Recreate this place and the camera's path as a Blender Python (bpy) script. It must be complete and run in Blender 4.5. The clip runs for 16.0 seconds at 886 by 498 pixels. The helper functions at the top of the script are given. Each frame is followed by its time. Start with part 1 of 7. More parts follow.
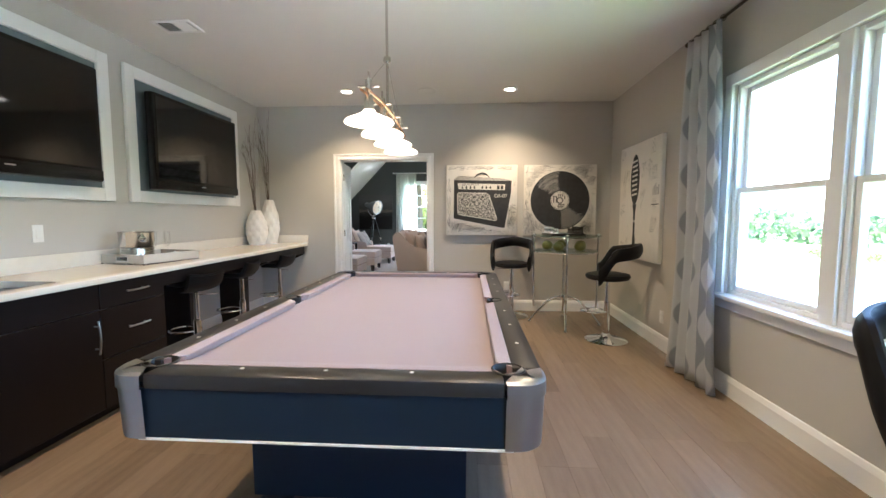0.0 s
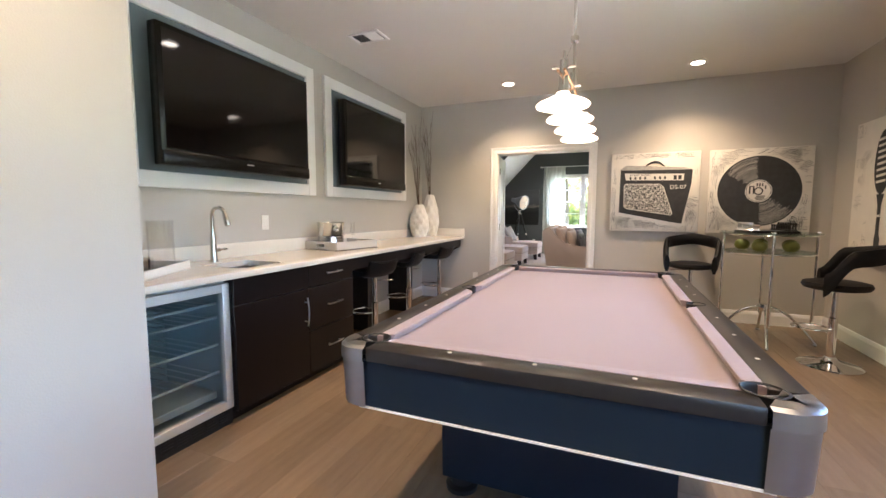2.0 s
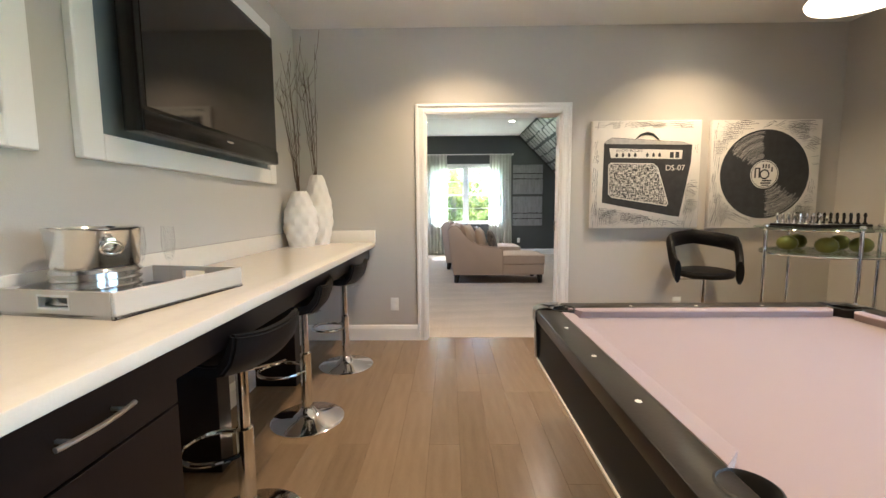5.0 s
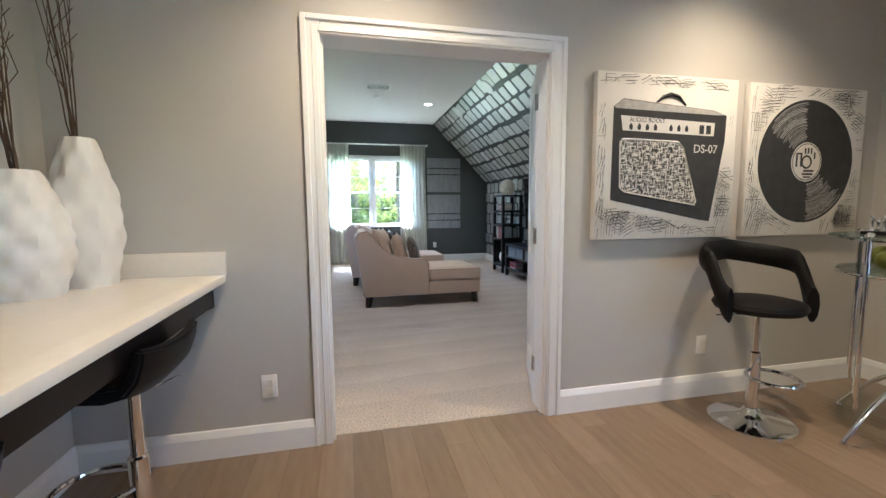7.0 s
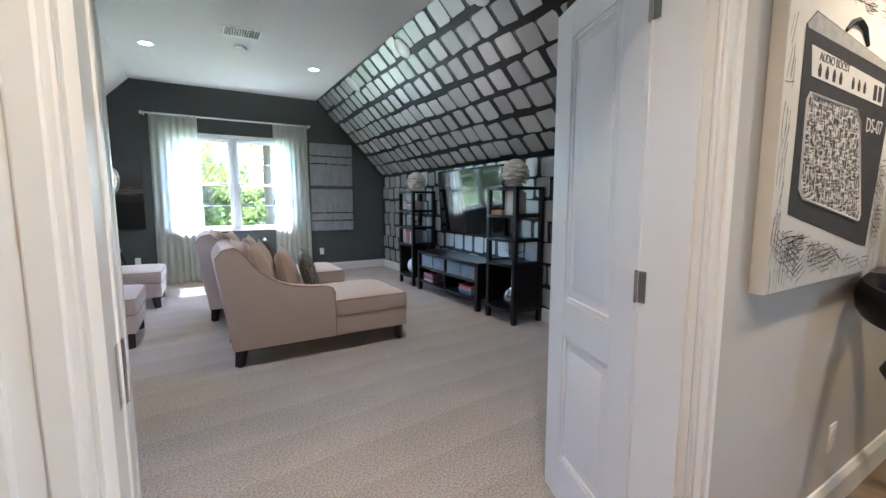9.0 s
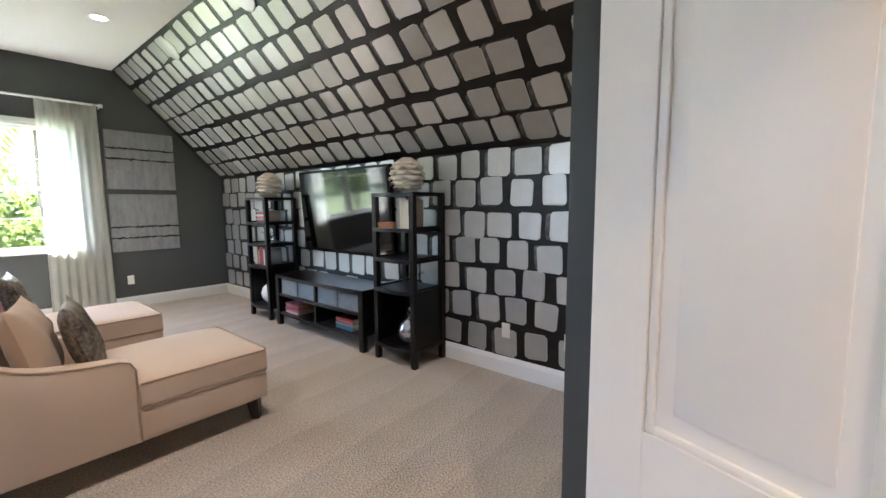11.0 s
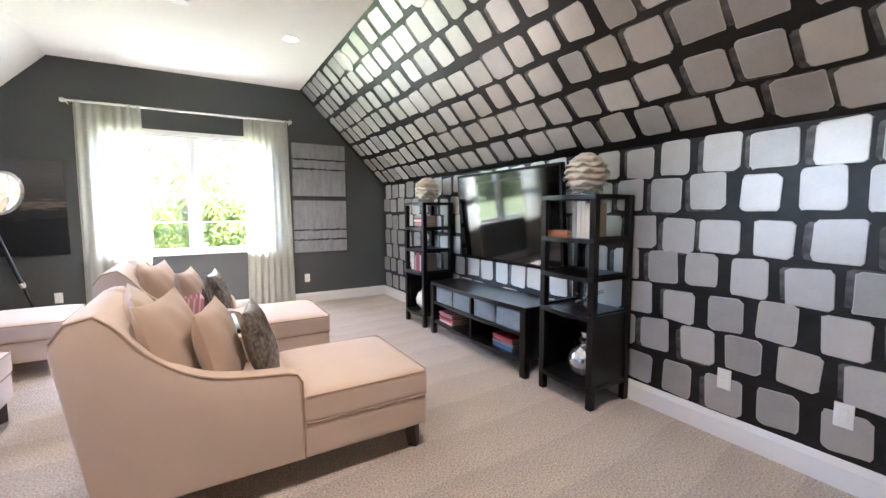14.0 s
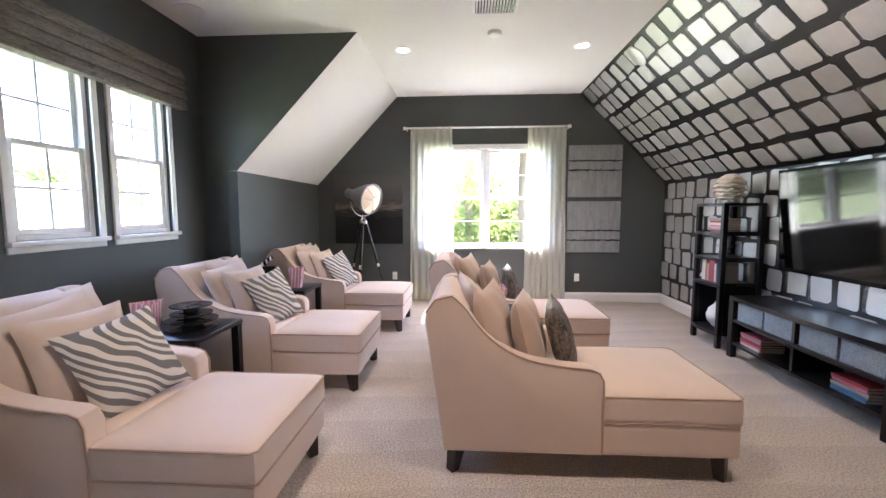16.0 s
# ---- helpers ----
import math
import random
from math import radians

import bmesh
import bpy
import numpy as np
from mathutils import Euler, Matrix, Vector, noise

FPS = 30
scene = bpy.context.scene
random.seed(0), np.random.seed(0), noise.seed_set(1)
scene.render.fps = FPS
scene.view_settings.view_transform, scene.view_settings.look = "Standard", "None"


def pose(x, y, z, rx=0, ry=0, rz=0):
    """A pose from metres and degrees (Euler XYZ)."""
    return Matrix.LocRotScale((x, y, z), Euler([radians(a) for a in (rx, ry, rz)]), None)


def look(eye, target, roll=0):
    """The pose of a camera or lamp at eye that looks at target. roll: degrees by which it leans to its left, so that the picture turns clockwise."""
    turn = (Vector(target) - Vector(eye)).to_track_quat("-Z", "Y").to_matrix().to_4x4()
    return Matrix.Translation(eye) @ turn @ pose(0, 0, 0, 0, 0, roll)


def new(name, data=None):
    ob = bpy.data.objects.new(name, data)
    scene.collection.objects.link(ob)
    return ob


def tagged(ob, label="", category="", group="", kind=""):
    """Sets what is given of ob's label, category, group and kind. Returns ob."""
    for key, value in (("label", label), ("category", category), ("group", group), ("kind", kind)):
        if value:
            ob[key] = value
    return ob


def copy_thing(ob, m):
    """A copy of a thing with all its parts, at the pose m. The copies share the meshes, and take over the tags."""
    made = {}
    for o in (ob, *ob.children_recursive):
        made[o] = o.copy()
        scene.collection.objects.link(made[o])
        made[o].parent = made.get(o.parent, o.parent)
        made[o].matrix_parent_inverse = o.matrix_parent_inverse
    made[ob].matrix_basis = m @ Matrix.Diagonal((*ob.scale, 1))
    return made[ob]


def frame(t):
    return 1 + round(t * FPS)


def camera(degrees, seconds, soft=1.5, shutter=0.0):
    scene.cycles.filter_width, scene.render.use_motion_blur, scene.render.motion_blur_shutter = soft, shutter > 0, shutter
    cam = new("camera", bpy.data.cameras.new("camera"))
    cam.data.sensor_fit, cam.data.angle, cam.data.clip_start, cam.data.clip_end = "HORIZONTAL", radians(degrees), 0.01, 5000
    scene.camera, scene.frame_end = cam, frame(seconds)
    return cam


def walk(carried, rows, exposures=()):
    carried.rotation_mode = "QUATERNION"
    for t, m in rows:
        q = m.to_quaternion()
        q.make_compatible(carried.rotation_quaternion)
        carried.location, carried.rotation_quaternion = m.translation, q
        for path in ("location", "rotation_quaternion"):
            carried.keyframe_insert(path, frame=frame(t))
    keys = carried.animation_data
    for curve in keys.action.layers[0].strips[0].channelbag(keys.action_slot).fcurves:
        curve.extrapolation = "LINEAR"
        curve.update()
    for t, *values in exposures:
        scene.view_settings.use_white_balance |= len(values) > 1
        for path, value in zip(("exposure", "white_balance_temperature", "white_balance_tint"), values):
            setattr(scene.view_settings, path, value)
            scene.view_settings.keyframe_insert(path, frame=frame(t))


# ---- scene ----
cam = camera(94.1, 16.0)
PATH = [
    (0, (0.428, 0.691, 1.256), (0.304, 2.681, 1.096), -0.0),
    (0.5, (0.426, 0.667, 1.26), (0.055, 2.626, 1.103), 0.1),
    (1, (0.364, 0.653, 1.253), (-0.182, 2.571, 1.095), 0.0),
    (1.5, (0.295, 0.637, 1.256), (-0.385, 2.51, 1.086), 0.1),
    (2, (0.179, 0.718, 1.224), (-0.582, 2.56, 1.046), 0.1),
    (2.5, (-0.015, 0.93, 1.214), (-0.807, 2.758, 1.032), 0.1),
    (3, (-0.281, 1.15, 1.204), (-1.034, 2.994, 1.017), 0.1),
    (3.5, (-0.558, 1.473, 1.204), (-1.187, 3.362, 1.016), 0.0),
    (4, (-0.793, 1.783, 1.228), (-1.231, 3.725, 1.041), -0.1),
    (4.5, (-0.998, 2.122, 1.207), (-1.222, 4.1, 1.015), -0.3),
    (5, (-1.088, 2.527, 1.183), (-1.119, 4.517, 0.988), -0.4),
    (5.2, (-1.074, 2.644, 1.176), (-1.065, 4.635, 0.983), -0.4),
    (7.5, (-1.207, 4.5, 1.191), (-0.636, 6.407, 1.0), -0.3),
    (8, (-1.214, 4.865, 1.192), (-0.517, 6.73, 1.003), -0.2),
    (8.2, (-1.226, 5.024, 1.211), (-0.47, 6.864, 1.006), -0.2),
    (10.3, (-0.89, 6.325, 1.281), (0.469, 7.778, 1.071), -0.4),
    (10.5, (-0.826, 6.396, 1.286), (0.575, 7.808, 1.074), -0.6),
    (11, (-0.774, 6.566, 1.302), (0.751, 7.843, 1.092), -0.4),
    (11.5, (-0.741, 6.676, 1.311), (0.874, 7.837, 1.101), -0.4),
    (12, (-0.741, 6.755, 1.296), (0.907, 7.868, 1.086), -0.3),
    (12.5, (-0.649, 6.836, 1.287), (0.944, 8.028, 1.079), -0.4),
    (13, (-0.526, 6.98, 1.301), (0.931, 8.335, 1.097), -0.5),
    (13.5, (-0.571, 7.018, 1.308), (0.688, 8.56, 1.113), -0.5),
    (14, (-0.631, 7.038, 1.298), (0.384, 8.752, 1.12), -0.3),
    (14.5, (-0.694, 7.05, 1.301), (0.065, 8.893, 1.128), -0.3),
    (15, (-0.768, 7.054, 1.3), (-0.283, 8.987, 1.13), -0.2),
    (15.5, (-0.817, 7.047, 1.307), (-0.639, 9.032, 1.135), -0.2),
    (16, (-0.905, 7.006, 1.328), (-1.027, 8.994, 1.148), -0.1),
]
EXPOSURES = [(0.0, 4.22, 5100, 5), (1.5, 4.27, 5400, 11), (2.5, 4.35, 5500, 13), (5.0, 4.33, 5380, 6), (7.5, 4.15, 4750, 5), (8.0, 4.15, 4680, 6), (10.5, 4.5, 5450, 9), (11.5, 4.85, 5680, 11), (13.0, 5.15, 5650, 14), (15.0, 5.0, 5550, 18), (16.0, 4.75, 5700, 20)]
walk(cam, [(t, look(eye, target, roll)) for t, eye, target, roll in PATH], EXPOSURES)

# ---- world and lights ----
world = bpy.data.worlds.new("sky")
scene.world = world
world.use_nodes = True
wn = world.node_tree.nodes
sky = wn.new("ShaderNodeTexSky")
sky.sky_type = 'NISHITA'
sky.sun_disc = False
sky.sun_elevation = radians(60)
sky.sun_rotation = radians(0)
wn["Background"].inputs["Strength"].default_value = 0.15
world.node_tree.links.new(sky.outputs[0], wn["Background"].inputs[0])
sun = bpy.data.lights.new("sun", 'SUN')
sun.energy, sun.angle, sun.color = 4.0, radians(0.6), (1.0, 0.95, 0.87)
sun_ob = new("sun", sun)
sun_dir = Vector((math.sin(radians(0)) * math.cos(radians(60)), math.cos(radians(0)) * math.cos(radians(60)), math.sin(radians(60))))
sun_ob.matrix_world = look(sun_dir * 30, (0, 0, 0))


def lamp_spot(x, y, z, watts, degrees=130, blend=1.0, size=0.06, color=(1.0, 0.66, 0.36)):
    l = bpy.data.lights.new("can_light", 'SPOT')
    l.energy, l.spot_size, l.spot_blend, l.shadow_soft_size, l.color = watts, radians(degrees), blend, size, color
    ob = new("can_light", l)
    ob.matrix_world = look((x, y, z), (x, y + 0.001, z - 1))
    return ob


# ---- materials ----
def mat(name, color, rough=0.6, metal=0.0, var=0.06, scale=6.0, bump=0.0, bscale=60.0, fine=0.0, spec=0.5, rand=0.0, stretch=(1, 1, 1), coat=0.0, sheen=0.0, rough_var=0.0):
    """Principled surface with a slow stain, a fine grain, relief and, for repeats, a shift per piece."""
    m = bpy.data.materials.new(name)
    m.use_nodes = True
    t = m.node_tree
    n, ln = t.nodes, t.links
    p = n["Principled BSDF"]
    p.inputs["Roughness"].default_value = rough
    p.inputs["Metallic"].default_value = metal
    p.inputs["Specular IOR Level"].default_value = spec
    p.inputs["Coat Weight"].default_value = coat
    p.inputs["Sheen Weight"].default_value = sheen
    tc = n.new("ShaderNodeTexCoord")
    mp = n.new("ShaderNodeMapping")
    mp.inputs["Scale"].default_value = stretch
    ln.new(tc.outputs["Object"], mp.inputs[0])
    slow = n.new("ShaderNodeTexNoise")
    slow.inputs["Scale"].default_value = scale
    slow.inputs["Detail"].default_value = 4
    ln.new(mp.outputs[0], slow.inputs["Vector"])
    grain = n.new("ShaderNodeTexNoise")
    grain.inputs["Scale"].default_value = bscale
    grain.inputs["Detail"].default_value = 3
    ln.new(mp.outputs[0], grain.inputs["Vector"])
    hsv = n.new("ShaderNodeHueSaturation")
    hsv.inputs["Color"].default_value = (*color, 1)
    val = n.new("ShaderNodeMath")
    val.operation = 'MULTIPLY_ADD'
    val.inputs[1].default_value, val.inputs[2].default_value = var * 2.5, 1 - var * 1.25
    ln.new(slow.outputs["Fac"], val.inputs[0])
    last = val
    if fine:
        f = n.new("ShaderNodeMath")
        f.operation = 'MULTIPLY_ADD'
        f.inputs[1].default_value = fine * 2.5
        ln.new(grain.outputs["Fac"], f.inputs[0])
        sub = n.new("ShaderNodeMath")
        sub.operation = 'SUBTRACT'
        sub.inputs[1].default_value = fine * 1.25
        ln.new(last.outputs[0], f.inputs[2])
        ln.new(f.outputs[0], sub.inputs[0])
        last = sub
    if rand:
        info = n.new("ShaderNodeObjectInfo")
        r = n.new("ShaderNodeMath")
        r.operation = 'MULTIPLY_ADD'
        r.inputs[1].default_value = rand * 2
        ln.new(info.outputs["Random"], r.inputs[0])
        ln.new(last.outputs[0], r.inputs[2])
        s2 = n.new("ShaderNodeMath")
        s2.operation = 'SUBTRACT'
        s2.inputs[1].default_value = rand
        ln.new(r.outputs[0], s2.inputs[0])
        last = s2
    ln.new(last.outputs[0], hsv.inputs["Value"])
    ln.new(hsv.outputs[0], p.inputs["Base Color"])
    if rough_var:
        rv = n.new("ShaderNodeMath")
        rv.operation = 'MULTIPLY_ADD'
        rv.inputs[1].default_value, rv.inputs[2].default_value = rough_var * 2, rough - rough_var
        ln.new(slow.outputs["Fac"], rv.inputs[0])
        ln.new(rv.outputs[0], p.inputs["Roughness"])
    if bump:
        b = n.new("ShaderNodeBump")
        b.inputs["Strength"].default_value = 1.0
        b.inputs["Distance"].default_value = bump
        ln.new(grain.outputs["Fac"], b.inputs["Height"])
        ln.new(b.outputs[0], p.inputs["Normal"])
    return m


def glow(name, color, strength, base=(0.9, 0.88, 0.82)):
    m = mat(name, base, 0.4)
    p = m.node_tree.nodes["Principled BSDF"]
    p.inputs["Emission Color"].default_value = (*color, 1)
    p.inputs["Emission Strength"].default_value = strength
    return m


def glass(name, color=(1, 1, 1), rough=0.0, thin=True):
    m = bpy.data.materials.new(name)
    m.use_nodes = True
    n, ln = m.node_tree.nodes, m.node_tree.links
    out = n["Material Output"]
    n.remove(n["Principled BSDF"])
    tr = n.new("ShaderNodeBsdfTransparent")
    tr.inputs[0].default_value = (*color, 1)
    gl = n.new("ShaderNodeBsdfGlossy")
    gl.inputs["Roughness"].default_value = max(rough, 0.01)
    lw = n.new("ShaderNodeLayerWeight")
    pw = n.new("ShaderNodeMath")
    pw.operation = 'POWER'
    pw.inputs[1].default_value = 4.0
    ln.new(lw.outputs["Facing"], pw.inputs[0])
    fr = n.new("ShaderNodeMath")
    fr.operation = 'MULTIPLY_ADD'
    fr.inputs[1].default_value, fr.inputs[2].default_value = 0.6, 0.04
    ln.new(pw.outputs[0], fr.inputs[0])
    mix = n.new("ShaderNodeMixShader")
    ln.new(fr.outputs[0], mix.inputs[0])
    ln.new(tr.outputs[0], mix.inputs[1])
    ln.new(gl.outputs[0], mix.inputs[2])
    ln.new(mix.outputs[0], out.inputs[0])
    return m


def sheer(name, color, through_share=0.55, pattern=None):
    """Thin cloth that lets light through."""
    m = mat(name, color, 0.9, var=0.05, scale=9, bump=0.0006, bscale=400)
    n, ln = m.node_tree.nodes, m.node_tree.links
    p = n["Principled BSDF"]
    tl = n.new("ShaderNodeBsdfTranslucent")
    tl.inputs[0].default_value = (*color, 1)
    mix = n.new("ShaderNodeMixShader")
    mix.inputs[0].default_value = through_share
    ln.new(p.outputs[0], mix.inputs[1])
    ln.new(tl.outputs[0], mix.inputs[2])
    tr = n.new("ShaderNodeBsdfTransparent")
    open_ = n.new("ShaderNodeMixShader")
    open_.inputs[0].default_value = 0.38
    ln.new(mix.outputs[0], open_.inputs[1])
    ln.new(tr.outputs[0], open_.inputs[2])
    ln.new(open_.outputs[0], n["Material Output"].inputs[0])
    return m


M = dict(
    greige=mat("greige_wall_paint", (0.50, 0.475, 0.43), 0.75, var=0.03, scale=1.5, bump=0.0006, bscale=180),
    stubwall=mat("pale_wall_paint", (0.51, 0.48, 0.435), 0.75, var=0.03, scale=1.5, bump=0.0006, bscale=180),
    charcoal=mat("charcoal_wall_paint", (0.072, 0.079, 0.076), 0.6, var=0.05, scale=1.5, bump=0.0006, bscale=180),
    ceiling=mat("ceiling_paint", (0.74, 0.73, 0.69), 0.85, var=0.02, scale=1.2, bump=0.0008, bscale=140),
    slate=mat("slate_panel_paint", (0.135, 0.165, 0.185), 0.6, var=0.05, scale=2),
    white=mat("white_trim_paint", (0.80, 0.79, 0.77), 0.35, var=0.02, scale=3, bump=0.0003, bscale=50),
    plank=mat("oak_plank", (0.215, 0.155, 0.102), 0.22, var=0.16, scale=3.5, bump=0.0001, bscale=40, fine=0.10, rand=0.13, stretch=(9, 1, 1), rough_var=0.05),
    joint=mat("floor_joint", (0.11, 0.08, 0.055), 0.8),
    carpet=mat("beige_carpet", (0.58, 0.50, 0.425), 0.97, var=0.12, scale=2.6, bump=0.022, bscale=95, fine=0.75, sheen=0.2),
    cabinet=mat("espresso_veneer", (0.0075, 0.005, 0.005), 0.36, spec=0.25, var=0.3, scale=8, bump=0.0002, bscale=70, stretch=(1, 1, 0.1)),
    black_wood=mat("black_stained_wood", (0.006, 0.006, 0.0065), 0.30, spec=0.3, var=0.25, scale=10, bump=0.0002, bscale=80, stretch=(1, 1, 0.2)),
    quartz=mat("cream_quartz", (0.72, 0.67, 0.58), 0.16, var=0.03, scale=30, fine=0.03, bscale=250),
    steel=mat("brushed_steel", (0.62, 0.62, 0.61), 0.28, 1.0, var=0.06, scale=8, bump=0.0001, bscale=200, stretch=(1, 12, 1)),
    chrome=mat("chrome", (0.80, 0.80, 0.80), 0.07, 1.0, var=0.02),
    nickel=mat("satin_nickel", (0.58, 0.56, 0.52), 0.25, 1.0, var=0.03),
    felt=mat("pink_felt", (0.272, 0.207, 0.213), 0.95, var=0.05, scale=2, bump=0.0008, bscale=500, fine=0.04, sheen=0.3),
    rail=mat("black_rail_laminate", (0.018, 0.016, 0.015), 0.34, spec=0.4, var=0.12, scale=14, bump=0.0002, bscale=120),
    apron=mat("blue_black_laminate", (0.008, 0.016, 0.027), 0.45, spec=0.2, var=0.1, scale=5, bump=0.0002, bscale=150),
    cap=mat("brushed_cap_metal", (0.33, 0.33, 0.34), 0.34, 1.0, var=0.06, scale=20),
    leather=mat("black_faux_leather", (0.005, 0.005, 0.006), 0.5, spec=0.22, var=0.1, scale=20, bump=0.0006, bscale=220),
    pocket=mat("black_rubber", (0.008, 0.008, 0.008), 0.6),
    pearl=mat("pearl_sight", (0.8, 0.78, 0.74), 0.3),
    tvblack=mat("tv_bezel", (0.004, 0.004, 0.0045), 0.25, var=0.05, spec=0.3),
    screen=mat("tv_screen", (0.002, 0.002, 0.0025), 0.06, var=0.02, spec=0.5),
    canvas=mat("white_canvas", (0.72, 0.69, 0.63), 0.85, var=0.06, scale=12, bump=0.0008, bscale=350),
    ink=mat("charcoal_print", (0.030, 0.032, 0.035), 0.8, var=0.35, scale=18, bump=0.0004, bscale=200),
    cream=mat("cream_upholstery", (0.62, 0.49, 0.40), 0.9, var=0.05, scale=5, bump=0.0010, bscale=380, fine=0.04, sheen=0.4),
    welt=mat("tan_welt", (0.42, 0.30, 0.22), 0.9, var=0.05),
    pillow=mat("beige_pillow_cloth", (0.49, 0.37, 0.285), 0.9, var=0.08, scale=8, bump=0.0010, bscale=300, sheen=0.4),
    foot=mat("dark_wood_foot", (0.020, 0.012, 0.009), 0.4, var=0.2, scale=20),
    porcelain=mat("matt_white_ceramic", (0.74, 0.71, 0.66), 0.5, var=0.03, scale=10),
    twig=mat("brown_twig", (0.09, 0.055, 0.035), 0.8, var=0.3, scale=30),
    traywood=mat("grey_tray_lacquer", (0.50, 0.47, 0.42), 0.4, var=0.05),
    plastic=mat("white_plate_plastic", (0.78, 0.77, 0.73), 0.35, var=0.01),
    rod=mat("dark_rod_metal", (0.05, 0.045, 0.04), 0.4, 0.8),
    vinyl=mat("white_window_vinyl", (0.80, 0.79, 0.76), 0.4, var=0.02),
    weave=mat("woven_shade_cloth", (0.17, 0.155, 0.135), 0.9, var=0.5, scale=14, bump=0.005, bscale=70, fine=0.8, stretch=(1, 0.5, 3)),
    pane=glass("window_pane_glass"),
    glassware=glass("clear_glass", (0.995, 0.998, 0.997)),
    tabletop=glass("table_glass", (0.80, 0.88, 0.85)),
    fridgeglass=glass("tinted_door_glass", (0.80, 0.86, 0.88)),
    lampglow=glow("lit_frosted_shade", (1.0, 0.74, 0.46), 0.30),
    canglow=glow("lit_can_lens", (1.0, 0.82, 0.60), 2.0),
    wallpaper_back=mat("black_wallpaper", (0.009, 0.009, 0.009), 0.35, spec=0.3, var=0.9, scale=5, fine=0.9, bscale=16, stretch=(1, 0.5, 1)),
    tile=mat("silver_print_tile", (0.47, 0.46, 0.44), 0.34, 0.45, var=0.10, scale=7, fine=0.04, rand=0.22),
    tile_edge=mat("pale_print_edge", (0.50, 0.49, 0.47), 0.4, 0.3, var=0.1, scale=14),
    paper=mat("book_pages", (0.62, 0.56, 0.45), 0.85, var=0.1),
)


# vacuum tracks in the carpet pile
t = M["carpet"].node_tree
n, ln = t.nodes, t.links
hsv = next(q for q in n if q.bl_idname == "ShaderNodeHueSaturation")
before = hsv.inputs["Value"].links[0].from_socket
tc = n.new("ShaderNodeTexCoord")
mp = n.new("ShaderNodeMapping")
mp.inputs["Rotation"].default_value = (0, 0, radians(86))
ln.new(tc.outputs["Object"], mp.inputs[0])
wv = n.new("ShaderNodeTexWave")
wv.wave_profile = 'SAW'
wv.inputs["Scale"].default_value, wv.inputs["Distortion"].default_value = 0.95, 2.6
wv.inputs["Detail"].default_value, wv.inputs["Detail Scale"].default_value = 2.0, 0.7
ln.new(mp.outputs[0], wv.inputs["Vector"])
rp = n.new("ShaderNodeMapRange")
rp.inputs[1].default_value, rp.inputs[2].default_value, rp.inputs[3].default_value, rp.inputs[4].default_value = 0.1, 0.95, 0.95, 1.06
ln.new(wv.outputs["Fac"], rp.inputs[0])
mu = n.new("ShaderNodeMath")
mu.operation = 'MULTIPLY'
ln.new(before, mu.inputs[0])
ln.new(rp.outputs[0], mu.inputs[1])
ln.new(mu.outputs[0], hsv.inputs["Value"])


# ---- mesh helpers ----
def box(bm, x0, x1, y0, y1, z0, z1, bevel=0.0, seg=2):
    made = bmesh.ops.create_cube(bm, size=1.0)["verts"]
    for v in made:
        v.co = Vector((x0 + (x1 - x0) * (v.co.x + 0.5), y0 + (y1 - y0) * (v.co.y + 0.5), z0 + (z1 - z0) * (v.co.z + 0.5)))
    if bevel:
        es = list({e for v in made for e in v.link_edges})
        bmesh.ops.bevel(bm, geom=es, offset=bevel, segments=seg, profile=0.5, affect='EDGES')
    return bm


def prism(bm, outline, axis, a, b):
    """A closed outline of (u, v) pushed along an axis from a to b. axis x: (y, z); y: (x, z); z: (x, y)."""
    put = {"x": lambda u, v, w: (w, u, v), "y": lambda u, v, w: (u, w, v), "z": lambda u, v, w: (u, v, w)}[axis]
    r0 = [bm.verts.new(put(u, v, a)) for u, v in outline]
    r1 = [bm.verts.new(put(u, v, b)) for u, v in outline]
    n = len(outline)
    fs = [bm.faces.new(r0), bm.faces.new(list(reversed(r1)))]
    for i in range(n):
        fs.append(bm.faces.new((r0[i], r1[i], r1[(i + 1) % n], r0[(i + 1) % n])))
    bmesh.ops.recalc_face_normals(bm, faces=fs)
    return bm


def tube(bm, pts, r, n=10, closed=False, radii=None):
    pts = [Vector(p) for p in pts]
    rings = []
    up = Vector((0, 0, 1))
    m = len(pts)
    side = None
    for i, p in enumerate(pts):
        if closed:
            d = pts[(i + 1) % m] - pts[i - 1]
        else:
            d = pts[min(i + 1, m - 1)] - pts[max(i - 1, 0)]
        d.normalize()
        if side is None:
            side = d.cross(up if abs(d.z) < 0.9 else Vector((1, 0, 0))).normalized()
        else:
            side = (side - d * side.dot(d)).normalized()
        other = d.cross(side)
        rr = radii[i] if radii else r
        rings.append([bm.verts.new(p + (side * math.cos(a) + other * math.sin(a)) * rr) for a in (2 * math.pi * k / n for k in range(n))])
    for i in range(m if closed else m - 1):
        a, b = rings[i], rings[(i + 1) % m]
        for k in range(n):
            bm.faces.new((a[k], a[(k + 1) % n], b[(k + 1) % n], b[k]))
    if not closed:
        bm.faces.new(list(reversed(rings[0])))
        bm.faces.new(rings[-1])
    bmesh.ops.recalc_face_normals(bm, faces=bm.faces)
    return bm


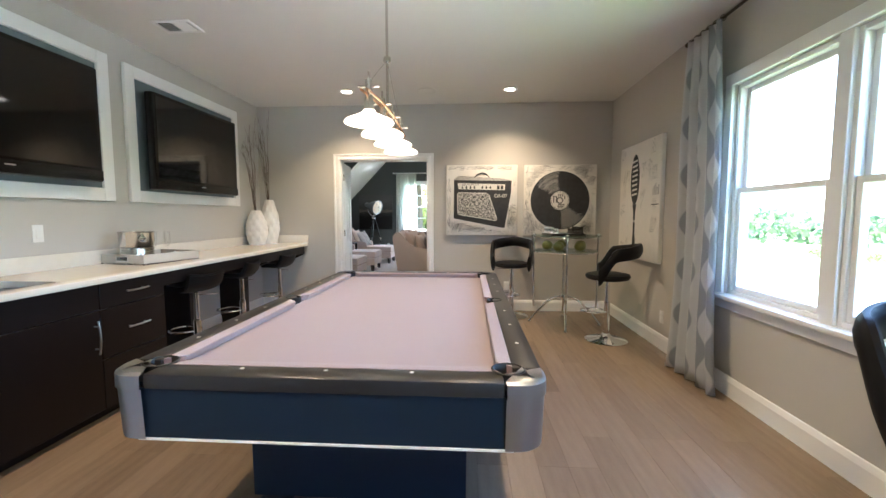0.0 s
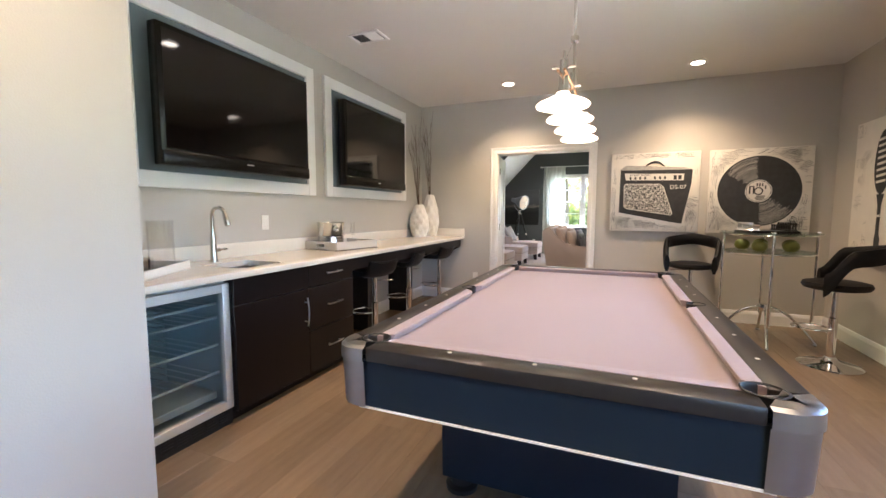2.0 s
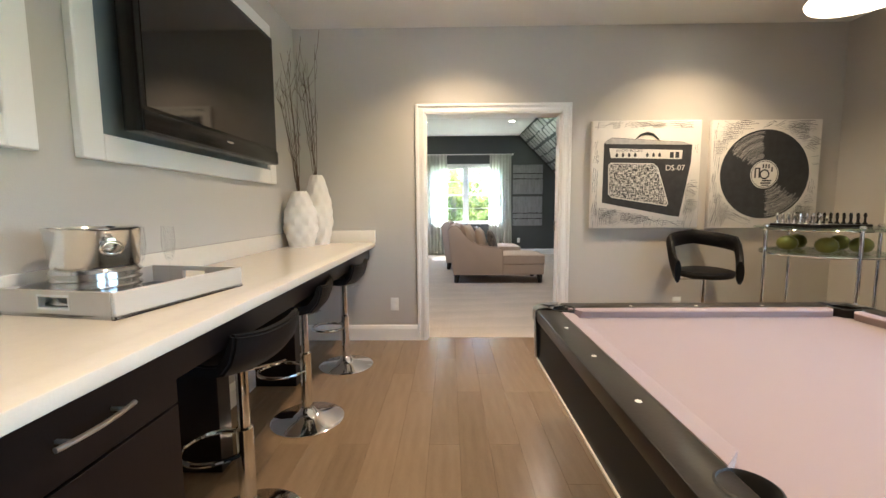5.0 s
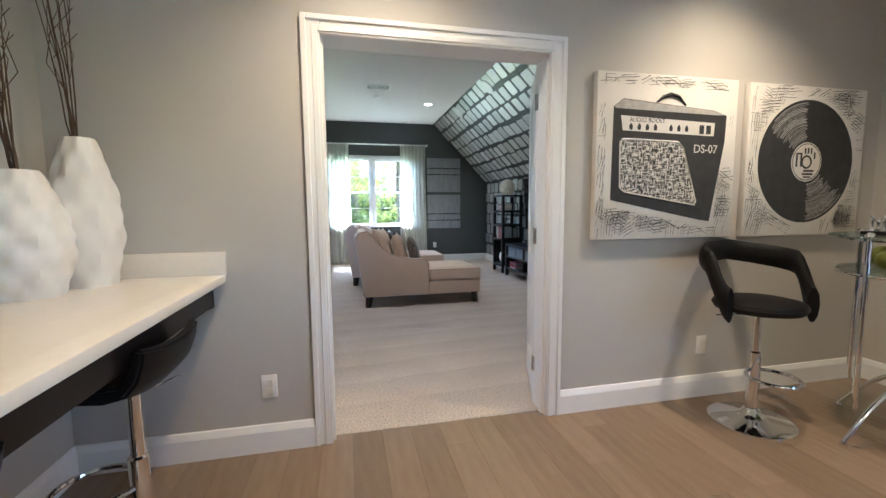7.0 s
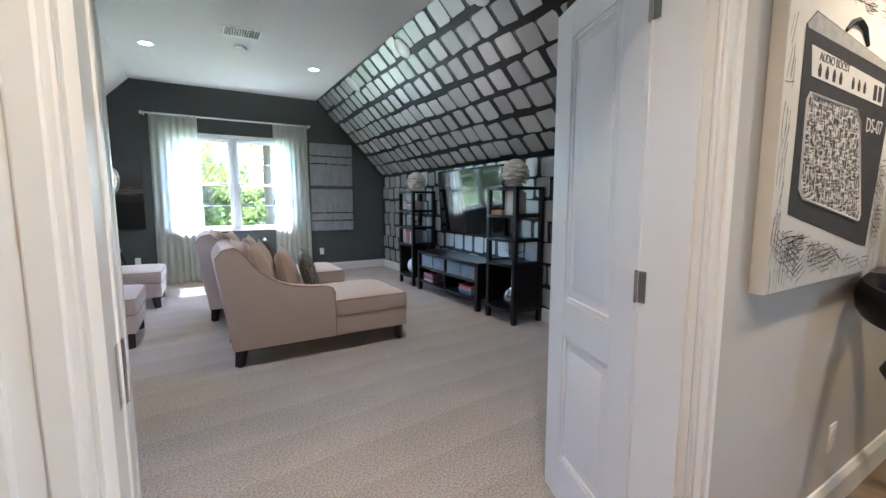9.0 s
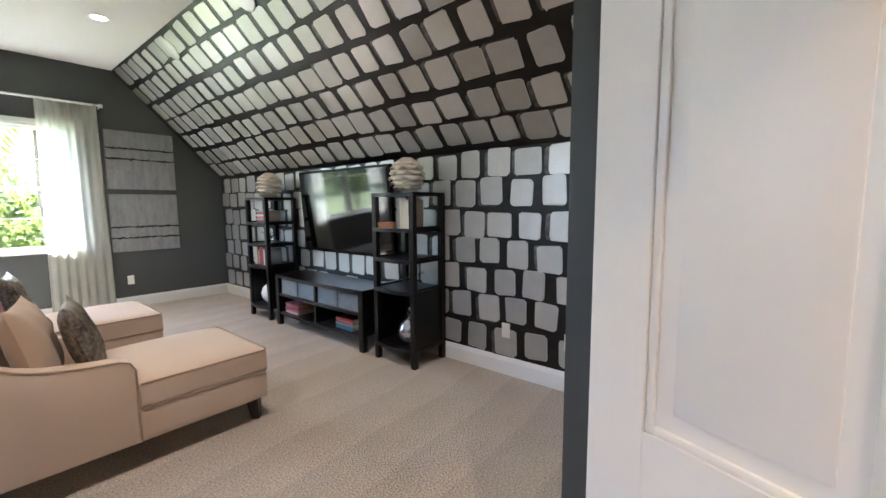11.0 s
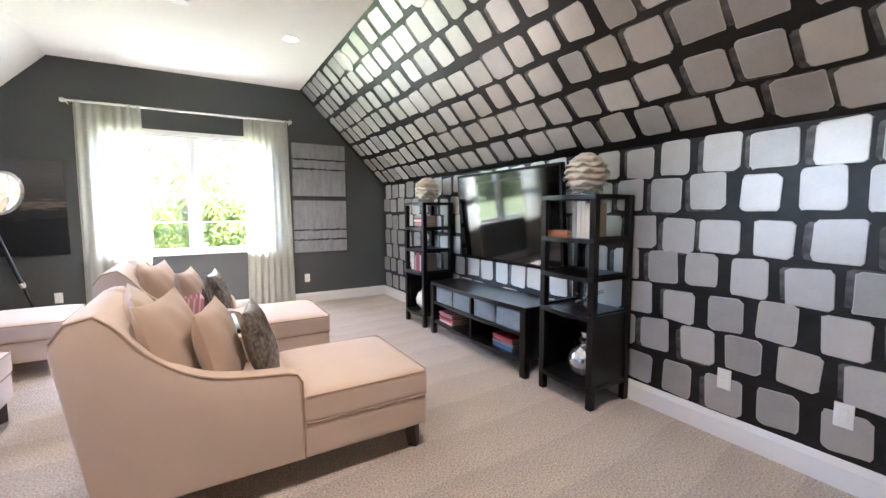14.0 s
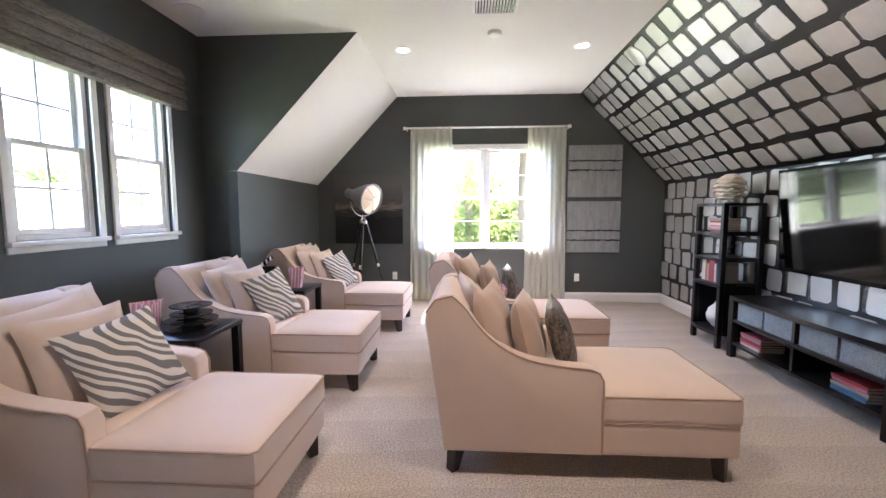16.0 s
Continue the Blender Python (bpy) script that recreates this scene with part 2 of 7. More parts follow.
def lathe(bm, profile, cx=0.0, cy=0.0, n=28, wave=None):
    """A profile of (radius, height) turned round an upright axis."""
    rings = []
    for r, z in profile:
        if r < 1e-5:
            rings.append([bm.verts.new((cx, cy, z))])
        else:
            rings.append([bm.verts.new((cx + rr * math.cos(a), cy + rr * math.sin(a), z)) for a, rr in ((2 * math.pi * k / n, r * (wave(2 * math.pi * k / n, z) if wave else 1)) for k in range(n))])
    for a, b in zip(rings, rings[1:]):
        for k in range(n):
            j = (k + 1) % n
            if len(a) == 1 and len(b) == 1:
                continue
            if len(a) == 1:
                bm.faces.new((a[0], b[k], b[j]))
            elif len(b) == 1:
                bm.faces.new((a[k], b[0], a[j]))
            else:
                bm.faces.new((a[k], b[k], b[j], a[j]))
    for ring, flip in ((rings[0], False), (rings[-1], True)):
        if len(ring) > 1:
            bm.faces.new(ring if not flip else list(reversed(ring)))
    bmesh.ops.recalc_face_normals(bm, faces=bm.faces)
    return bm


def mesh_of(bm, name, material, smooth=True):
    me = bpy.data.meshes.new(name)
    bm.to_mesh(me)
    bm.free()
    me.materials.append(material)
    if smooth:
        me.polygons.foreach_set("use_smooth", [True] * len(me.polygons))
        me.set_sharp_from_angle(angle=radians(38))
    return me


def part(name, bm, material, parent=None, label="", smooth=True):
    ob = new(name, mesh_of(bm, name, material, smooth))
    if parent is not None:
        ob.parent = parent
    if label:
        tagged(ob, label)
    return ob


def empty(name, m=None, label="", category="", group="", kind=""):
    ob = new(name)
    ob.empty_display_size = 0.1
    if m is not None:
        ob.matrix_world = m
    return tagged(ob, label, category, group, kind)


def B(*a, **k):
    return box(bmesh.new(), *a, **k)


def T(*a, **k):
    return tube(bmesh.new(), *a, **k)


def L(*a, **k):
    return lathe(bmesh.new(), *a, **k)


def P(*a, **k):
    return prism(bmesh.new(), *a, **k)


def structure(name, bm, material, label, category="wall", smooth=False):
    return tagged(part(name, bm, material, None, label, smooth), label, category, kind="structure")


def rounded(w, h, r, n=5):
    pts = []
    for cx, cy, a0 in ((w / 2 - r, h / 2 - r, 0), (-w / 2 + r, h / 2 - r, 90), (-w / 2 + r, -h / 2 + r, 180), (w / 2 - r, -h / 2 + r, 270)):
        for k in range(n + 1):
            a = radians(a0 + 90 * k / n)
            pts.append((cx + r * math.cos(a), cy + r * math.sin(a)))
    return pts


def lettering(name, text, size, material, parent, m, align='LEFT'):
    c = bpy.data.curves.new(name, 'FONT')
    c.body, c.size, c.extrude, c.align_x = text, size, 0.0006, align
    tmp = new(name, c)
    dg = bpy.context.evaluated_depsgraph_get()
    me = bpy.data.meshes.new_from_object(tmp.evaluated_get(dg))
    bpy.data.objects.remove(tmp)
    me.materials.clear()
    me.materials.append(material)
    ob = new(name, me)
    ob.parent = parent
    ob.matrix_basis = m
    return ob


# ---- plan ----
LX, RX, BY, Y0, C1 = -2.41, 2.25, 6.17, -2.2, 2.705     # games room
WY = 6.335                                            # far face of the wall between the rooms
KX, KZ, C2, BK = 1.897, 1.722, 2.995, 13.13               # media room: knee wall, its height, ceiling, end wall
SX = 0.675                                            # where the right slope meets the ceiling
WX, LKX, LKZ, LSX, DY = -3.49, -3.16, 1.728, -1.945, 10.955   # window wall, left knee wall, its height, slope edge, dormer cheek
PX, PY, PLX = 0.27, 7.01, -1.66                       # entry passage: side wall and its end
DL, DR, DT = -1.291, -0.120, 1.99                     # door opening

# ---- games room shell ----
structure("floor", B(LX - 0.1, RX + 0.1, Y0 - 0.1, 6.235, -0.2, -0.012), M["joint"], "dark subfloor under the oak planks", "floor")
structure("ceiling", B(LX, RX, Y0, BY, C1, C1 + 0.12), M["ceiling"], "pale painted ceiling of the games room", "ceiling")
structure("wall_west", B(LX - 0.12, LX, Y0 - 0.12, WY, 0, C1 + 0.12), M["greige"], "warm grey painted wall behind the bar")
structure("wall_south", B(LX, RX, Y0 - 0.12, Y0, 0, C1 + 0.12), M["greige"], "warm grey painted wall")
structure("wall_bar_end", B(LX, -1.36, Y0, 1.655, 0, C1), M["stubwall"], "pale grey wall block at the end of the bar")
bm = bmesh.new()
WB0, WB1, WZ0, WZ1 = 2.04, 3.72, 0.705, 2.15
WS0, WS1 = -1.45, 0.85         # the second window, behind the first view
box(bm, RX, RX + 0.14, Y0 - 0.12, WS0, 0, C1 + 0.12)
box(bm, RX, RX + 0.14, WS1, WB0, 0, C1 + 0.12)
box(bm, RX, RX + 0.14, WS0, WS1, 0, WZ0)
box(bm, RX, RX + 0.14, WS0, WS1, WZ1, C1 + 0.12)
box(bm, RX, RX + 0.14, WB1, WY, 0, C1 + 0.12)
box(bm, RX, RX + 0.14, WB0, WB1, 0, WZ0)
box(bm, RX, RX + 0.14, WB0, WB1, WZ1, C1 + 0.12)
structure("wall_east", bm, M["greige"], "warm grey painted wall with two wide windows")
bm = bmesh.new()
box(bm, LX, DL - 0.02, BY, BY + 0.06, 0, C1 + 0.12)
box(bm, DR + 0.02, RX, BY, BY + 0.06, 0, C1 + 0.12)
box(bm, DL - 0.02, DR + 0.02, BY, BY + 0.06, DT + 0.02, C1 + 0.12)
structure("wall_north", bm, M["greige"], "warm grey painted wall with the double door")
bm = bmesh.new()
box(bm, PLX, DL - 0.02, BY + 0.06, WY, 0, C2 + 0.1)
box(bm, DR + 0.02, PX, BY + 0.06, WY, 0, C2 + 0.1)
box(bm, DL - 0.02, DR + 0.02, BY + 0.06, WY, DT + 0.02, C2 + 0.1)
structure("wall_north_back", bm, M["charcoal"], "charcoal painted back of the door wall")

# ---- media room shell ----
structure("floor_carpet", B(WX - 0.1, KX + 0.1, 6.235, BK + 0.1, -0.2, 0.0), M["carpet"], "beige cut pile carpet", "floor")
structure("ceiling_media", B(WX, SX, WY, BK, C2, C2 + 0.1), M["ceiling"], "pale painted ceiling of the media room", "ceiling")
structure("wall_passage_east", B(PX, KX + 0.1, WY - 0.06, PY, 0, C2 + 0.1), M["charcoal"], "charcoal painted wall beside the entry")
structure("wall_passage_west", B(WX - 0.1, PLX, WY - 0.06, PY, 0, C2 + 0.1), M["charcoal"], "charcoal painted wall beside the entry")
knee = structure("wall_knee_east", B(KX, KX + 0.1, PY, BK + 0.1, 0, KZ), M["wallpaper_back"], "low wall with silver tile print wallpaper")
slope_e = structure("slope_east", P([(KX, KZ), (KX + 0.1, KZ), (SX + 0.1, C2 + 0.1), (SX, C2 + 0.1), (SX, C2)], "y", PY, BK + 0.1), M["wallpaper_back"], "sloped ceiling with silver tile print wallpaper", "ceiling")
structure("slope_west", P([(LKX, LKZ), (LKX - 0.1, LKZ), (LSX - 0.1, C2 + 0.1), (LSX, C2 + 0.1), (LSX, C2)], "y", DY + 0.001, BK + 0.1), M["ceiling"], "pale painted sloped ceiling", "ceiling")
structure("wall_knee_west", B(LKX - 0.1, LKX, DY, BK + 0.1, 0, LKZ), M["charcoal"], "charcoal painted low wall")
structure("wall_dormer_cheek", P([(WX, 0), (LKX - 0.1, 0), (LKX - 0.1, LKZ), (LKX, LKZ + 0.004), (LSX, C2), (LSX, C2 + 0.1), (WX, C2 + 0.1)], "y", DY - 0.003, DY + 0.08), M["charcoal"], "charcoal painted dormer cheek")
bm = bmesh.new()
W2 = ((8.48, 9.03), (9.195, 9.745), (9.91, 10.47))
WZA, WZB = 1.16, 2.32
box(bm, WX - 0.14, WX, PY, W2[0][0], 0, C2 + 0.1)
for (a, b), nxt in zip(W2, (W2[1][0], W2[2][0], DY + 0.08)):
    box(bm, WX - 0.14, WX, a, b, 0, WZA)
    box(bm, WX - 0.14, WX, a, b, WZB, C2 + 0.1)
    box(bm, WX - 0.14, WX, b, nxt, 0, C2 + 0.1)
structure("wall_dormer", bm, M["charcoal"], "charcoal painted dormer wall with three windows")
EX0, EX1, EZ0, EZ1 = -1.53, 0.21, 0.81, 2.24
bm = bmesh.new()
prism(bm, [(LKX - 0.1, 0), (EX0, 0), (EX0, C2 + 0.1), (LSX, C2 + 0.1), (LKX - 0.1, LKZ + 0.1)], "y", BK, BK + 0.14)
prism(bm, [(EX1, 0), (KX + 0.1, 0), (KX + 0.1, KZ + 0.1), (SX, C2 + 0.1), (EX1, C2 + 0.1)], "y", BK, BK + 0.14)
box(bm, EX0, EX1, BK, BK + 0.14, 0, EZ0)
box(bm, EX0, EX1, BK, BK + 0.14, EZ1, C2 + 0.1)
structure("wall_end", bm, M["charcoal"], "charcoal painted gable wall with a window")


def skirting(name, outline_pts, label="white moulded baseboard"):
    """Baseboard: runs of (x0, y0, x1, y1) with the room on the left hand side of the run."""
    bm = bmesh.new()
    for x0, y0, x1, y1 in outline_pts:
        d = Vector((x1 - x0, y1 - y0, 0))
        ln = d.length
        d.normalize()
        nrm = Vector((-d.y, d.x, 0))
        prof = [(0, 0), (0.016, 0), (0.016, 0.105), (0.012, 0.118), (0.006, 0.135), (0, 0.14)]
        ra = [bm.verts.new(Vector((x0, y0, z)) + nrm * u) for u, z in prof]
        rb = [bm.verts.new(Vector((x1, y1, z)) + nrm * u) for u, z in prof]
        for i in range(len(prof)):
            j = (i + 1) % len(prof)
            bm.faces.new((ra[i], ra[j], rb[j], rb[i]))
        bm.faces.new(ra)
        bm.faces.new(list(reversed(rb)))
    bmesh.ops.recalc_face_normals(bm, faces=bm.faces)
    return structure(name, bm, M["white"], label, "baseboard")


skirting("baseboard", [(RX, BY, DR + 0.086, BY), (DL - 0.086, BY, LX, BY), (RX, Y0, RX, BY), (LX, BY, LX, 3.7), (-1.36, 1.655, -1.36, Y0), (-1.36, Y0, RX, Y0)])
skirting("baseboard", [(KX, PY, KX, BK), (KX, BK, LKX, BK), (LKX, BK, LKX, DY), (LKX, DY - 0.003, WX, DY - 0.003), (WX, DY, WX, PY), (WX, PY, PLX, PY), (PX, PY, KX, PY), (PX, WY, PX, PY), (PLX, PY, PLX, WY)])

# ---- door ----
door = empty("door_1", pose(0, 0, 0), "white panelled double door standing open", "door", kind="structure")


def casing(bm, y, s, x0, x1, zt):
    """Moulded trim round an opening on the wall face y; s is the way it stands out."""
    for d, w0, w1 in ((0.012, 0.0, 0.085), (0.018, 0.010, 0.038), (0.022, 0.06, 0.085)):
        ya, yb = sorted((y, y + s * d))
        box(bm, x0 - w1, x0 - w0, ya, yb, 0, zt + w1, 0.003, 1)
        box(bm, x1 + w0, x1 + w1, ya, yb, 0, zt + w1, 0.003, 1)
        box(bm, x0 - w0, x1 + w0, ya, yb, zt + w0, zt + w1, 0.003, 1)


bm = bmesh.new()
casing(bm, BY - 0.0005, -1, DL, DR, DT)
part("casing", bm, M["white"], door)
bm = bmesh.new()
casing(bm, WY + 0.0005, 1, DL, DR, DT)
part("casing", bm, M["white"], door)
bm = bmesh.new()
box(bm, DL - 0.02, DL, BY, WY, 0, DT + 0.02)
box(bm, DR, DR + 0.02, BY, WY, 0, DT + 0.02)
box(bm, DL, DR, BY, WY, DT, DT + 0.02)
box(bm, DL, DL + 0.012, BY + 0.02, BY + 0.06, 0, DT)
box(bm, DR - 0.012, DR, BY + 0.02, BY + 0.06, 0, DT)
part("jamb", bm, M["white"], door)


def leaf_mesh(w, h, th):
    """A door leaf with an upper and a lower sunk panel; hinge edge at x = 0, the leaf along +x."""
    bm = bmesh.new()
    st, z1, z2, z3, z4 = 0.13, 0.20, 0.72, 0.86, h - 0.12
    box(bm, 0, st, 0, th, 0, h, 0.002, 1)
    box(bm, w - st, w, 0, th, 0, h, 0.002, 1)
    for a, b in ((0, z1), (z2, z3), (z4, h)):
        box(bm, st, w - st, 0.0005, th - 0.0005, a, b)
    for a, b in ((z1, z2), (z3, z4)):
        box(bm, st, w - st, 0.012, th - 0.012, a, b)
        for y0, y1 in ((0.004, 0.014), (th - 0.014, th - 0.004)):
            box(bm, st, st + 0.018, y0, y1, a, b, 0.004, 2)
            box(bm, w - st - 0.018, w - st, y0, y1, a, b, 0.004, 2)
            box(bm, st + 0.018, w - st - 0.018, y0, y1, a, a + 0.018, 0.004, 2)
            box(bm, st + 0.018, w - st - 0.018, y0, y1, b - 0.018, b, 0.004, 2)
        box(bm, st + 0.05, w - st - 0.05, 0.008, th - 0.008, a + 0.05, b - 0.05, 0.006, 2)
    return bm


for hx, ang, mir in ((DR, 69, 1), (DL, 97, -1)):
    lf = part("door_leaf", leaf_mesh(0.584, 1.968, 0.035), M["white"], door)
    lf.matrix_basis = pose(hx - 0.004 * mir, WY - 0.004, 0.012, 0, 0, ang) @ (pose(0, -0.035 if mir > 0 else 0, 0))
    for z in (0.25, 1.02, 1.78):
        hg = bmesh.new()
        box(hg, -0.003, 0.03, -0.002, 0.0, -0.045, 0.045)
        tube(hg, [(0, 0, -0.047), (0, 0, 0.047)], 0.006, 8)
        h = part("hinge", hg, M["nickel"], door, "satin nickel hinge")
        h.matrix_basis = pose(hx - 0.001 * mir, WY + 0.004, z, 0, 0, -90 if mir > 0 else -90)


# ---- windows ----
def double_hung(parent, w, h, muntin=False, f=0.045, s=0.04):
    """One sash unit in local x (width) and z, y through the wall towards outside."""
    bm = bmesh.new()
    box(bm, 0, f, 0.02, 0.11, 0, h, 0.004, 1)
    box(bm, w - f, w, 0.02, 0.11, 0, h, 0.004, 1)
    box(bm, f, w - f, 0.02, 0.11, 0, f, 0.004, 1)
    box(bm, f, w - f, 0.02, 0.11, h - f, h, 0.004, 1)
    fr = part("window_frame", bm, M["vinyl"], parent)
    made = [fr]
    for z0, z1, y0 in ((f, h / 2 + 0.02, 0.035), (h / 2 - 0.02, h - f, 0.068)):
        bm = bmesh.new()
        box(bm, f, f + s, y0, y0 + 0.03, z0, z1, 0.003, 1)
        box(bm, w - f - s, w - f, y0, y0 + 0.03, z0, z1, 0.003, 1)
        box(bm, f + s, w - f - s, y0, y0 + 0.03, z0, z0 + s, 0.003, 1)
        box(bm, f + s, w - f - s, y0, y0 + 0.03, z1 - s, z1, 0.003, 1)
        if muntin:
            if muntin != "bar":
                box(bm, w / 2 - 0.009, w / 2 + 0.009, y0 + 0.008, y0 + 0.022, z0 + s, z1 - s)
            box(bm, f + s, w - f - s, y0 + 0.009, y0 + 0.021, (z0 + z1) / 2 - 0.009, (z0 + z1) / 2 + 0.009)
        made.append(part("sash", bm, M["vinyl"], parent))
        pn = part("pane", B(f + s, w - f - s, y0 + 0.013, y0 + 0.017, z0 + s, z1 - s), M["pane"], parent)
        pn.visible_shadow = False
        made.append(pn)
    return made


for nm, yb, ya in (("window_1", WB0, WB1), ("window_6", WS0, WS1)):
    win = empty(nm, pose(RX, ya, WZ0, 0, 0, -90), "white double hung window pair above a deep sill", "window", kind="structure")
    wid = (ya - yb - 0.08) / 2
    for off in (0.0, wid + 0.08):
        for o in double_hung(win, wid, WZ1 - WZ0, False, 0.03, 0.035):
            o.location.x = off
    W = ya - yb
    bm = bmesh.new()
    box(bm, wid, wid + 0.08, 0.0, 0.11, 0, WZ1 - WZ0, 0.004, 1)
    part("mullion", bm, M["white"], win)
    bm = bmesh.new()
    box(bm, -0.075, -0.0, -0.02, -0.0005, 0.0, WZ1 - WZ0, 0.003, 1)
    box(bm, W, W + 0.075, -0.02, -0.0005, 0.0, WZ1 - WZ0, 0.003, 1)
    box(bm, -0.075, W + 0.075, -0.022, -0.0005, WZ1 - WZ0, WZ1 - WZ0 + 0.08, 0.003, 1)
    part("window_trim", bm, M["white"], win)
    bm = bmesh.new()
    box(bm, -0.11, W + 0.11, -0.06, -0.0005, -0.03, 0.0, 0.006, 2)
    box(bm, 0.0, W, -0.0005, 0.03, -0.0299, 0.002)
    box(bm, -0.08, W + 0.08, -0.018, -0.0005, -0.10, -0.03, 0.003, 1)
    part("window_sill", bm, M["white"], win)

for i, (a, b) in enumerate(W2):
    win = empty(f"window_{i + 2}", pose(WX, a, WZA, 0, 0, 90), "white double hung window with grilles", "window", kind="structure")
    double_hung(win, b - a, WZB - WZA, True, 0.035, 0.035)
    W = b - a
    bm = bmesh.new()
    box(bm, -0.045, 0, -0.02, -0.0005, 0, WZB - WZA, 0.003, 1)
    box(bm, W, W + 0.045, -0.02, -0.0005, 0, WZB - WZA, 0.003, 1)
    part("window_trim", bm, M["white"], win)
    bm = bmesh.new()
    box(bm, -0.05, W + 0.05, -0.05, -0.0005, -0.03, 0, 0.006, 2)
    box(bm, -0.045, W + 0.045, -0.016, -0.0005, -0.07, -0.03, 0.003, 1)
    part("window_sill", bm, M["white"], win)
win = empty("window_5", pose(EX0, BK, EZ0), "white double hung window behind sheer curtains", "window", kind="structure")
wid = (EX1 - EX0 - 0.05) / 2
for off in (0.0, wid + 0.05):
    for o in double_hung(win, wid, EZ1 - EZ0, "bar", 0.02, 0.03):
        o.location.x = off
part("mullion", B(wid, wid + 0.05, 0.0, 0.11, 0, EZ1 - EZ0, 0.004, 1), M["white"], win)
W = EX1 - EX0
bm = bmesh.new()
box(bm, -0.06, 0, -0.02, -0.0005, 0, EZ1 - EZ0, 0.003, 1)
box(bm, W, W + 0.06, -0.02, -0.0005, 0, EZ1 - EZ0, 0.003, 1)
box(bm, -0.06, W + 0.06, -0.022, -0.0005, EZ1 - EZ0, EZ1 - EZ0 + 0.06, 0.003, 1)
part("window_trim", bm, M["white"], win)
part("window_sill", B(-0.09, W + 0.09, -0.06, -0.0005, -0.03, 0, 0.006, 2), M["white"], win)

# ---- ceiling lights ----
def can(x, y, z, label="white trimmed recessed ceiling light, lit"):
    ob = empty("recessed_light", pose(x, y, z), label, "ceiling light", "recessed ceiling lights")
    part("trim_ring", L([(0.058, 0.0), (0.085, -0.001), (0.09, -0.006), (0.085, -0.009), (0.06, -0.006), (0.056, 0.0)], n=32), M["white"], ob)
    part("lens", L([(0.0, -0.003), (0.057, -0.003), (0.057, -0.001), (0.0, -0.001)], n=32), M["canglow"], ob)
    return ob


for x, y in ((-1.007, 5.57), (0.893, 5.59), (-1.007, 3.3), (0.893, 3.3), (-1.007, 1.0), (0.893, 1.0)):
    can(x, y, C1)
    lamp_spot(x, y, C1 - 0.03, 8.5 if y > 5 else 8)
for x, y in ((-1.587, 11.41), (0.238, 11.41), (-1.587, 8.3), (0.238, 8.3)):
    can(x, y, C2)
    lamp_spot(x, y, C2 - 0.03, 4.6, color=(1.0, 0.78, 0.56))

# ---- outdoors ----
M["lawn"] = mat("sunlit_lawn", (0.20, 0.23, 0.09), 0.95, var=0.15, scale=0.3, fine=0.2, bscale=20)
M["paving"] = mat("pale_concrete", (0.55, 0.53, 0.49), 0.9, var=0.08, scale=0.5)
structure("ground", B(-400, 400, -400, 400, -3.4, -3.2), M["lawn"], "sunlit lawn far below the windows", "ground")
structure("pavement", B(10, 22, -60, 80, -3.2, -3.14), M["paving"], "sunlit pale driveway", "pavement")


# ---- pool table ----
PT = dict(x0=-0.726, x1=0.668, y0=1.89, y1=4.35, top=0.76)


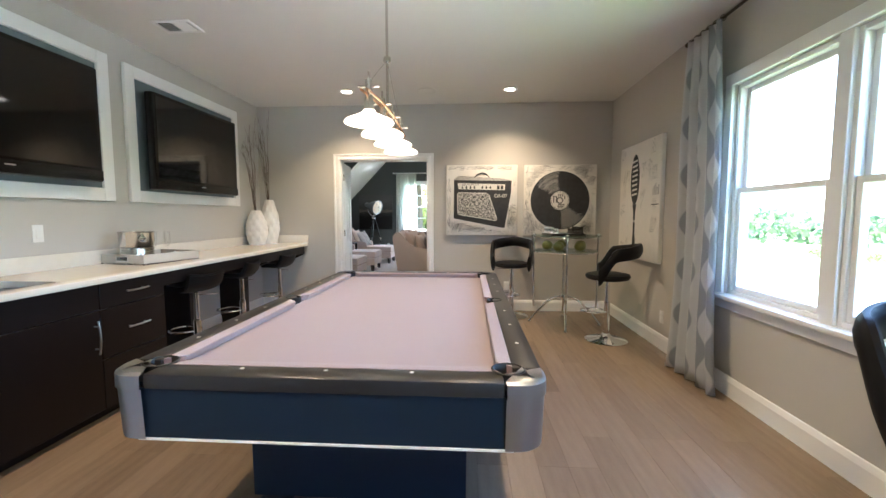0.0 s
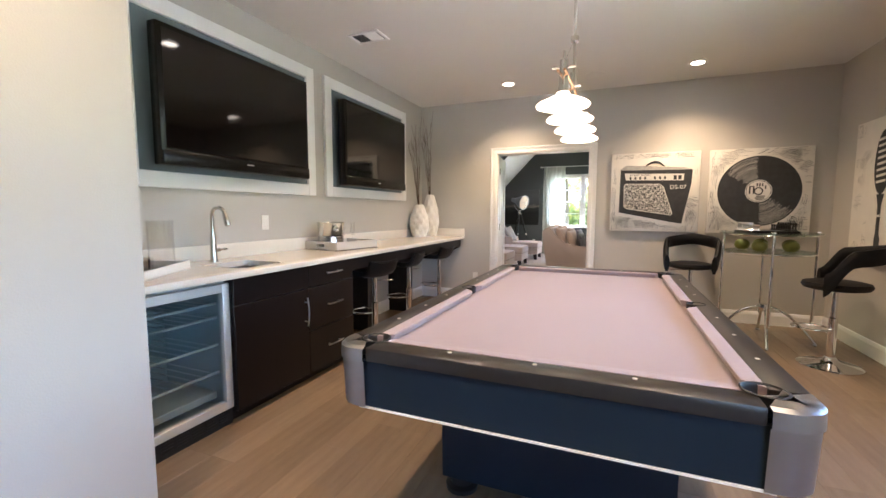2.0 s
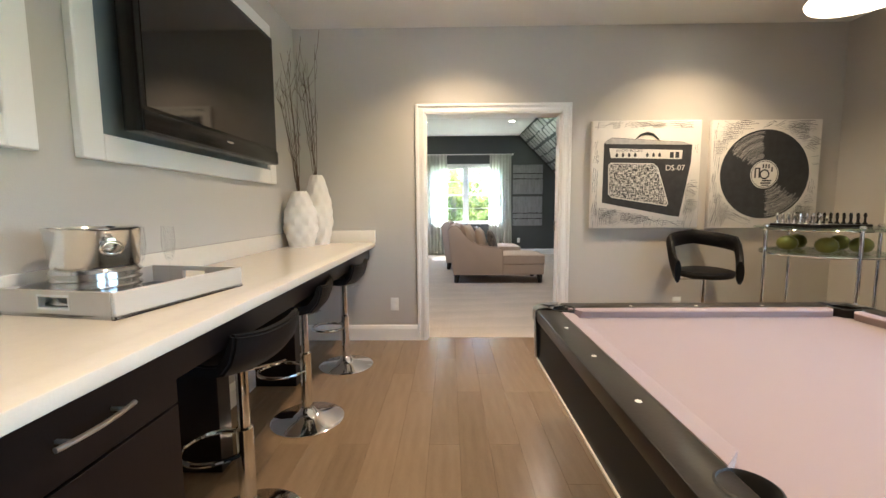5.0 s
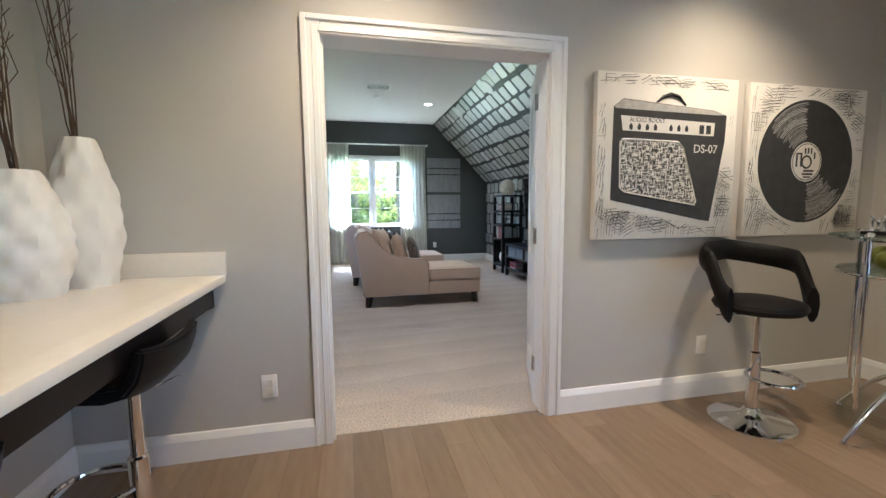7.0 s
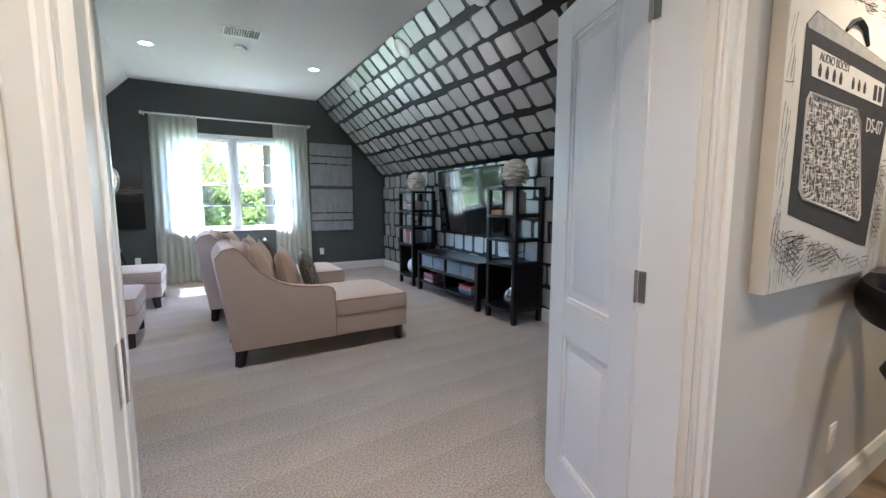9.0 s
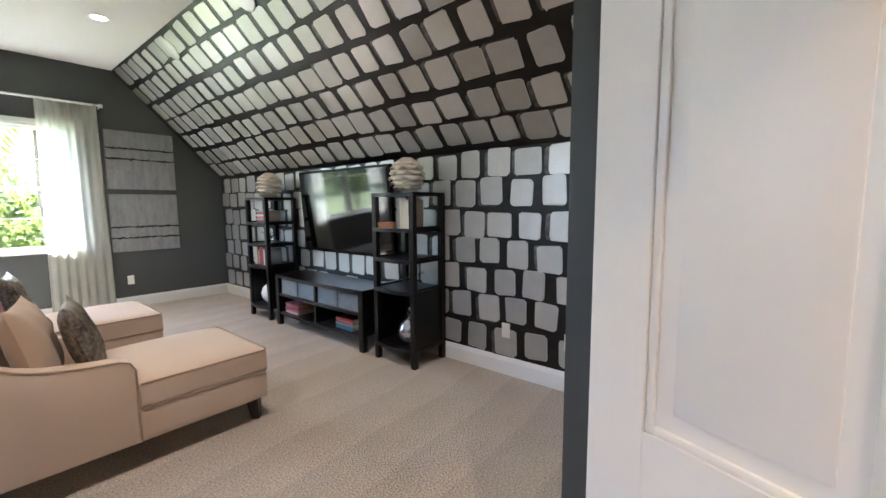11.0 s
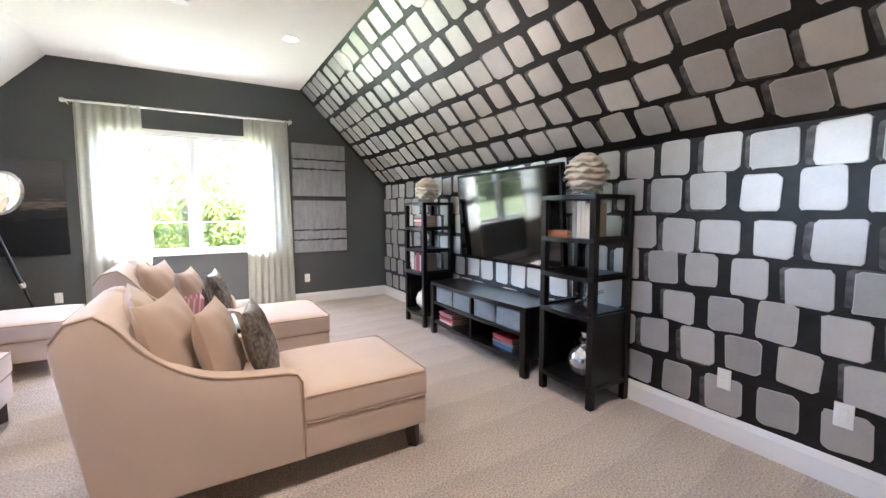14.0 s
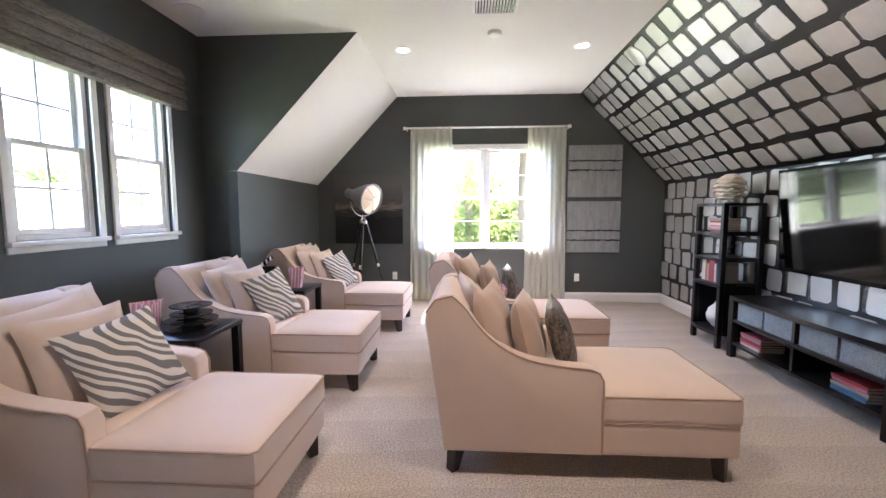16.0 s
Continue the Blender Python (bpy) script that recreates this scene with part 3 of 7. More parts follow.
def pool_table():
    t = empty("pool_table", pose((PT["x0"] + PT["x1"]) / 2, (PT["y0"] + PT["y1"]) / 2, 0), "black pool table with pink felt and metal corner caps", "pool table")
    hw, hl, z = (PT["x1"] - PT["x0"]) / 2, (PT["y1"] - PT["y0"]) / 2, PT["top"]
    rw = 0.125
    part("slate_bed", B(-hw + 0.03, hw - 0.03, -hl + 0.03, hl - 0.03, z - 0.10, z - 0.037), M["apron"], t)
    part("cloth", B(-hw + rw - 0.005, hw - rw + 0.005, -hl + rw - 0.005, hl - rw + 0.005, z - 0.037, z - 0.034), M["felt"], t, "dusty pink felt playing cloth")
    # rails with pocket gaps
    c, mpk = 0.16, 0.055
    def rail(x0, x1, y0, y1):
        part("rail", B(x0, x1, y0, y1, z - 0.05, z, 0.008, 2), M["rail"], t, "black laminate rail with pearl sights")
    rail(-hw + c - 0.03, hw - c + 0.03, -hl, -hl + rw - 0.03)
    rail(-hw + c - 0.03, hw - c + 0.03, hl - rw + 0.03, hl)
    for s in (-1, 1):
        xs = sorted((s * hw, s * (hw - rw + 0.03)))
        rail(xs[0], xs[1], -hl + c - 0.03, hl - c + 0.03)
    # cushions: wedge section with mitred ends
    def cushion(a, b, fixed, s, along):
        bm = bmesh.new()
        e = 0.05
        o0, o1 = fixed, fixed - s * 0.052
        def P3(u, v, w):
            return (v, u, w) if along == "y" else (u, v, w)
        pts = [P3(a, o0, z - 0.001), P3(b, o0, z - 0.001), P3(b - e, o1, z - 0.003), P3(a + e, o1, z - 0.003),
               P3(a, o0, z - 0.034), P3(b, o0, z - 0.034), P3(b - e + 0.012, o1 + s * 0.014, z - 0.034), P3(a + e - 0.012, o1 + s * 0.014, z - 0.034)]
        v = [bm.verts.new(p) for p in pts]
        for f in ((0, 1, 2, 3), (4, 7, 6, 5), (0, 4, 5, 1), (2, 6, 7, 3), (1, 5, 6, 2), (0, 3, 7, 4)):
            bm.faces.new([v[i] for i in f])
        bmesh.ops.recalc_face_normals(bm, faces=bm.faces)
        es = [ed for ed in bm.edges if {ed.verts[0], ed.verts[1]} == {v[2], v[3]}]
        bmesh.ops.bevel(bm, geom=es, offset=0.008, segments=3, profile=0.5, affect='EDGES')
        part("cushion", bm, M["felt"], t, "pink felt cushion")
    fx, fy = hw - rw + 0.03, hl - rw + 0.03
    for s in (-1, 1):
        cushion(-hw + c - 0.02, hw - c + 0.02, s * fy, s, "x")
        cushion(-hl + c - 0.02, -mpk, s * fx, s, "y")
        cushion(mpk, hl - c + 0.02, s * fx, s, "y")
    # aprons
    for s in (-1, 1):
        ys = sorted((s * (hl - 0.012), s * (hl - 0.045)))
        part("apron", P([(-hw + 0.06, z - 0.05), (hw - 0.06, z - 0.05), (hw - 0.085, z - 0.212), (-hw + 0.085, z - 0.212)], "y", *ys), M["apron"], t)
        xs = sorted((s * (hw - 0.012), s * (hw - 0.045)))
        part("apron", P([(-hl + 0.06, z - 0.05), (hl - 0.06, z - 0.05), (hl - 0.085, z - 0.212), (-hl + 0.085, z - 0.212)], "x", *xs), M["apron"], t)
        part("apron_trim", B(-hw + 0.10, hw - 0.10, s * (hl - 0.021) - 0.014, s * (hl - 0.021) + 0.014, z - 0.219, z - 0.213), M["pearl"], t, "bright metal edge strip")
        part("apron_trim", B(s * (hw - 0.021) - 0.014, s * (hw - 0.021) + 0.014, -hl + 0.10, hl - 0.10, z - 0.219, z - 0.213), M["pearl"], t)
    # corner caps and pockets
    for sx in (-1, 1):
        for sy in (-1, 1):
            bm = bmesh.new()
            r, tl = 0.085, 0.125
            arc = [(tl, 0.0)] + [(r - r * math.sin(a), r - r * math.cos(a)) for a in (radians(90 * k / 8) for k in range(9))] + [(0.0, tl)]
            out = []
            for k, zz, ins in ((0, z + 0.003, 0.006), (1, z - 0.006, -0.004), (2, z - 0.05, -0.005), (3, z - 0.051, -0.001), (4, z - 0.215, 0.005)):
                out.append([bm.verts.new((sx * (hw - u - ins * (1 if u < tl else 0.4)), sy * (hl - v - ins * (1 if v < tl else 0.4)), zz)) for u, v in arc])
            for a, b in zip(out, out[1:]):
                for i in range(len(arc) - 1):
                    bm.faces.new((a[i], a[i + 1], b[i + 1], b[i]))
            bmesh.ops.recalc_face_normals(bm, faces=bm.faces)
            inner = [bm.verts.new((sx * (hw - 0.105 + 0.052 * math.cos(a)), sy * (hl - 0.105 + 0.052 * math.sin(a)), z + 0.003)) for a in (radians(-35 + 160 * k / 10) for k in range(11))]
            top = out[0]
            for i in range(10):
                bm.faces.new((top[i], top[i + 1], inner[min(i + 1, 10)], inner[i]))
            part("corner_cap", bm, M["cap"], t, "brushed metal corner cap")
            px, py = sx * (hw - 0.11), sy * (hl - 0.11)
            part("pocket", L([(0.050, z - 0.03), (0.053, z - 0.002), (0.056, z + 0.003), (0.051, z + 0.005), (0.046, z - 0.004), (0.044, z - 0.09), (0.0, z - 0.10)], px, py, 24), M["pocket"], t, "black rubber pocket")
        px = sx * (hw - 0.088)
        part("pocket", L([(0.042, z - 0.03), (0.044, z - 0.002), (0.046, z + 0.001), (0.042, z + 0.003), (0.038, z - 0.004), (0.036, z - 0.09), (0.0, z - 0.10)], px, 0, 24), M["pocket"], t)
    # pearl sights
    sights = [(i * 0.279, s * (hl - 0.068)) for i in (-1, 0, 1) for s in (-1, 1)]
    sights += [(s * (hw - 0.05), q * (0.279 * k)) for s in (-1, 1) for q in (-1, 1) for k in (1, 2, 3)]
    for x, y in sights:
        part("sight", L([(0.0, z - 0.001), (0.0075, z - 0.001), (0.0075, z + 0.0012), (0.0, z + 0.0016)], x, y, 12), M["pearl"], t)
    # legs: two broad pedestals on levelling feet
    for s in (-1, 1):
        y0, y1 = sorted((s * (hl - 0.80), s * (hl - 0.42)))
        part("pedestal", P([(-0.455, z - 0.219), (0.455, z - 0.219), (0.45, 0.07), (-0.45, 0.07)], "y", y0, y1), M["apron"], t)
        for sx in (-1, 1):
            part("foot", L([(0.0, 0.0), (0.07, 0.0), (0.072, 0.02), (0.05, 0.03), (0.05, 0.05), (0.06, 0.055), (0.06, 0.072), (0.0, 0.072)], sx * 0.38, (y0 + y1) / 2 + s * 0.13, 20), M["pocket"], t)
    part("stretcher", B(-0.2, 0.2, -hl + 0.79, hl - 0.79, 0.10, 0.34, 0.006, 1), M["apron"], t)
    return t


pool_table()

# ================= bar along the west wall =================
CT, CF = 0.89, -1.745          # counter top and front edge


def pull(parent, length, m, name="handle"):
    """A bowed metal bar on two posts, along local x, standing out along -y."""
    bm = bmesh.new()
    pts = [(-length / 2 + length * k / 10, -0.026 - 0.010 * math.sin(math.pi * k / 10), 0) for k in range(11)]
    tube(bm, pts, 0.0055, 8)
    for s in (-1, 1):
        tube(bm, [(s * length * 0.34, 0.0, 0), (s * length * 0.34, -0.032, 0)], 0.0045, 8)
    h = part(name, bm, M["steel"], parent, "bowed brushed steel handle")
    h.matrix_basis = m
    return h


def front_m(y, z, up=False):
    """Pose of a pull on a front that faces +x."""
    return pose(-1.79, y, z) @ pose(0, 0, 0, 0, 0, 90) @ (pose(0, 0, 0, 0, 90, 0) if up else pose(0, 0, 0))


def slab_front(parent, y0, y1, z0, z1, name="drawer_front"):
    return part(name, B(-1.808, -1.79, y0 + 0.0015, y1 - 0.0015, z0 + 0.0015, z1 - 0.0015, 0.002, 1), M["cabinet"], parent)


cab = empty("sink_cabinet", None, "espresso wooden sink cabinet under the counter", "cabinet")
part("body", B(LX + 0.002, -1.81, 2.388, 3.006, 0.065, 0.852), M["cabinet"], cab)
part("toe_kick", B(LX + 0.002, -1.86, 2.388, 3.006, 0.0, 0.065), M["cabinet"], cab)
slab_front(cab, 2.39, 3.007, 0.69, 0.852)
dr = slab_front(cab, 2.39, 3.007, 0.07, 0.687, "door")
pull(dr, 0.20, front_m(2.965, 0.53, True))
cab = empty("drawer_cabinet", None, "espresso wooden drawer cabinet with three drawers", "cabinet")
part("body", B(LX + 0.002, -1.81, 3.008, 3.54, 0.065, 0.852), M["cabinet"], cab)
part("toe_kick", B(LX + 0.002, -1.86, 3.008, 3.54, 0.0, 0.065), M["cabinet"], cab)
for z0, z1, zh in ((0.69, 0.852, 0.775), (0.38, 0.687, 0.54), (0.07, 0.377, 0.23)):
    pull(slab_front(cab, 3.009, 3.54, z0, z1), 0.18, front_m(3.275, zh))
apr = empty("counter_support", None, "espresso wooden apron and brackets under the bar top", "counter support")
part("apron_board", B(-1.83, -1.80, 3.542, 6.13, 0.745, 0.852, 0.002, 1), M["cabinet"], apr)
for y in (4.32, 5.23):
    part("bracket", B(LX + 0.002, -2.12, y - 0.05, y + 0.05, 0.0, 0.852, 0.002, 1), M["cabinet"], apr)
    part("bracket_arm", P([(-2.12, 0.62), (-1.83, 0.735), (-1.83, 0.852), (-2.12, 0.852)], "y", y - 0.04, y + 0.04), M["cabinet"], apr)
part("end_bracket", P([(LX + 0.002, 0.55), (-2.2, 0.55), (-1.80, 0.74), (-1.80, 0.852), (LX + 0.002, 0.852)], "y", 6.131, 6.152), M["cabinet"], apr)

top = empty("bar_countertop", None, "cream quartz bar top with a low backsplash", "worktop")
bm = bmesh.new()
SK = (-2.18, -1.83, 2.48, 2.83)
xs, ys = (LX + 0.001, SK[0], SK[1], CF), (1.656, SK[2], SK[3], 6.152)
low = [[bm.verts.new((x, y, 0.853)) for y in ys] for x in xs]
cells = []
for i in range(3):
    for j in range(3):
        if (i, j) != (1, 1):
            cells.append(bm.faces.new((low[i][j], low[i + 1][j], low[i + 1][j + 1], low[i][j + 1])))
grown = bmesh.ops.extrude_face_region(bm, geom=cells)["geom"]
for v in grown:
    if isinstance(v, bmesh.types.BMVert):
        v.co.z = CT
bmesh.ops.recalc_face_normals(bm, faces=bm.faces)
edge = [e for e in bm.edges if all(abs(v.co.x - CF) < 1e-4 for v in e.verts) and abs(e.verts[0].co.z - e.verts[1].co.z) < 1e-4]
bmesh.ops.bevel(bm, geom=edge, offset=0.004, segments=2, profile=0.5, affect='EDGES')
part("slab", bm, M["quartz"], top)
part("backsplash", B(LX + 0.001, LX + 0.021, 1.657, 6.13, CT, 0.996, 0.003, 2), M["quartz"], top)
part("end_splash", B(LX + 0.022, CF + 0.005, 6.132, 6.168, CT, 0.996, 0.003, 2), M["quartz"], top)

sink = empty("bar_sink", None, "small undermount stainless steel bar sink", "sink")
bm = bmesh.new()
cx, cy = (SK[0] + SK[1]) / 2, (SK[2] + SK[3]) / 2
w, h = SK[1] - SK[0] + 0.012, SK[3] - SK[2] + 0.012
rings = []
for ins, z in ((0.0, 0.8525), (0.012, 0.846), (0.018, 0.72), (0.05, 0.695), (0.12, 0.69)):
    rings.append([bm.verts.new((cx + u, cy + v, z)) for u, v in rounded(w - 2 * ins, h - 2 * ins, max(0.07 - ins * 0.4, 0.02))])
for a, b in zip(rings, rings[1:]):
    for i in range(len(a)):
        j = (i + 1) % len(a)
        bm.faces.new((a[i], a[j], b[j], b[i]))
bm.faces.new(rings[-1])
bmesh.ops.recalc_face_normals(bm, faces=bm.faces)
M["sinksteel"] = mat("satin_sink_steel", (0.62, 0.62, 0.60), 0.5, 0.35, var=0.08, scale=12)
part("bowl", bm, M["sinksteel"], sink)
bm = bmesh.new()
o = [bm.verts.new((cx + u, cy + v, CT + 0.0008)) for u, v in rounded(w + 0.006, h + 0.006, 0.07)]
i_ = [bm.verts.new((cx + u, cy + v, CT + 0.0012)) for u, v in rounded(w - 0.015, h - 0.015, 0.055)]
d_ = [bm.verts.new((cx + u, cy + v, 0.855)) for u, v in rounded(w - 0.015, h - 0.015, 0.055)]
for r0, r1 in ((o, i_), (i_, d_)):
    for i in range(len(o)):
        j = (i + 1) % len(o)
        bm.faces.new((r0[i], r0[j], r1[j], r1[i]))
part("sink_cutout", bm, M["quartz"], top)
part("drain", L([(0.0, 0.692), (0.04, 0.692), (0.042, 0.6945), (0.03, 0.696), (0.0, 0.694)], cx, cy, 20), M["chrome"], sink)

fa = empty("faucet", pose(-2.275, 2.66, CT), "brushed nickel gooseneck faucet with a side lever", "faucet")
part("body", L([(0.0, 0), (0.027, 0), (0.027, 0.008), (0.022, 0.02), (0.020, 0.09), (0.018, 0.14), (0.0145, 0.2), (0.0, 0.2)]), M["nickel"], fa)
pts = [(0, 0, 0.19), (0, 0, 0.30)] + [(0.052 * (1 - math.cos(a)), 0, 0.31 + 0.052 * math.sin(a)) for a in (radians(19 * k) for k in range(1, 10))]
sp = part("spout", T(pts, 0.0115, 12), M["nickel"], fa)
hd = bmesh.new()
e = Vector(pts[-1])
dv = (e - Vector(pts[-2])).normalized()
tube(hd, [e, e + dv * 0.02, e + dv * 0.075, e + dv * 0.08], 0.015, 14, radii=[0.0125, 0.0165, 0.0185, 0.015])
part("spray_head", hd, M["nickel"], fa)
hd = bmesh.new()
tube(hd, [(0, 0, 0.075), (0.0, 0.05, 0.078)], 0.013, 12)
tube(hd, [(0.0, 0.05, 0.078), (0.0, 0.075, 0.081), (0.0, 0.095, 0.08), (0.0, 0.115, 0.078)], 0.006, 10, radii=[0.005, 0.005, 0.009, 0.006])
part("lever", hd, M["nickel"], fa)
fa.rotation_euler = (0, 0, radians(6))

# wine cooler
fr = empty("beverage_cooler", None, "stainless steel beverage cooler with a glass door", "beverage cooler")
y0, y1 = 1.785, 2.385
M["cool_in"] = mat("cooler_liner", (0.42, 0.47, 0.48), 0.5)
bm = bmesh.new()
box(bm, LX + 0.03, -1.86, y0, y0 + 0.02, 0.0, 0.83)
box(bm, LX + 0.03, -1.86, y1 - 0.02, y1, 0.0, 0.83)
box(bm, LX + 0.03, LX + 0.05, y0 + 0.02, y1 - 0.02, 0.0, 0.83)
box(bm, LX + 0.05, -1.86, y0 + 0.02, y1 - 0.02, 0.81, 0.83)
box(bm, LX + 0.05, -1.86, y0 + 0.02, y1 - 0.02, 0.0, 0.10)
part("cabinet_shell", bm, M["cool_in"], fr)
bm = bmesh.new()
fx0, fx1 = -1.855, -1.815
fz0, fz1, w = 0.10, 0.825, 0.048
box(bm, fx0, fx1, y0 + 0.002, y0 + w, fz0, fz1, 0.004, 2)
box(bm, fx0, fx1, y1 - w, y1 - 0.002, fz0, fz1, 0.004, 2)
box(bm, fx0 + 0.0005, fx1 - 0.0005, y0 + w - 0.002, y1 - w + 0.002, fz0, fz0 + w, 0.003, 1)
box(bm, fx0 + 0.0005, fx1 - 0.0005, y0 + w - 0.002, y1 - w + 0.002, fz1 - w, fz1, 0.003, 1)
M["coolframe"] = mat("satin_door_steel", (0.66, 0.66, 0.64), 0.45, 0.6, var=0.05, scale=8, stretch=(1, 1, 10))
drf = part("door", bm, M["coolframe"], fr, "brushed steel door frame")
part("door_glass", B(-1.84, -1.834, y0 + w - 0.004, y1 - w + 0.004, fz0 + w - 0.004, fz1 - w + 0.004), M["fridgeglass"], drf, "dark tinted glass")
for z in (0.30, 0.46, 0.62, 0.70):
    bm = bmesh.new()
    box(bm, -1.90, -1.885, y0 + 0.03, y1 - 0.03, z, z + 0.014, 0.003, 1)
    for k in range(9):
        yy = y0 + 0.06 + k * (y1 - y0 - 0.12) / 8
        tube(bm, [(-2.33, yy, z + 0.005), (-1.89, yy, z + 0.005)], 0.003, 6)
    part("shelf", bm, M["coolframe"], fr, "wire shelf")
part("drip_tray", B(-2.3, -1.89, y0 + 0.05, y1 - 0.05, 0.16, 0.20, 0.004, 1), M["traywood"], fr, "pale wooden bottom rack")
bm = bmesh.new()
box(bm, -1.85, -1.835, y0, y1, 0.0, 0.095)
for k in range(7):
    yy = y0 + 0.02 + k * 0.082
    for j in range(4):
        box(bm, -1.835, -1.830, yy, yy + 0.066, 0.022 + j * 0.016, 0.030 + j * 0.016)
part("vent_grille", bm, M["pocket"], fr, "black slotted plinth grille")

# wall frames with televisions
for (a, b, tv0, tv1, tz0, tz1) in ((2.19, 3.833, 2.345, 3.60, 1.503, 2.315), (3.987, 5.63, 4.125, 5.375, 1.487, 2.315)):
    pn = empty("wall_panel_frame", None, "white picture frame round a slate painted panel", "panel frame", "framed panels")
    part("backing", B(LX + 0.0005, LX + 0.012, a + 0.05, b - 0.05, 1.42, 2.46), M["slate"], pn, "slate grey painted backing")
    bm = bmesh.new()
    wv = 0.098
    box(bm, LX + 0.0005, LX + 0.034, a, a + wv, 1.373, 2.506, 0.004, 1)
    box(bm, LX + 0.0005, LX + 0.034, b - wv, b, 1.373, 2.506, 0.004, 1)
    box(bm, LX + 0.0005, LX + 0.0335, a + wv - 0.001, b - wv + 0.001, 1.373, 1.373 + wv, 0.004, 1)
    box(bm, LX + 0.0005, LX + 0.0335, a + wv - 0.001, b - wv + 0.001, 2.506 - wv, 2.506, 0.004, 1)
    part("frame", bm, M["white"], pn)
    tv = empty("television", pose(-2.26, 0, 0), "large black wall mounted television, switched off", "television", "wall televisions")
    bm = bmesh.new()
    box(bm, -0.075, 0.0, tv0, tv1, tz0, tz1, 0.008, 2)
    box(bm, -0.13, -0.07, tv0 + 0.3, tv1 - 0.3, tz0 + 0.15, tz1 - 0.15, 0.01, 1)
    part("housing", bm, M["tvblack"], tv)
    part("screen", B(-0.002, 0.0025, tv0 + 0.03, tv1 - 0.03, tz0 + 0.10, tz1 - 0.03), M["screen"], tv, "glossy black screen")
    bm = bmesh.new()
    box(bm, -0.01, 0.010, tv0 + 0.004, tv1 - 0.004, tz0 + 0.004, tz0 + 0.085, 0.006, 2)
    part("speaker_bar", bm, M["tvblack"], tv)
    part("badge", B(0.009, 0.0108, (tv0 + tv1) / 2 - 0.03, (tv0 + tv1) / 2 + 0.03, tz0 + 0.05, tz0 + 0.058), M["steel"], tv)
    part("wall_mount", B(-0.149, -0.13, tv0 + 0.45, tv1 - 0.45, tz0 + 0.2, tz1 - 0.2), M["tvblack"], tv)


def plate(x, y, z, ry, label="white electrical outlet plate", holes=True):
    ob = empty("wall_outlet" if holes else "light_switch", pose(x, y, z, 0, 0, ry), label, "outlet" if holes else "light switch")
    part("plate", B(-0.036, 0.036, -0.006, 0, -0.058, 0.058, 0.003, 2), M["plastic"], ob)
    if holes:
        for s in (-1, 1):
            part("socket", B(-0.017, 0.017, -0.008, -0.005, s * 0.022 - 0.014, s * 0.022 + 0.014, 0.002, 1), M["plastic"], ob)
    else:
        part("rocker", B(-0.016, 0.016, -0.009, -0.005, -0.032, 0.032, 0.002, 1), M["plastic"], ob)


plate(LX, 3.238, 1.139, 90, "white rocker switch plate above the backsplash", False)
plate(-1.583, BY, 0.33, 0)
plate(0.931, BY, 0.33, 0)
plate(RX, 4.64, 0.305, -90)

# things on the bar top
tray = empty("serving_tray", pose(-2.137, 3.88, CT, 0, 0, -10), "grey lacquered serving tray with cut-out handles", "tray")
bm = bmesh.new()
a, b = 0.203, 0.255
box(bm, -a, a, -b, b, 0, 0.01)
part("base", bm, M["cabinet"], tray, "dark mirrored tray bottom")
for s in (-1, 1):
    part("side", B(min(s * a, s * (a - 0.014)), max(s * a, s * (a - 0.014)), -b, b, 0.0, 0.075, 0.003, 1), M["traywood"], tray)
    bm = bmesh.new()
    yy = sorted((s * b, s * (b - 0.014)))
    box(bm, -a + 0.014, -0.05, *yy, 0, 0.0745)
    box(bm, 0.05, a - 0.014, *yy, 0, 0.0745)
    box(bm, -0.05, 0.05, *yy, 0, 0.028)
    box(bm, -0.05, 0.05, *yy, 0.058, 0.0745)
    part("end", bm, M["traywood"], tray)
    bm = bmesh.new()
    yy = sorted((s * (b + 0.002), s * (b - 0.004)))
    for q in ((-0.056, -0.05, 0.022, 0.064), (0.05, 0.056, 0.022, 0.064), (-0.05, 0.05, 0.022, 0.028), (-0.05, 0.05, 0.058, 0.064)):
        box(bm, q[0], q[1], *yy, q[2], q[3])
    part("handle_rim", bm, M["steel"], tray)
bk = empty("ice_bucket", pose(-2.2, 3.80, CT + 0.0105), "polished steel ice bucket with ribbed base", "ice bucket")
prof = [(0.0, 0.0), (0.105, 0.0)]
for k in range(5):
    prof += [(0.118, 0.010 + k * 0.022), (0.107, 0.021 + k * 0.022)]
prof += [(0.112, 0.118), (0.119, 0.222), (0.125, 0.229), (0.121, 0.232), (0.115, 0.222), (0.106, 0.118), (0.10, 0.02), (0.0, 0.015)]
M["bucket"] = mat("polished_bucket_steel", (0.66, 0.66, 0.65), 0.17, 1.0, var=0.05, scale=20)
part("bowl", L(prof, n=40), M["bucket"], bk)
for s in (-1, 1):
    bm = bmesh.new()
    tube(bm, [(0.026 * math.cos(t), s * 0.128, 0.172 + 0.02 * math.sin(t)) for t in (2 * math.pi * k / 14 for k in range(14))], 0.005, 8, True)
    box(bm, -0.012, 0.012, min(s * 0.112, s * 0.132), max(s * 0.112, s * 0.132), 0.185, 0.205, 0.003, 1)
    part("handle", bm, M["chrome"], bk)
bk.rotation_euler = (0, 0, radians(58))


def glass_thing(name, x, y, z, prof, label, cat, group=""):
    ob = empty(name, pose(x, y, z), label, cat, group)
    part("bowl", L(prof, n=36), M["glassware"], ob, smooth=False)
    return ob


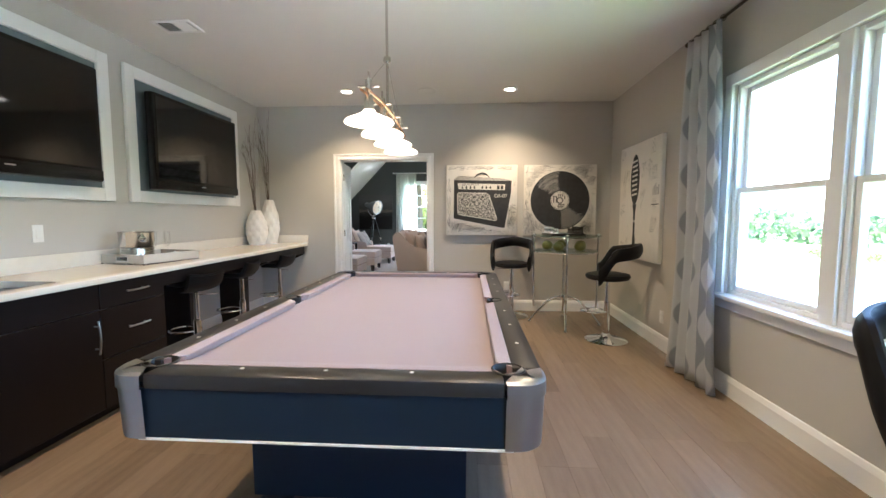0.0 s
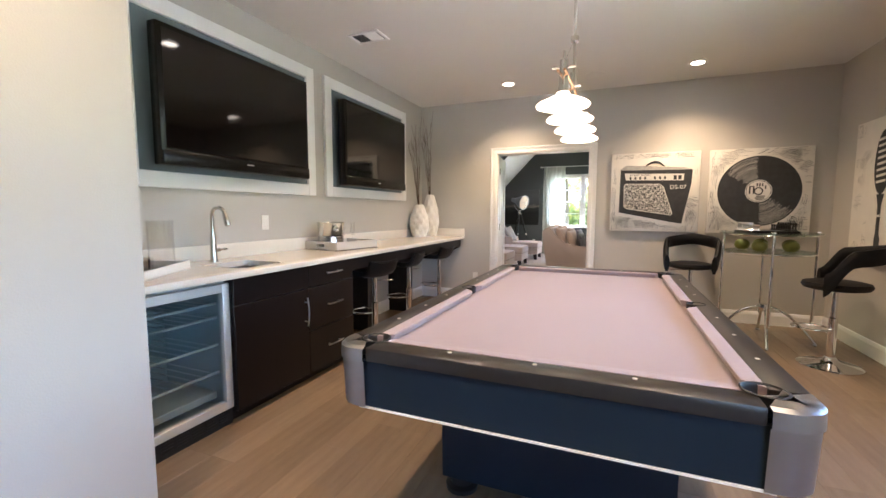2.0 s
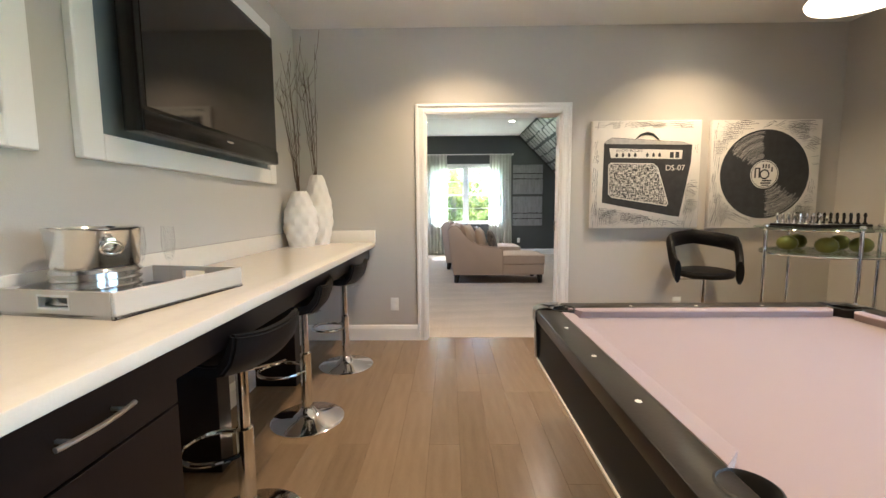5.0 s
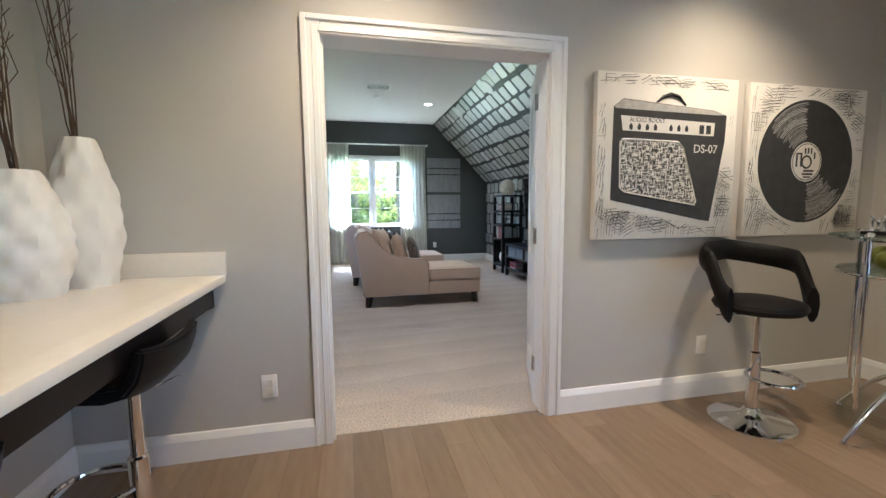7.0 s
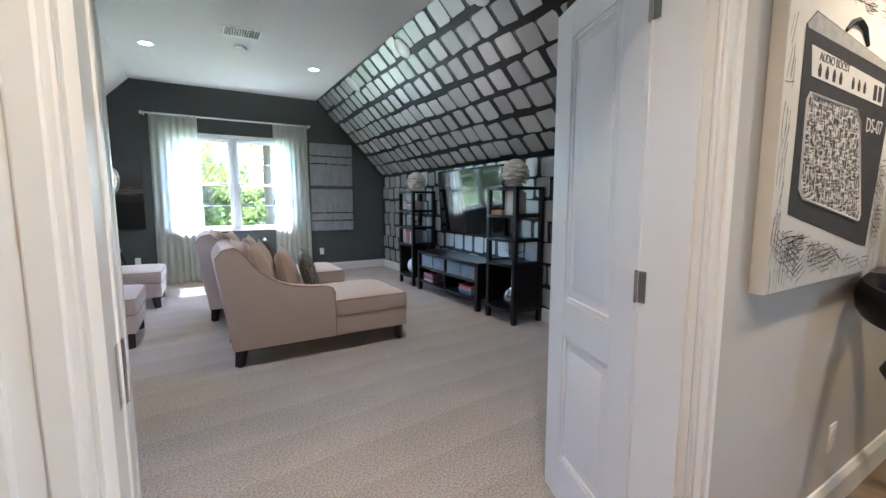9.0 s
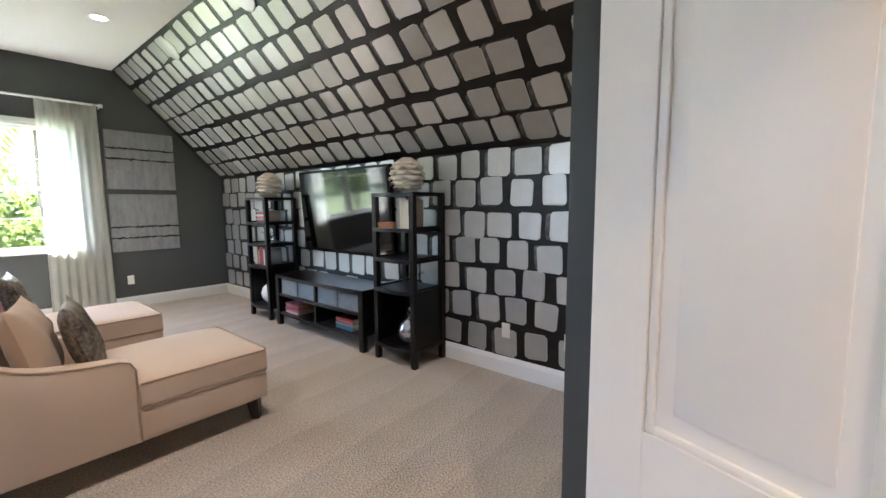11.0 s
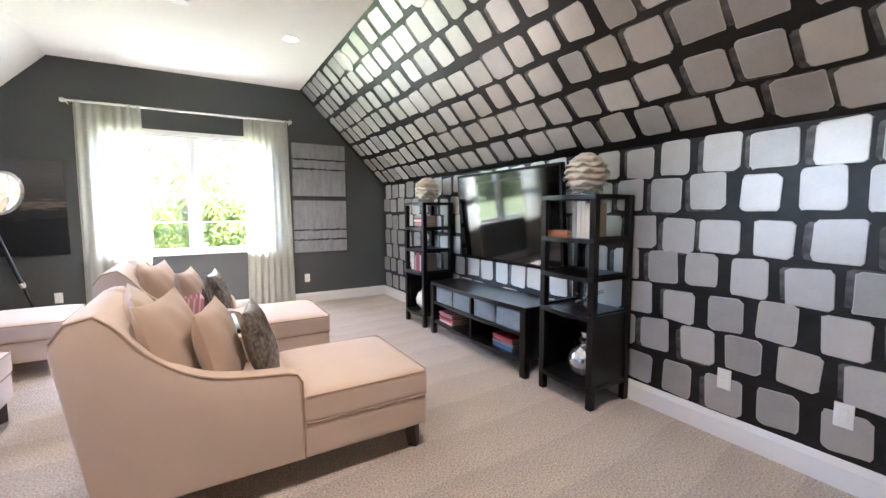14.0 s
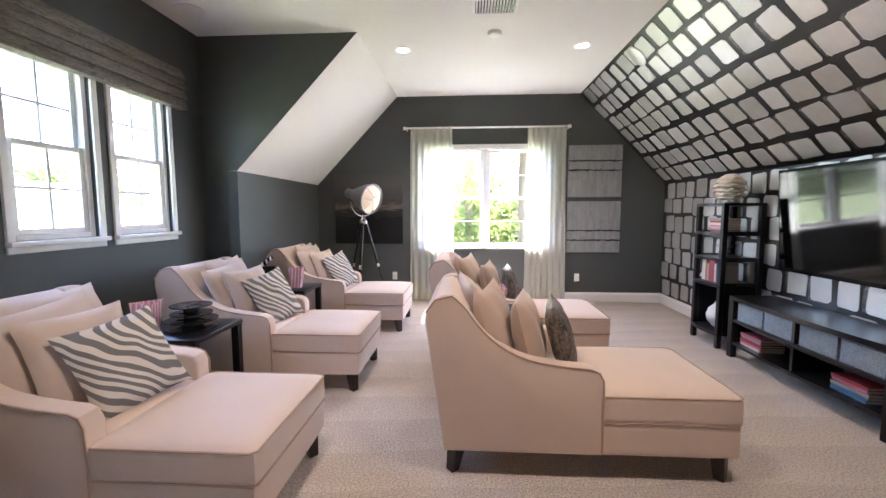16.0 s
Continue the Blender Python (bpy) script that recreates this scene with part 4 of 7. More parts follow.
flute = [(0.0, 0.0), (0.032, 0.0), (0.032, 0.003), (0.006, 0.008), (0.004, 0.02), (0.004, 0.09), (0.016, 0.11), (0.024, 0.16), (0.021, 0.225), (0.0195, 0.225), (0.022, 0.16), (0.013, 0.112), (0.0, 0.10)]
for x, y in ((-2.20, 3.98), (-2.14, 4.05), (-2.26, 4.03)):
    glass_thing("champagne_flute", x, y, CT + 0.0105, flute, "clear glass champagne flute on the tray", "glass", "champagne flutes")

tr2 = empty("white_tray", pose(-2.11, 2.075, CT, 0, 0, 32), "white lacquered tray with barware", "tray")
bm = bmesh.new()
box(bm, -0.15, 0.15, -0.275, 0.275, 0, 0.01)
part("base", bm, M["traywood"], tr2)
for s in (-1, 1):
    part("side", B(min(s * 0.15, s * 0.138), max(s * 0.15, s * 0.138), -0.275, 0.275, 0.0, 0.05, 0.003, 1), M["white"], tr2)
    part("end", B(-0.138, 0.138, min(s * 0.275, s * 0.263), max(s * 0.275, s * 0.263), 0.0, 0.0495, 0.003, 1), M["white"], tr2)
glass_thing("hurricane_vase", -2.18, 2.256, CT + 0.0105, [(0.0, 0), (0.062, 0), (0.065, 0.004), (0.065, 0.27), (0.067, 0.275), (0.062, 0.275), (0.061, 0.012), (0.0, 0.01)], "tall clear glass cylinder vase", "vase")
dec = glass_thing("decanter", -2.09, 1.96, CT + 0.0105, [(0.0, 0), (0.055, 0), (0.06, 0.01), (0.058, 0.10), (0.045, 0.13), (0.016, 0.155), (0.014, 0.20), (0.02, 0.21), (0.017, 0.21), (0.010, 0.16), (0.05, 0.10), (0.05, 0.02), (0.0, 0.015)], "clear cut glass decanter with stopper", "decanter")
part("stopper", L([(0.0, 0.20), (0.010, 0.20), (0.012, 0.215), (0.024, 0.235), (0.026, 0.255), (0.015, 0.275), (0.0, 0.28)], n=12), M["glassware"], dec)
for x, y in ((-2.05, 2.08), (-2.14, 2.12), (-2.00, 1.97)):
    glass_thing("tumbler", x, y, CT + 0.0105, [(0.0, 0), (0.036, 0), (0.038, 0.004), (0.041, 0.085), (0.039, 0.085), (0.035, 0.012), (0.0, 0.01)], "clear glass tumbler on the white tray", "glass", "tumblers")


# quilted vases with twigs
def quilted_vase(x, y, h, r, twigs, label):
    ob = empty("vase", pose(x, y, CT), label, "vase", "quilted vases")
    n, m = 40, 44
    bm = bmesh.new()
    rings = []
    for i in range(m + 1):
        u = i / m
        base = r * (0.42 + 0.62 * math.sin(math.pi * min(1, (u * 0.78 + 0.18))) ** 1.2) if u < 0.9 else r * (0.42 + 0.62 * math.sin(math.pi * (0.9 * 0.78 + 0.18)) ** 1.2) * (1 - (u - 0.9) * 3.2)
        ring = []
        for k in range(n):
            a = 2 * math.pi * k / n
            d = abs(math.sin(4 * a + u * 3.1 * math.pi)) * abs(math.sin(4 * a - u * 3.1 * math.pi))
            rr = base * (0.93 + 0.13 * d)
            ring.append(bm.verts.new((rr * math.cos(a), rr * math.sin(a), u * h)))
        rings.append(ring)
    for a, b in zip(rings, rings[1:]):
        for k in range(n):
            bm.faces.new((a[k], a[(k + 1) % n], b[(k + 1) % n], b[k]))
    bm.faces.new(list(reversed(rings[0])))
    part("body", bm, M["porcelain"], ob, "white quilted ceramic body")
    for k in range(twigs):
        rnd = random.Random(k * 7 + int(h * 100))
        bm = bmesh.new()
        lean = Vector((rnd.uniform(-0.16, 0.10), rnd.uniform(-0.12, 0.05), 0))
        top = rnd.uniform(0.85, 1.08)
        pts = [Vector((0.012 * math.cos(k * 2.4), 0.012 * math.sin(k * 2.4), h * 0.35))]
        for j in range(1, 12):
            u = j / 11
            pts.append(Vector((lean.x * u ** 1.6 + rnd.uniform(-0.006, 0.006), lean.y * u ** 1.6 + rnd.uniform(-0.006, 0.006), h * 0.35 + (h * 0.65 + top * 0.95) * u)))
        tube(bm, pts, 0.003, 5, radii=[0.0038 * (1 - 0.75 * j / 11) for j in range(12)])
        for q in range(3):
            j = rnd.randint(5, 10)
            p = pts[j]
            tube(bm, [p, p + Vector((rnd.uniform(-0.05, 0.05), rnd.uniform(-0.05, 0.05), 0.10)), p + Vector((rnd.uniform(-0.07, 0.07), rnd.uniform(-0.07, 0.07), 0.22))], 0.0015, 4)
        part("twig", bm, M["twig"], ob)
    return ob


quilted_vase(-2.265, 5.785, 0.435, 0.125, 8, "white quilted ceramic vase with brown twigs")
quilted_vase(-2.19, 5.99, 0.575, 0.115, 7, "taller white quilted ceramic vase with brown twigs")


# ---- stools ----
def gas_stool(base_r=0.205, seat_z=0.60, rest=True):
    ob = empty("bar_stool")
    part("base_plate", L([(0.0, 0.0), (base_r, 0.0), (base_r, 0.006), (base_r * 0.95, 0.012), (base_r * 0.4, 0.03), (0.05, 0.05), (0.034, 0.075), (0.0, 0.075)], n=40), M["chrome"], ob, "chrome trumpet base")
    part("column", L([(0.0, 0.07), (0.03, 0.07), (0.03, seat_z * 0.62), (0.021, seat_z * 0.63), (0.021, seat_z - 0.01), (0.0, seat_z - 0.01)], n=20), M["chrome"], ob)
    if rest:
        bm = bmesh.new()
        zf = seat_z * 0.47
        loop = [(0.03 + 0.10 - 0.12 * math.cos(t), 0.115 * math.sin(t), zf) for t in (radians(38 + 284 * k / 20) for k in range(21))]
        tube(bm, loop, 0.009, 8)
        for s in (0, -1):
            tube(bm, [loop[s], (0.0, 0.015 * (1 if s == 0 else -1), zf)], 0.009, 8)
        fr_ = part("footrest", bm, M["chrome"], ob)
        fr_.rotation_euler = (0, 0, math.pi)
    bm = bmesh.new()
    tube(bm, [(0.0, 0.02, seat_z - 0.03), (0.05, 0.14, seat_z - 0.04), (0.055, 0.19, seat_z - 0.045)], 0.004, 6)
    part("lift_lever", bm, M["chrome"], ob)
    return ob


def shell_seat(ob, z, w=0.36):
    """A scoop seat: flat pan that curls up into a low back towards +x."""
    prof = [(-0.15, 0.035), (-0.10, 0.006), (0.02, 0.0), (0.09, 0.014), (0.13, 0.055), (0.15, 0.105), (0.158, 0.15)]
    th = 0.045
    ins = [(-0.15, 0.035 + th * 0.7), (-0.09, th + 0.004), (0.015, th), (0.065, 0.014 + th * 0.8), (0.095, 0.082), (0.115, 0.12), (0.125, 0.157)]
    outline = prof + list(reversed(ins))
    bm = bmesh.new()
    slices = []
    for k in range(13):
        v = -1 + 2 * k / 12
        sc = 1 - 0.16 * abs(v) ** 3
        lift = 0.02 * v * v
        slices.append([bm.verts.new((x * sc, v * w / 2, z + zz + lift)) for x, zz in outline])
    n = len(outline)
    for a, b in zip(slices, slices[1:]):
        for i in range(n):
            bm.faces.new((a[i], a[(i + 1) % n], b[(i + 1) % n], b[i]))
    bm.faces.new(slices[0])
    bm.faces.new(list(reversed(slices[-1])))
    bmesh.ops.recalc_face_normals(bm, faces=bm.faces)
    bmesh.ops.bevel(bm, geom=[e for e in bm.edges if len(e.link_faces) == 2 and e.calc_face_angle() > 1.0], offset=0.008, segments=2, affect='EDGES')
    part("seat", bm, M["leather"], ob, "black faux leather scoop seat")


st = gas_stool(0.20, 0.625)
tagged(st, "chrome gas lift bar stool with black scoop seat", "bar stool", "bar stools at the counter")
shell_seat(st, 0.625)
st.matrix_world = pose(-1.845, 3.962, 0, 0, 0, -12)
copy_thing(st, pose(-1.895, 4.748, 0, 0, 0, 8))
copy_thing(st, pose(-1.877, 5.56, 0, 0, 0, -4))


def ring_stool():
    """Bistro stool: round padded seat and a padded hoop back that is open above the seat."""
    ob = gas_stool(0.205, 0.63)
    z = 0.63
    part("seat", L([(0.0, z - 0.012), (0.15, z - 0.012), (0.20, z), (0.215, z + 0.025), (0.205, z + 0.048), (0.15, z + 0.06), (0.0, z + 0.062)], n=36), M["leather"], ob, "round black faux leather seat")
    bm = bmesh.new()
    rows = []
    for k in range(33):
        a = radians(-112 + 224 * k / 32)
        f = abs(a) / radians(112)
        g = max(0.0, min(1.0, (f - 0.66) / 0.34))
        zc = z + 0.30 - 0.07 * f - 0.19 * g * g * (3 - 2 * g)
        hh = 0.064 + 0.030 * g
        r = 0.235 + 0.02 * (1 - f)
        ring = []
        for q in range(10):
            t = 2 * math.pi * q / 10
            rr = r + 0.029 * math.cos(t) + 0.03 * (zc - z) / 0.3 * (1 - f)
            ring.append(bm.verts.new((rr * math.cos(a), rr * math.sin(a), zc + hh * math.sin(t))))
        rows.append(ring)
    for a, b in zip(rows, rows[1:]):
        for q in range(10):
            bm.faces.new((a[q], a[(q + 1) % 10], b[(q + 1) % 10], b[q]))
    bm.faces.new(rows[0])
    bm.faces.new(list(reversed(rows[-1])))
    bmesh.ops.recalc_face_normals(bm, faces=bm.faces)
    part("backrest", bm, M["leather"], ob, "black faux leather hoop backrest")
    return tagged(ob, "black faux leather swivel stool with open hoop back", "bar stool", "stools at the bistro table")


rs = ring_stool()
rs.matrix_world = pose(0.965, 5.85, 0, 0, 0, 78)
copy_thing(rs, pose(1.82, 4.88, 0, 0, 0, -15))
copy_thing(rs, pose(1.85, 1.86, 0, 0, 0, 70))

# ---- bistro table ----
bt = empty("bistro_table", pose(1.53, 5.46, 0), "chrome bistro table with two round glass tiers", "bar table")
TT = 1.04
part("top_tier", L([(0.0, TT - 0.01), (0.385, TT - 0.01), (0.389, TT - 0.005), (0.385, TT), (0.0, TT)], n=56), M["tabletop"], bt, "clear round glass top")
part("lower_tier", L([(0.0, 0.86), (0.345, 0.86), (0.349, 0.865), (0.345, 0.87), (0.0, 0.87)], n=48), M["tabletop"], bt)
for zz, r in ((TT - 0.018, 0.35), (0.852, 0.35)):
    part("tier_ring", T([(r * math.cos(2 * math.pi * k / 40), r * math.sin(2 * math.pi * k / 40), zz) for k in range(40)], 0.007, 8, True), M["chrome"], bt)
for k in range(4):
    a = radians(80 + 90 * k)
    c, s = math.cos(a), math.sin(a)
    r = 0.35
    pts = [(r * c, r * s, TT - 0.012), (r * c, r * s, 0.30), (r * 0.98 * c, r * 0.98 * s, 0.2)]
    part("post", T(pts, 0.012, 10), M["chrome"], bt)
    arc = []
    for j in range(13):
        u = j / 12
        arc.append(((0.385 - 0.345 * u) * c, (0.385 - 0.345 * u) * s, 0.03 + 0.30 * math.sin(u * math.pi / 2)))
    part("leg_arc", T(arc, 0.012, 10), M["chrome"], bt)
    part("caster", L([(0.0, 0.0), (0.014, 0.002), (0.018, 0.018), (0.014, 0.034), (0.0, 0.036)], 0.385 * c, 0.385 * s, 12), M["chrome"], bt)
    part("cap", L([(0.0, TT), (0.02, TT), (0.02, TT + 0.008), (0.012, TT + 0.018), (0.0, TT + 0.02)], r * c, r * s, 14), M["chrome"], bt)
part("hub", L([(0.0, 0.30), (0.05, 0.30), (0.055, 0.33), (0.05, 0.36), (0.0, 0.36)], n=20), M["chrome"], bt)

cb = empty("chess_set", pose(1.50, 5.46, TT + 0.0005, 0, 0, 6), "black chess board with silver and dark pieces", "chess set")
part("board", B(-0.19, 0.19, -0.19, 0.19, 0, 0.02, 0.003, 1), M["black_wood"], cb)
for row, mt in ((-0.165, "chrome"), (-0.115, "chrome"), (0.115, "black_wood"), (0.165, "black_wood")):
    for k in range(8):
        hgt = 0.075 if abs(row) > 0.14 else 0.055
        q = L([(0.0, 0.02), (0.015, 0.02), (0.015, 0.026), (0.007, 0.034), (0.006, 0.02 + hgt * 0.6), (0.011, 0.02 + hgt * 0.75), (0.006, 0.02 + hgt), (0.0, 0.02 + hgt)], row, -0.158 + k * 0.045, 10)
        part("chess_piece", q, M[mt], cb)
M["olive"] = mat("olive_glazed", (0.16, 0.16, 0.03), 0.4, var=0.2, scale=30)
for k in range(5):
    a = radians(20 + 72 * k)
    ob = tagged(part("decorative_ball", L([(0.0, 0.0), (0.03, 0.002), (0.054, 0.018), (0.064, 0.045), (0.058, 0.075), (0.036, 0.096), (0.01, 0.104), (0.0, 0.10)], n=20), M["olive"]), "olive green decorative ball on the glass tier", "ornament", "olive balls")
    ob.matrix_world = pose(1.53 + 0.2 * math.cos(a), 5.46 + 0.2 * math.sin(a), 0.8705)


# ---- pendant over the pool table ----
pl = empty("pendant_light", pose(-0.052, 3.15, -0.068), "nickel bar pendant with four lit frosted glass shades", "pendant lamp")
bm = bmesh.new()
lathe(bm, [(0.0, C1 + 0.04), (0.065, C1 + 0.04), (0.065, C1 + 0.025), (0.02, C1 + 0.01), (0.0, C1 + 0.01)], n=24)
part("canopy", bm, M["nickel"], pl)
part("stem", T([(0, 0, C1 + 0.02), (0, 0, 1.93)], 0.0075, 10), M["nickel"], pl)
part("stem_collar", L([(0.0, 2.215), (0.02, 2.215), (0.022, 2.23), (0.02, 2.245), (0.0, 2.245)], n=16), M["nickel"], pl)
for s in (-1, 1):
    part("wire", T([(0, s * 0.008, 2.225), (0, s * 0.52, 1.92)], 0.0012, 5), M["nickel"], pl)
M["copper"] = mat("brushed_copper_bar", (0.75, 0.42, 0.22), 0.25, 1.0, var=0.05)
for sx in (-0.014, 0.014):
    part("bar", T([(sx, -0.55 + 1.12 * k / 16, 1.90 + 0.035 * math.cos(math.pi * (k / 16 - 0.5))) for k in range(17)], 0.007, 8), M["copper"], pl, "bowed copper toned bar")
for k in range(4):
    y = -0.46 + 0.31 * k
    part("lamp_holder", L([(0.0, 1.83), (0.028, 1.83), (0.022, 1.86), (0.018, 1.92), (0.018, 1.97), (0.006, 1.975), (0.005, 2.01), (0.0, 2.01)], 0, y, 16), M["nickel"], pl)
    part("cross_rod", T([(-0.05, y, 1.94), (0.05, y, 1.94)], 0.006, 8), M["nickel"], pl)
    prof = [(0.026, 1.831), (0.034, 1.816), (0.108, 1.784), (0.119, 1.773), (0.115, 1.765), (0.098, 1.760), (0.0, 1.757)]
    part("shade", L(prof, 0, y, 36), M["lampglow"], pl, "lit frosted glass disc shade")

# ---- patterned curtain ----
M["drape"] = mat("grey_drape", (0.42, 0.44, 0.47), 0.85, var=0.05, scale=8, bump=0.0008, bscale=350)
t = M["drape"].node_tree
n, ln = t.nodes, t.links
tc = n.new("ShaderNodeUVMap")
sep = n.new("ShaderNodeSeparateXYZ")
ln.new(tc.outputs[0], sep.inputs[0])


def mth(op, a, b=None):
    q = n.new("ShaderNodeMath")
    q.operation = op
    for i, v in enumerate((a, b)):
        if v is None:
            continue
        if isinstance(v, (int, float)):
            q.inputs[i].default_value = v
        else:
            ln.new(v, q.inputs[i])
    return q.outputs[0]


# rows of ogee lozenges: u counts columns, v counts rows
u = sep.outputs[0]
v = sep.outputs[1]
turn = mth('MULTIPLY', mth('FLOOR', u), math.pi)
half_w = mth('ADD', mth('MULTIPLY', mth('SINE', mth('ADD', mth('MULTIPLY', v, 2 * math.pi), turn)), 0.15), 0.33)
prod = mth('SUBTRACT', half_w, mth('ABSOLUTE', mth('SUBTRACT', mth('FRACT', u), 0.5)))
fac = n.new("ShaderNodeMapRange")
fac.inputs[1].default_value, fac.inputs[2].default_value = -0.02, 0.03
ln.new(prod, fac.inputs[0])
mixc = n.new("ShaderNodeMix")
mixc.data_type = 'RGBA'
mixc.inputs["A"].default_value = (0.33, 0.35, 0.385, 1)
mixc.inputs["B"].default_value = (0.62, 0.63, 0.64, 1)
ln.new(fac.outputs[0], mixc.inputs["Factor"])
ln.new(mixc.outputs["Result"], n["Principled BSDF"].inputs["Base Color"])
tl = n.new("ShaderNodeBsdfTranslucent")
ln.new(mixc.outputs["Result"], tl.inputs[0])
mx = n.new("ShaderNodeMixShader")
mx.inputs[0].default_value = 0.42
ln.new(n["Principled BSDF"].outputs[0], mx.inputs[1])
ln.new(tl.outputs[0], mx.inputs[2])
ln.new(mx.outputs[0], n["Material Output"].inputs[0])


def drape(w_top, w_bot, h, folds, depth, cols=3.0, rows=7.0, seed=1):
    """Hanging cloth in local x (width), z from 0 to h, y depth of the folds. UV counts the pattern."""
    bm = bmesh.new()
    uvl = bm.loops.layers.uv.new("UVMap")
    nx, nz = folds * 12, 30
    rnd = random.Random(seed)
    ph = [rnd.uniform(-0.5, 0.5) for _ in range(folds + 2)]
    grid = []
    for j in range(nz + 1):
        vv = j / nz
        ww = w_bot + (w_top - w_bot) * vv ** 0.7
        row = []
        for i in range(nx + 1):
            uu = i / nx
            f = uu * folds
            k = int(f)
            amp = depth * (1.0 - 0.35 * vv) * (0.8 + 0.3 * math.sin(f * 1.1 + seed))
            pk = ph[k] + (ph[k + 1] - ph[k]) * (f - k)
            yy = amp * math.sin(2 * math.pi * f + pk * (1 - vv)) + 0.012 * math.sin(7 * vv + 3 * uu)
            row.append((bm.verts.new((uu * ww - ww / 2, yy, vv * h)), uu, vv))
        grid.append(row)
    for j in range(nz):
        for i in range(nx):
            q = (grid[j][i], grid[j][i + 1], grid[j + 1][i + 1], grid[j + 1][i])
            f = bm.faces.new([a[0] for a in q])
            for lp, a in zip(f.loops, q):
                lp[uvl].uv = (a[1] * cols, a[2] * rows)
    return bm


def cloth(name, bm, material, parent, label=""):
    ob = part(name, bm, material, parent, label)
    sol = ob.modifiers.new("thickness", 'SOLIDIFY')
    sol.thickness = 0.0025
    return ob


cu_ = empty("curtain", pose(2.12, 3.90, 0.015, 0, 0, 90), "grey and white ogee patterned floor length curtain", "curtain")
cloth("panel", drape(0.46, 0.70, 2.555, 5, 0.04, 4.0, 7.0, 3), M["drape"], cu_)
rodo = empty("curtain_rod", None, "dark metal curtain rod with rings", "curtain rod")
part("rod", T([(2.13, 1.3, 2.585), (2.13, 4.13, 2.585)], 0.011, 10), M["rod"], rodo)
part("finial", L([(0.0, 0), (0.014, 0.0), (0.02, 0.015), (0.014, 0.03), (0.0, 0.034)], n=14), M["rod"], rodo).matrix_basis = pose(2.13, 4.13, 2.585, -90, 0, 0)
for y in (1.4, 4.10):
    part("bracket", T([(RX - 0.001, y, 2.575), (2.13, y, 2.57)], 0.007, 8), M["rod"], rodo)
for k in range(6):
    y = 3.69 + k * 0.08
    part("ring", T([(2.13 + 0.019 * math.cos(a), y, 2.585 + 0.019 * math.sin(a)) for a in (2 * math.pi * q / 14 for q in range(14))], 0.003, 6, True), M["rod"], rodo)

# ---- canvases ----
def strokes(w, h, count, seed, keep_out, band=0.0):
    """Scratchy dark brush lines in small combed patches on a canvas of w x h (local x, z; front at -y)."""
    rnd = random.Random(seed)
    bm = bmesh.new()
    done = 0
    while done < count:
        cx, cz, a = rnd.uniform(-w / 2 + 0.03, w / 2 - 0.03), rnd.uniform(-h / 2 + 0.03, h / 2 - 0.03), rnd.choice((0, 0.1, 1.5, 0.5, -0.5, 1.3))
        for k in range(rnd.randint(4, 8)):
            ln_ = rnd.uniform(0.05, 0.13)
            ox, oz = cx - math.sin(a) * k * 0.017, cz + math.cos(a) * k * 0.017
            p0 = Vector((ox - math.cos(a) * ln_ / 2, 0, oz - math.sin(a) * ln_ / 2))
            p1 = Vector((ox + math.cos(a) * ln_ / 2, 0, oz + math.sin(a) * ln_ / 2))
            if any(abs(p.x) > w / 2 - 0.004 or abs(p.z) > h / 2 - 0.004 or keep_out(p.x, p.z) for p in (p0, p1)):
                continue
            t_ = rnd.uniform(0.0007, 0.0019)
            s = Vector((-math.sin(a), 0, math.cos(a))) * t_
            mid = (p0 + p1) / 2 + s * rnd.uniform(-2, 2)
            for q0, q1 in ((p0, mid), (mid, p1)):
                f = bm.faces.new([bm.verts.new(q) for q in (q0 - s * 0.6, q1 - s, q1 + s, q0 + s * 0.6)])
            done += 1
    bmesh.ops.translate(bm, verts=bm.verts, vec=(0, -0.0008, 0))
    bmesh.ops.recalc_face_normals(bm, faces=bm.faces)
    return bm


def flat(pts, y, th=0.0006):
    return P(pts, "y", y - th, y)


def canvas(name, m, w, h, label, depth=0.04):
    ob = empty(name, m, label, "canvas print", "music canvases")
    part("stretched_canvas", B(-w / 2, w / 2, 0, depth, -h / 2, h / 2, 0.004, 2), M["canvas"], ob)
    return ob


grille = mat("speaker_cloth_print", (0.20, 0.20, 0.20), 0.85, var=0.2, scale=40)
gn, gl_ = grille.node_tree.nodes, grille.node_tree.links
gtc = gn.new("ShaderNodeTexCoord")
both = []
for sc in ((120, 1, 30), (26, 1, 130)):
    gm = gn.new("ShaderNodeMapping")
    gm.inputs["Scale"].default_value = sc
    gl_.new(gtc.outputs["Object"], gm.inputs[0])
    gz = gn.new("ShaderNodeTexNoise")
    gz.inputs["Scale"].default_value, gz.inputs["Detail"].default_value = 1.0, 3
    gl_.new(gm.outputs[0], gz.inputs["Vector"])
    both.append(gz.outputs["Fac"])
gx = gn.new("ShaderNodeMath")
gx.operation = 'MAXIMUM'
gl_.new(both[0], gx.inputs[0])
gl_.new(both[1], gx.inputs[1])
gr = gn.new("ShaderNodeValToRGB")
gr.color_ramp.elements[0].position, gr.color_ramp.elements[1].position = 0.50, 0.60
gr.color_ramp.elements[0].color, gr.color_ramp.elements[1].color = (0.03, 0.032, 0.035, 1), (0.60, 0.58, 0.54, 1)
gl_.new(gx.outputs[0], gr.inputs[0])
gl_.new(gr.outputs[0], gn["Principled BSDF"].inputs["Base Color"])
M["groove"] = mat("grey_groove_print", (0.40, 0.39, 0.37), 0.8, var=0.3, scale=30)
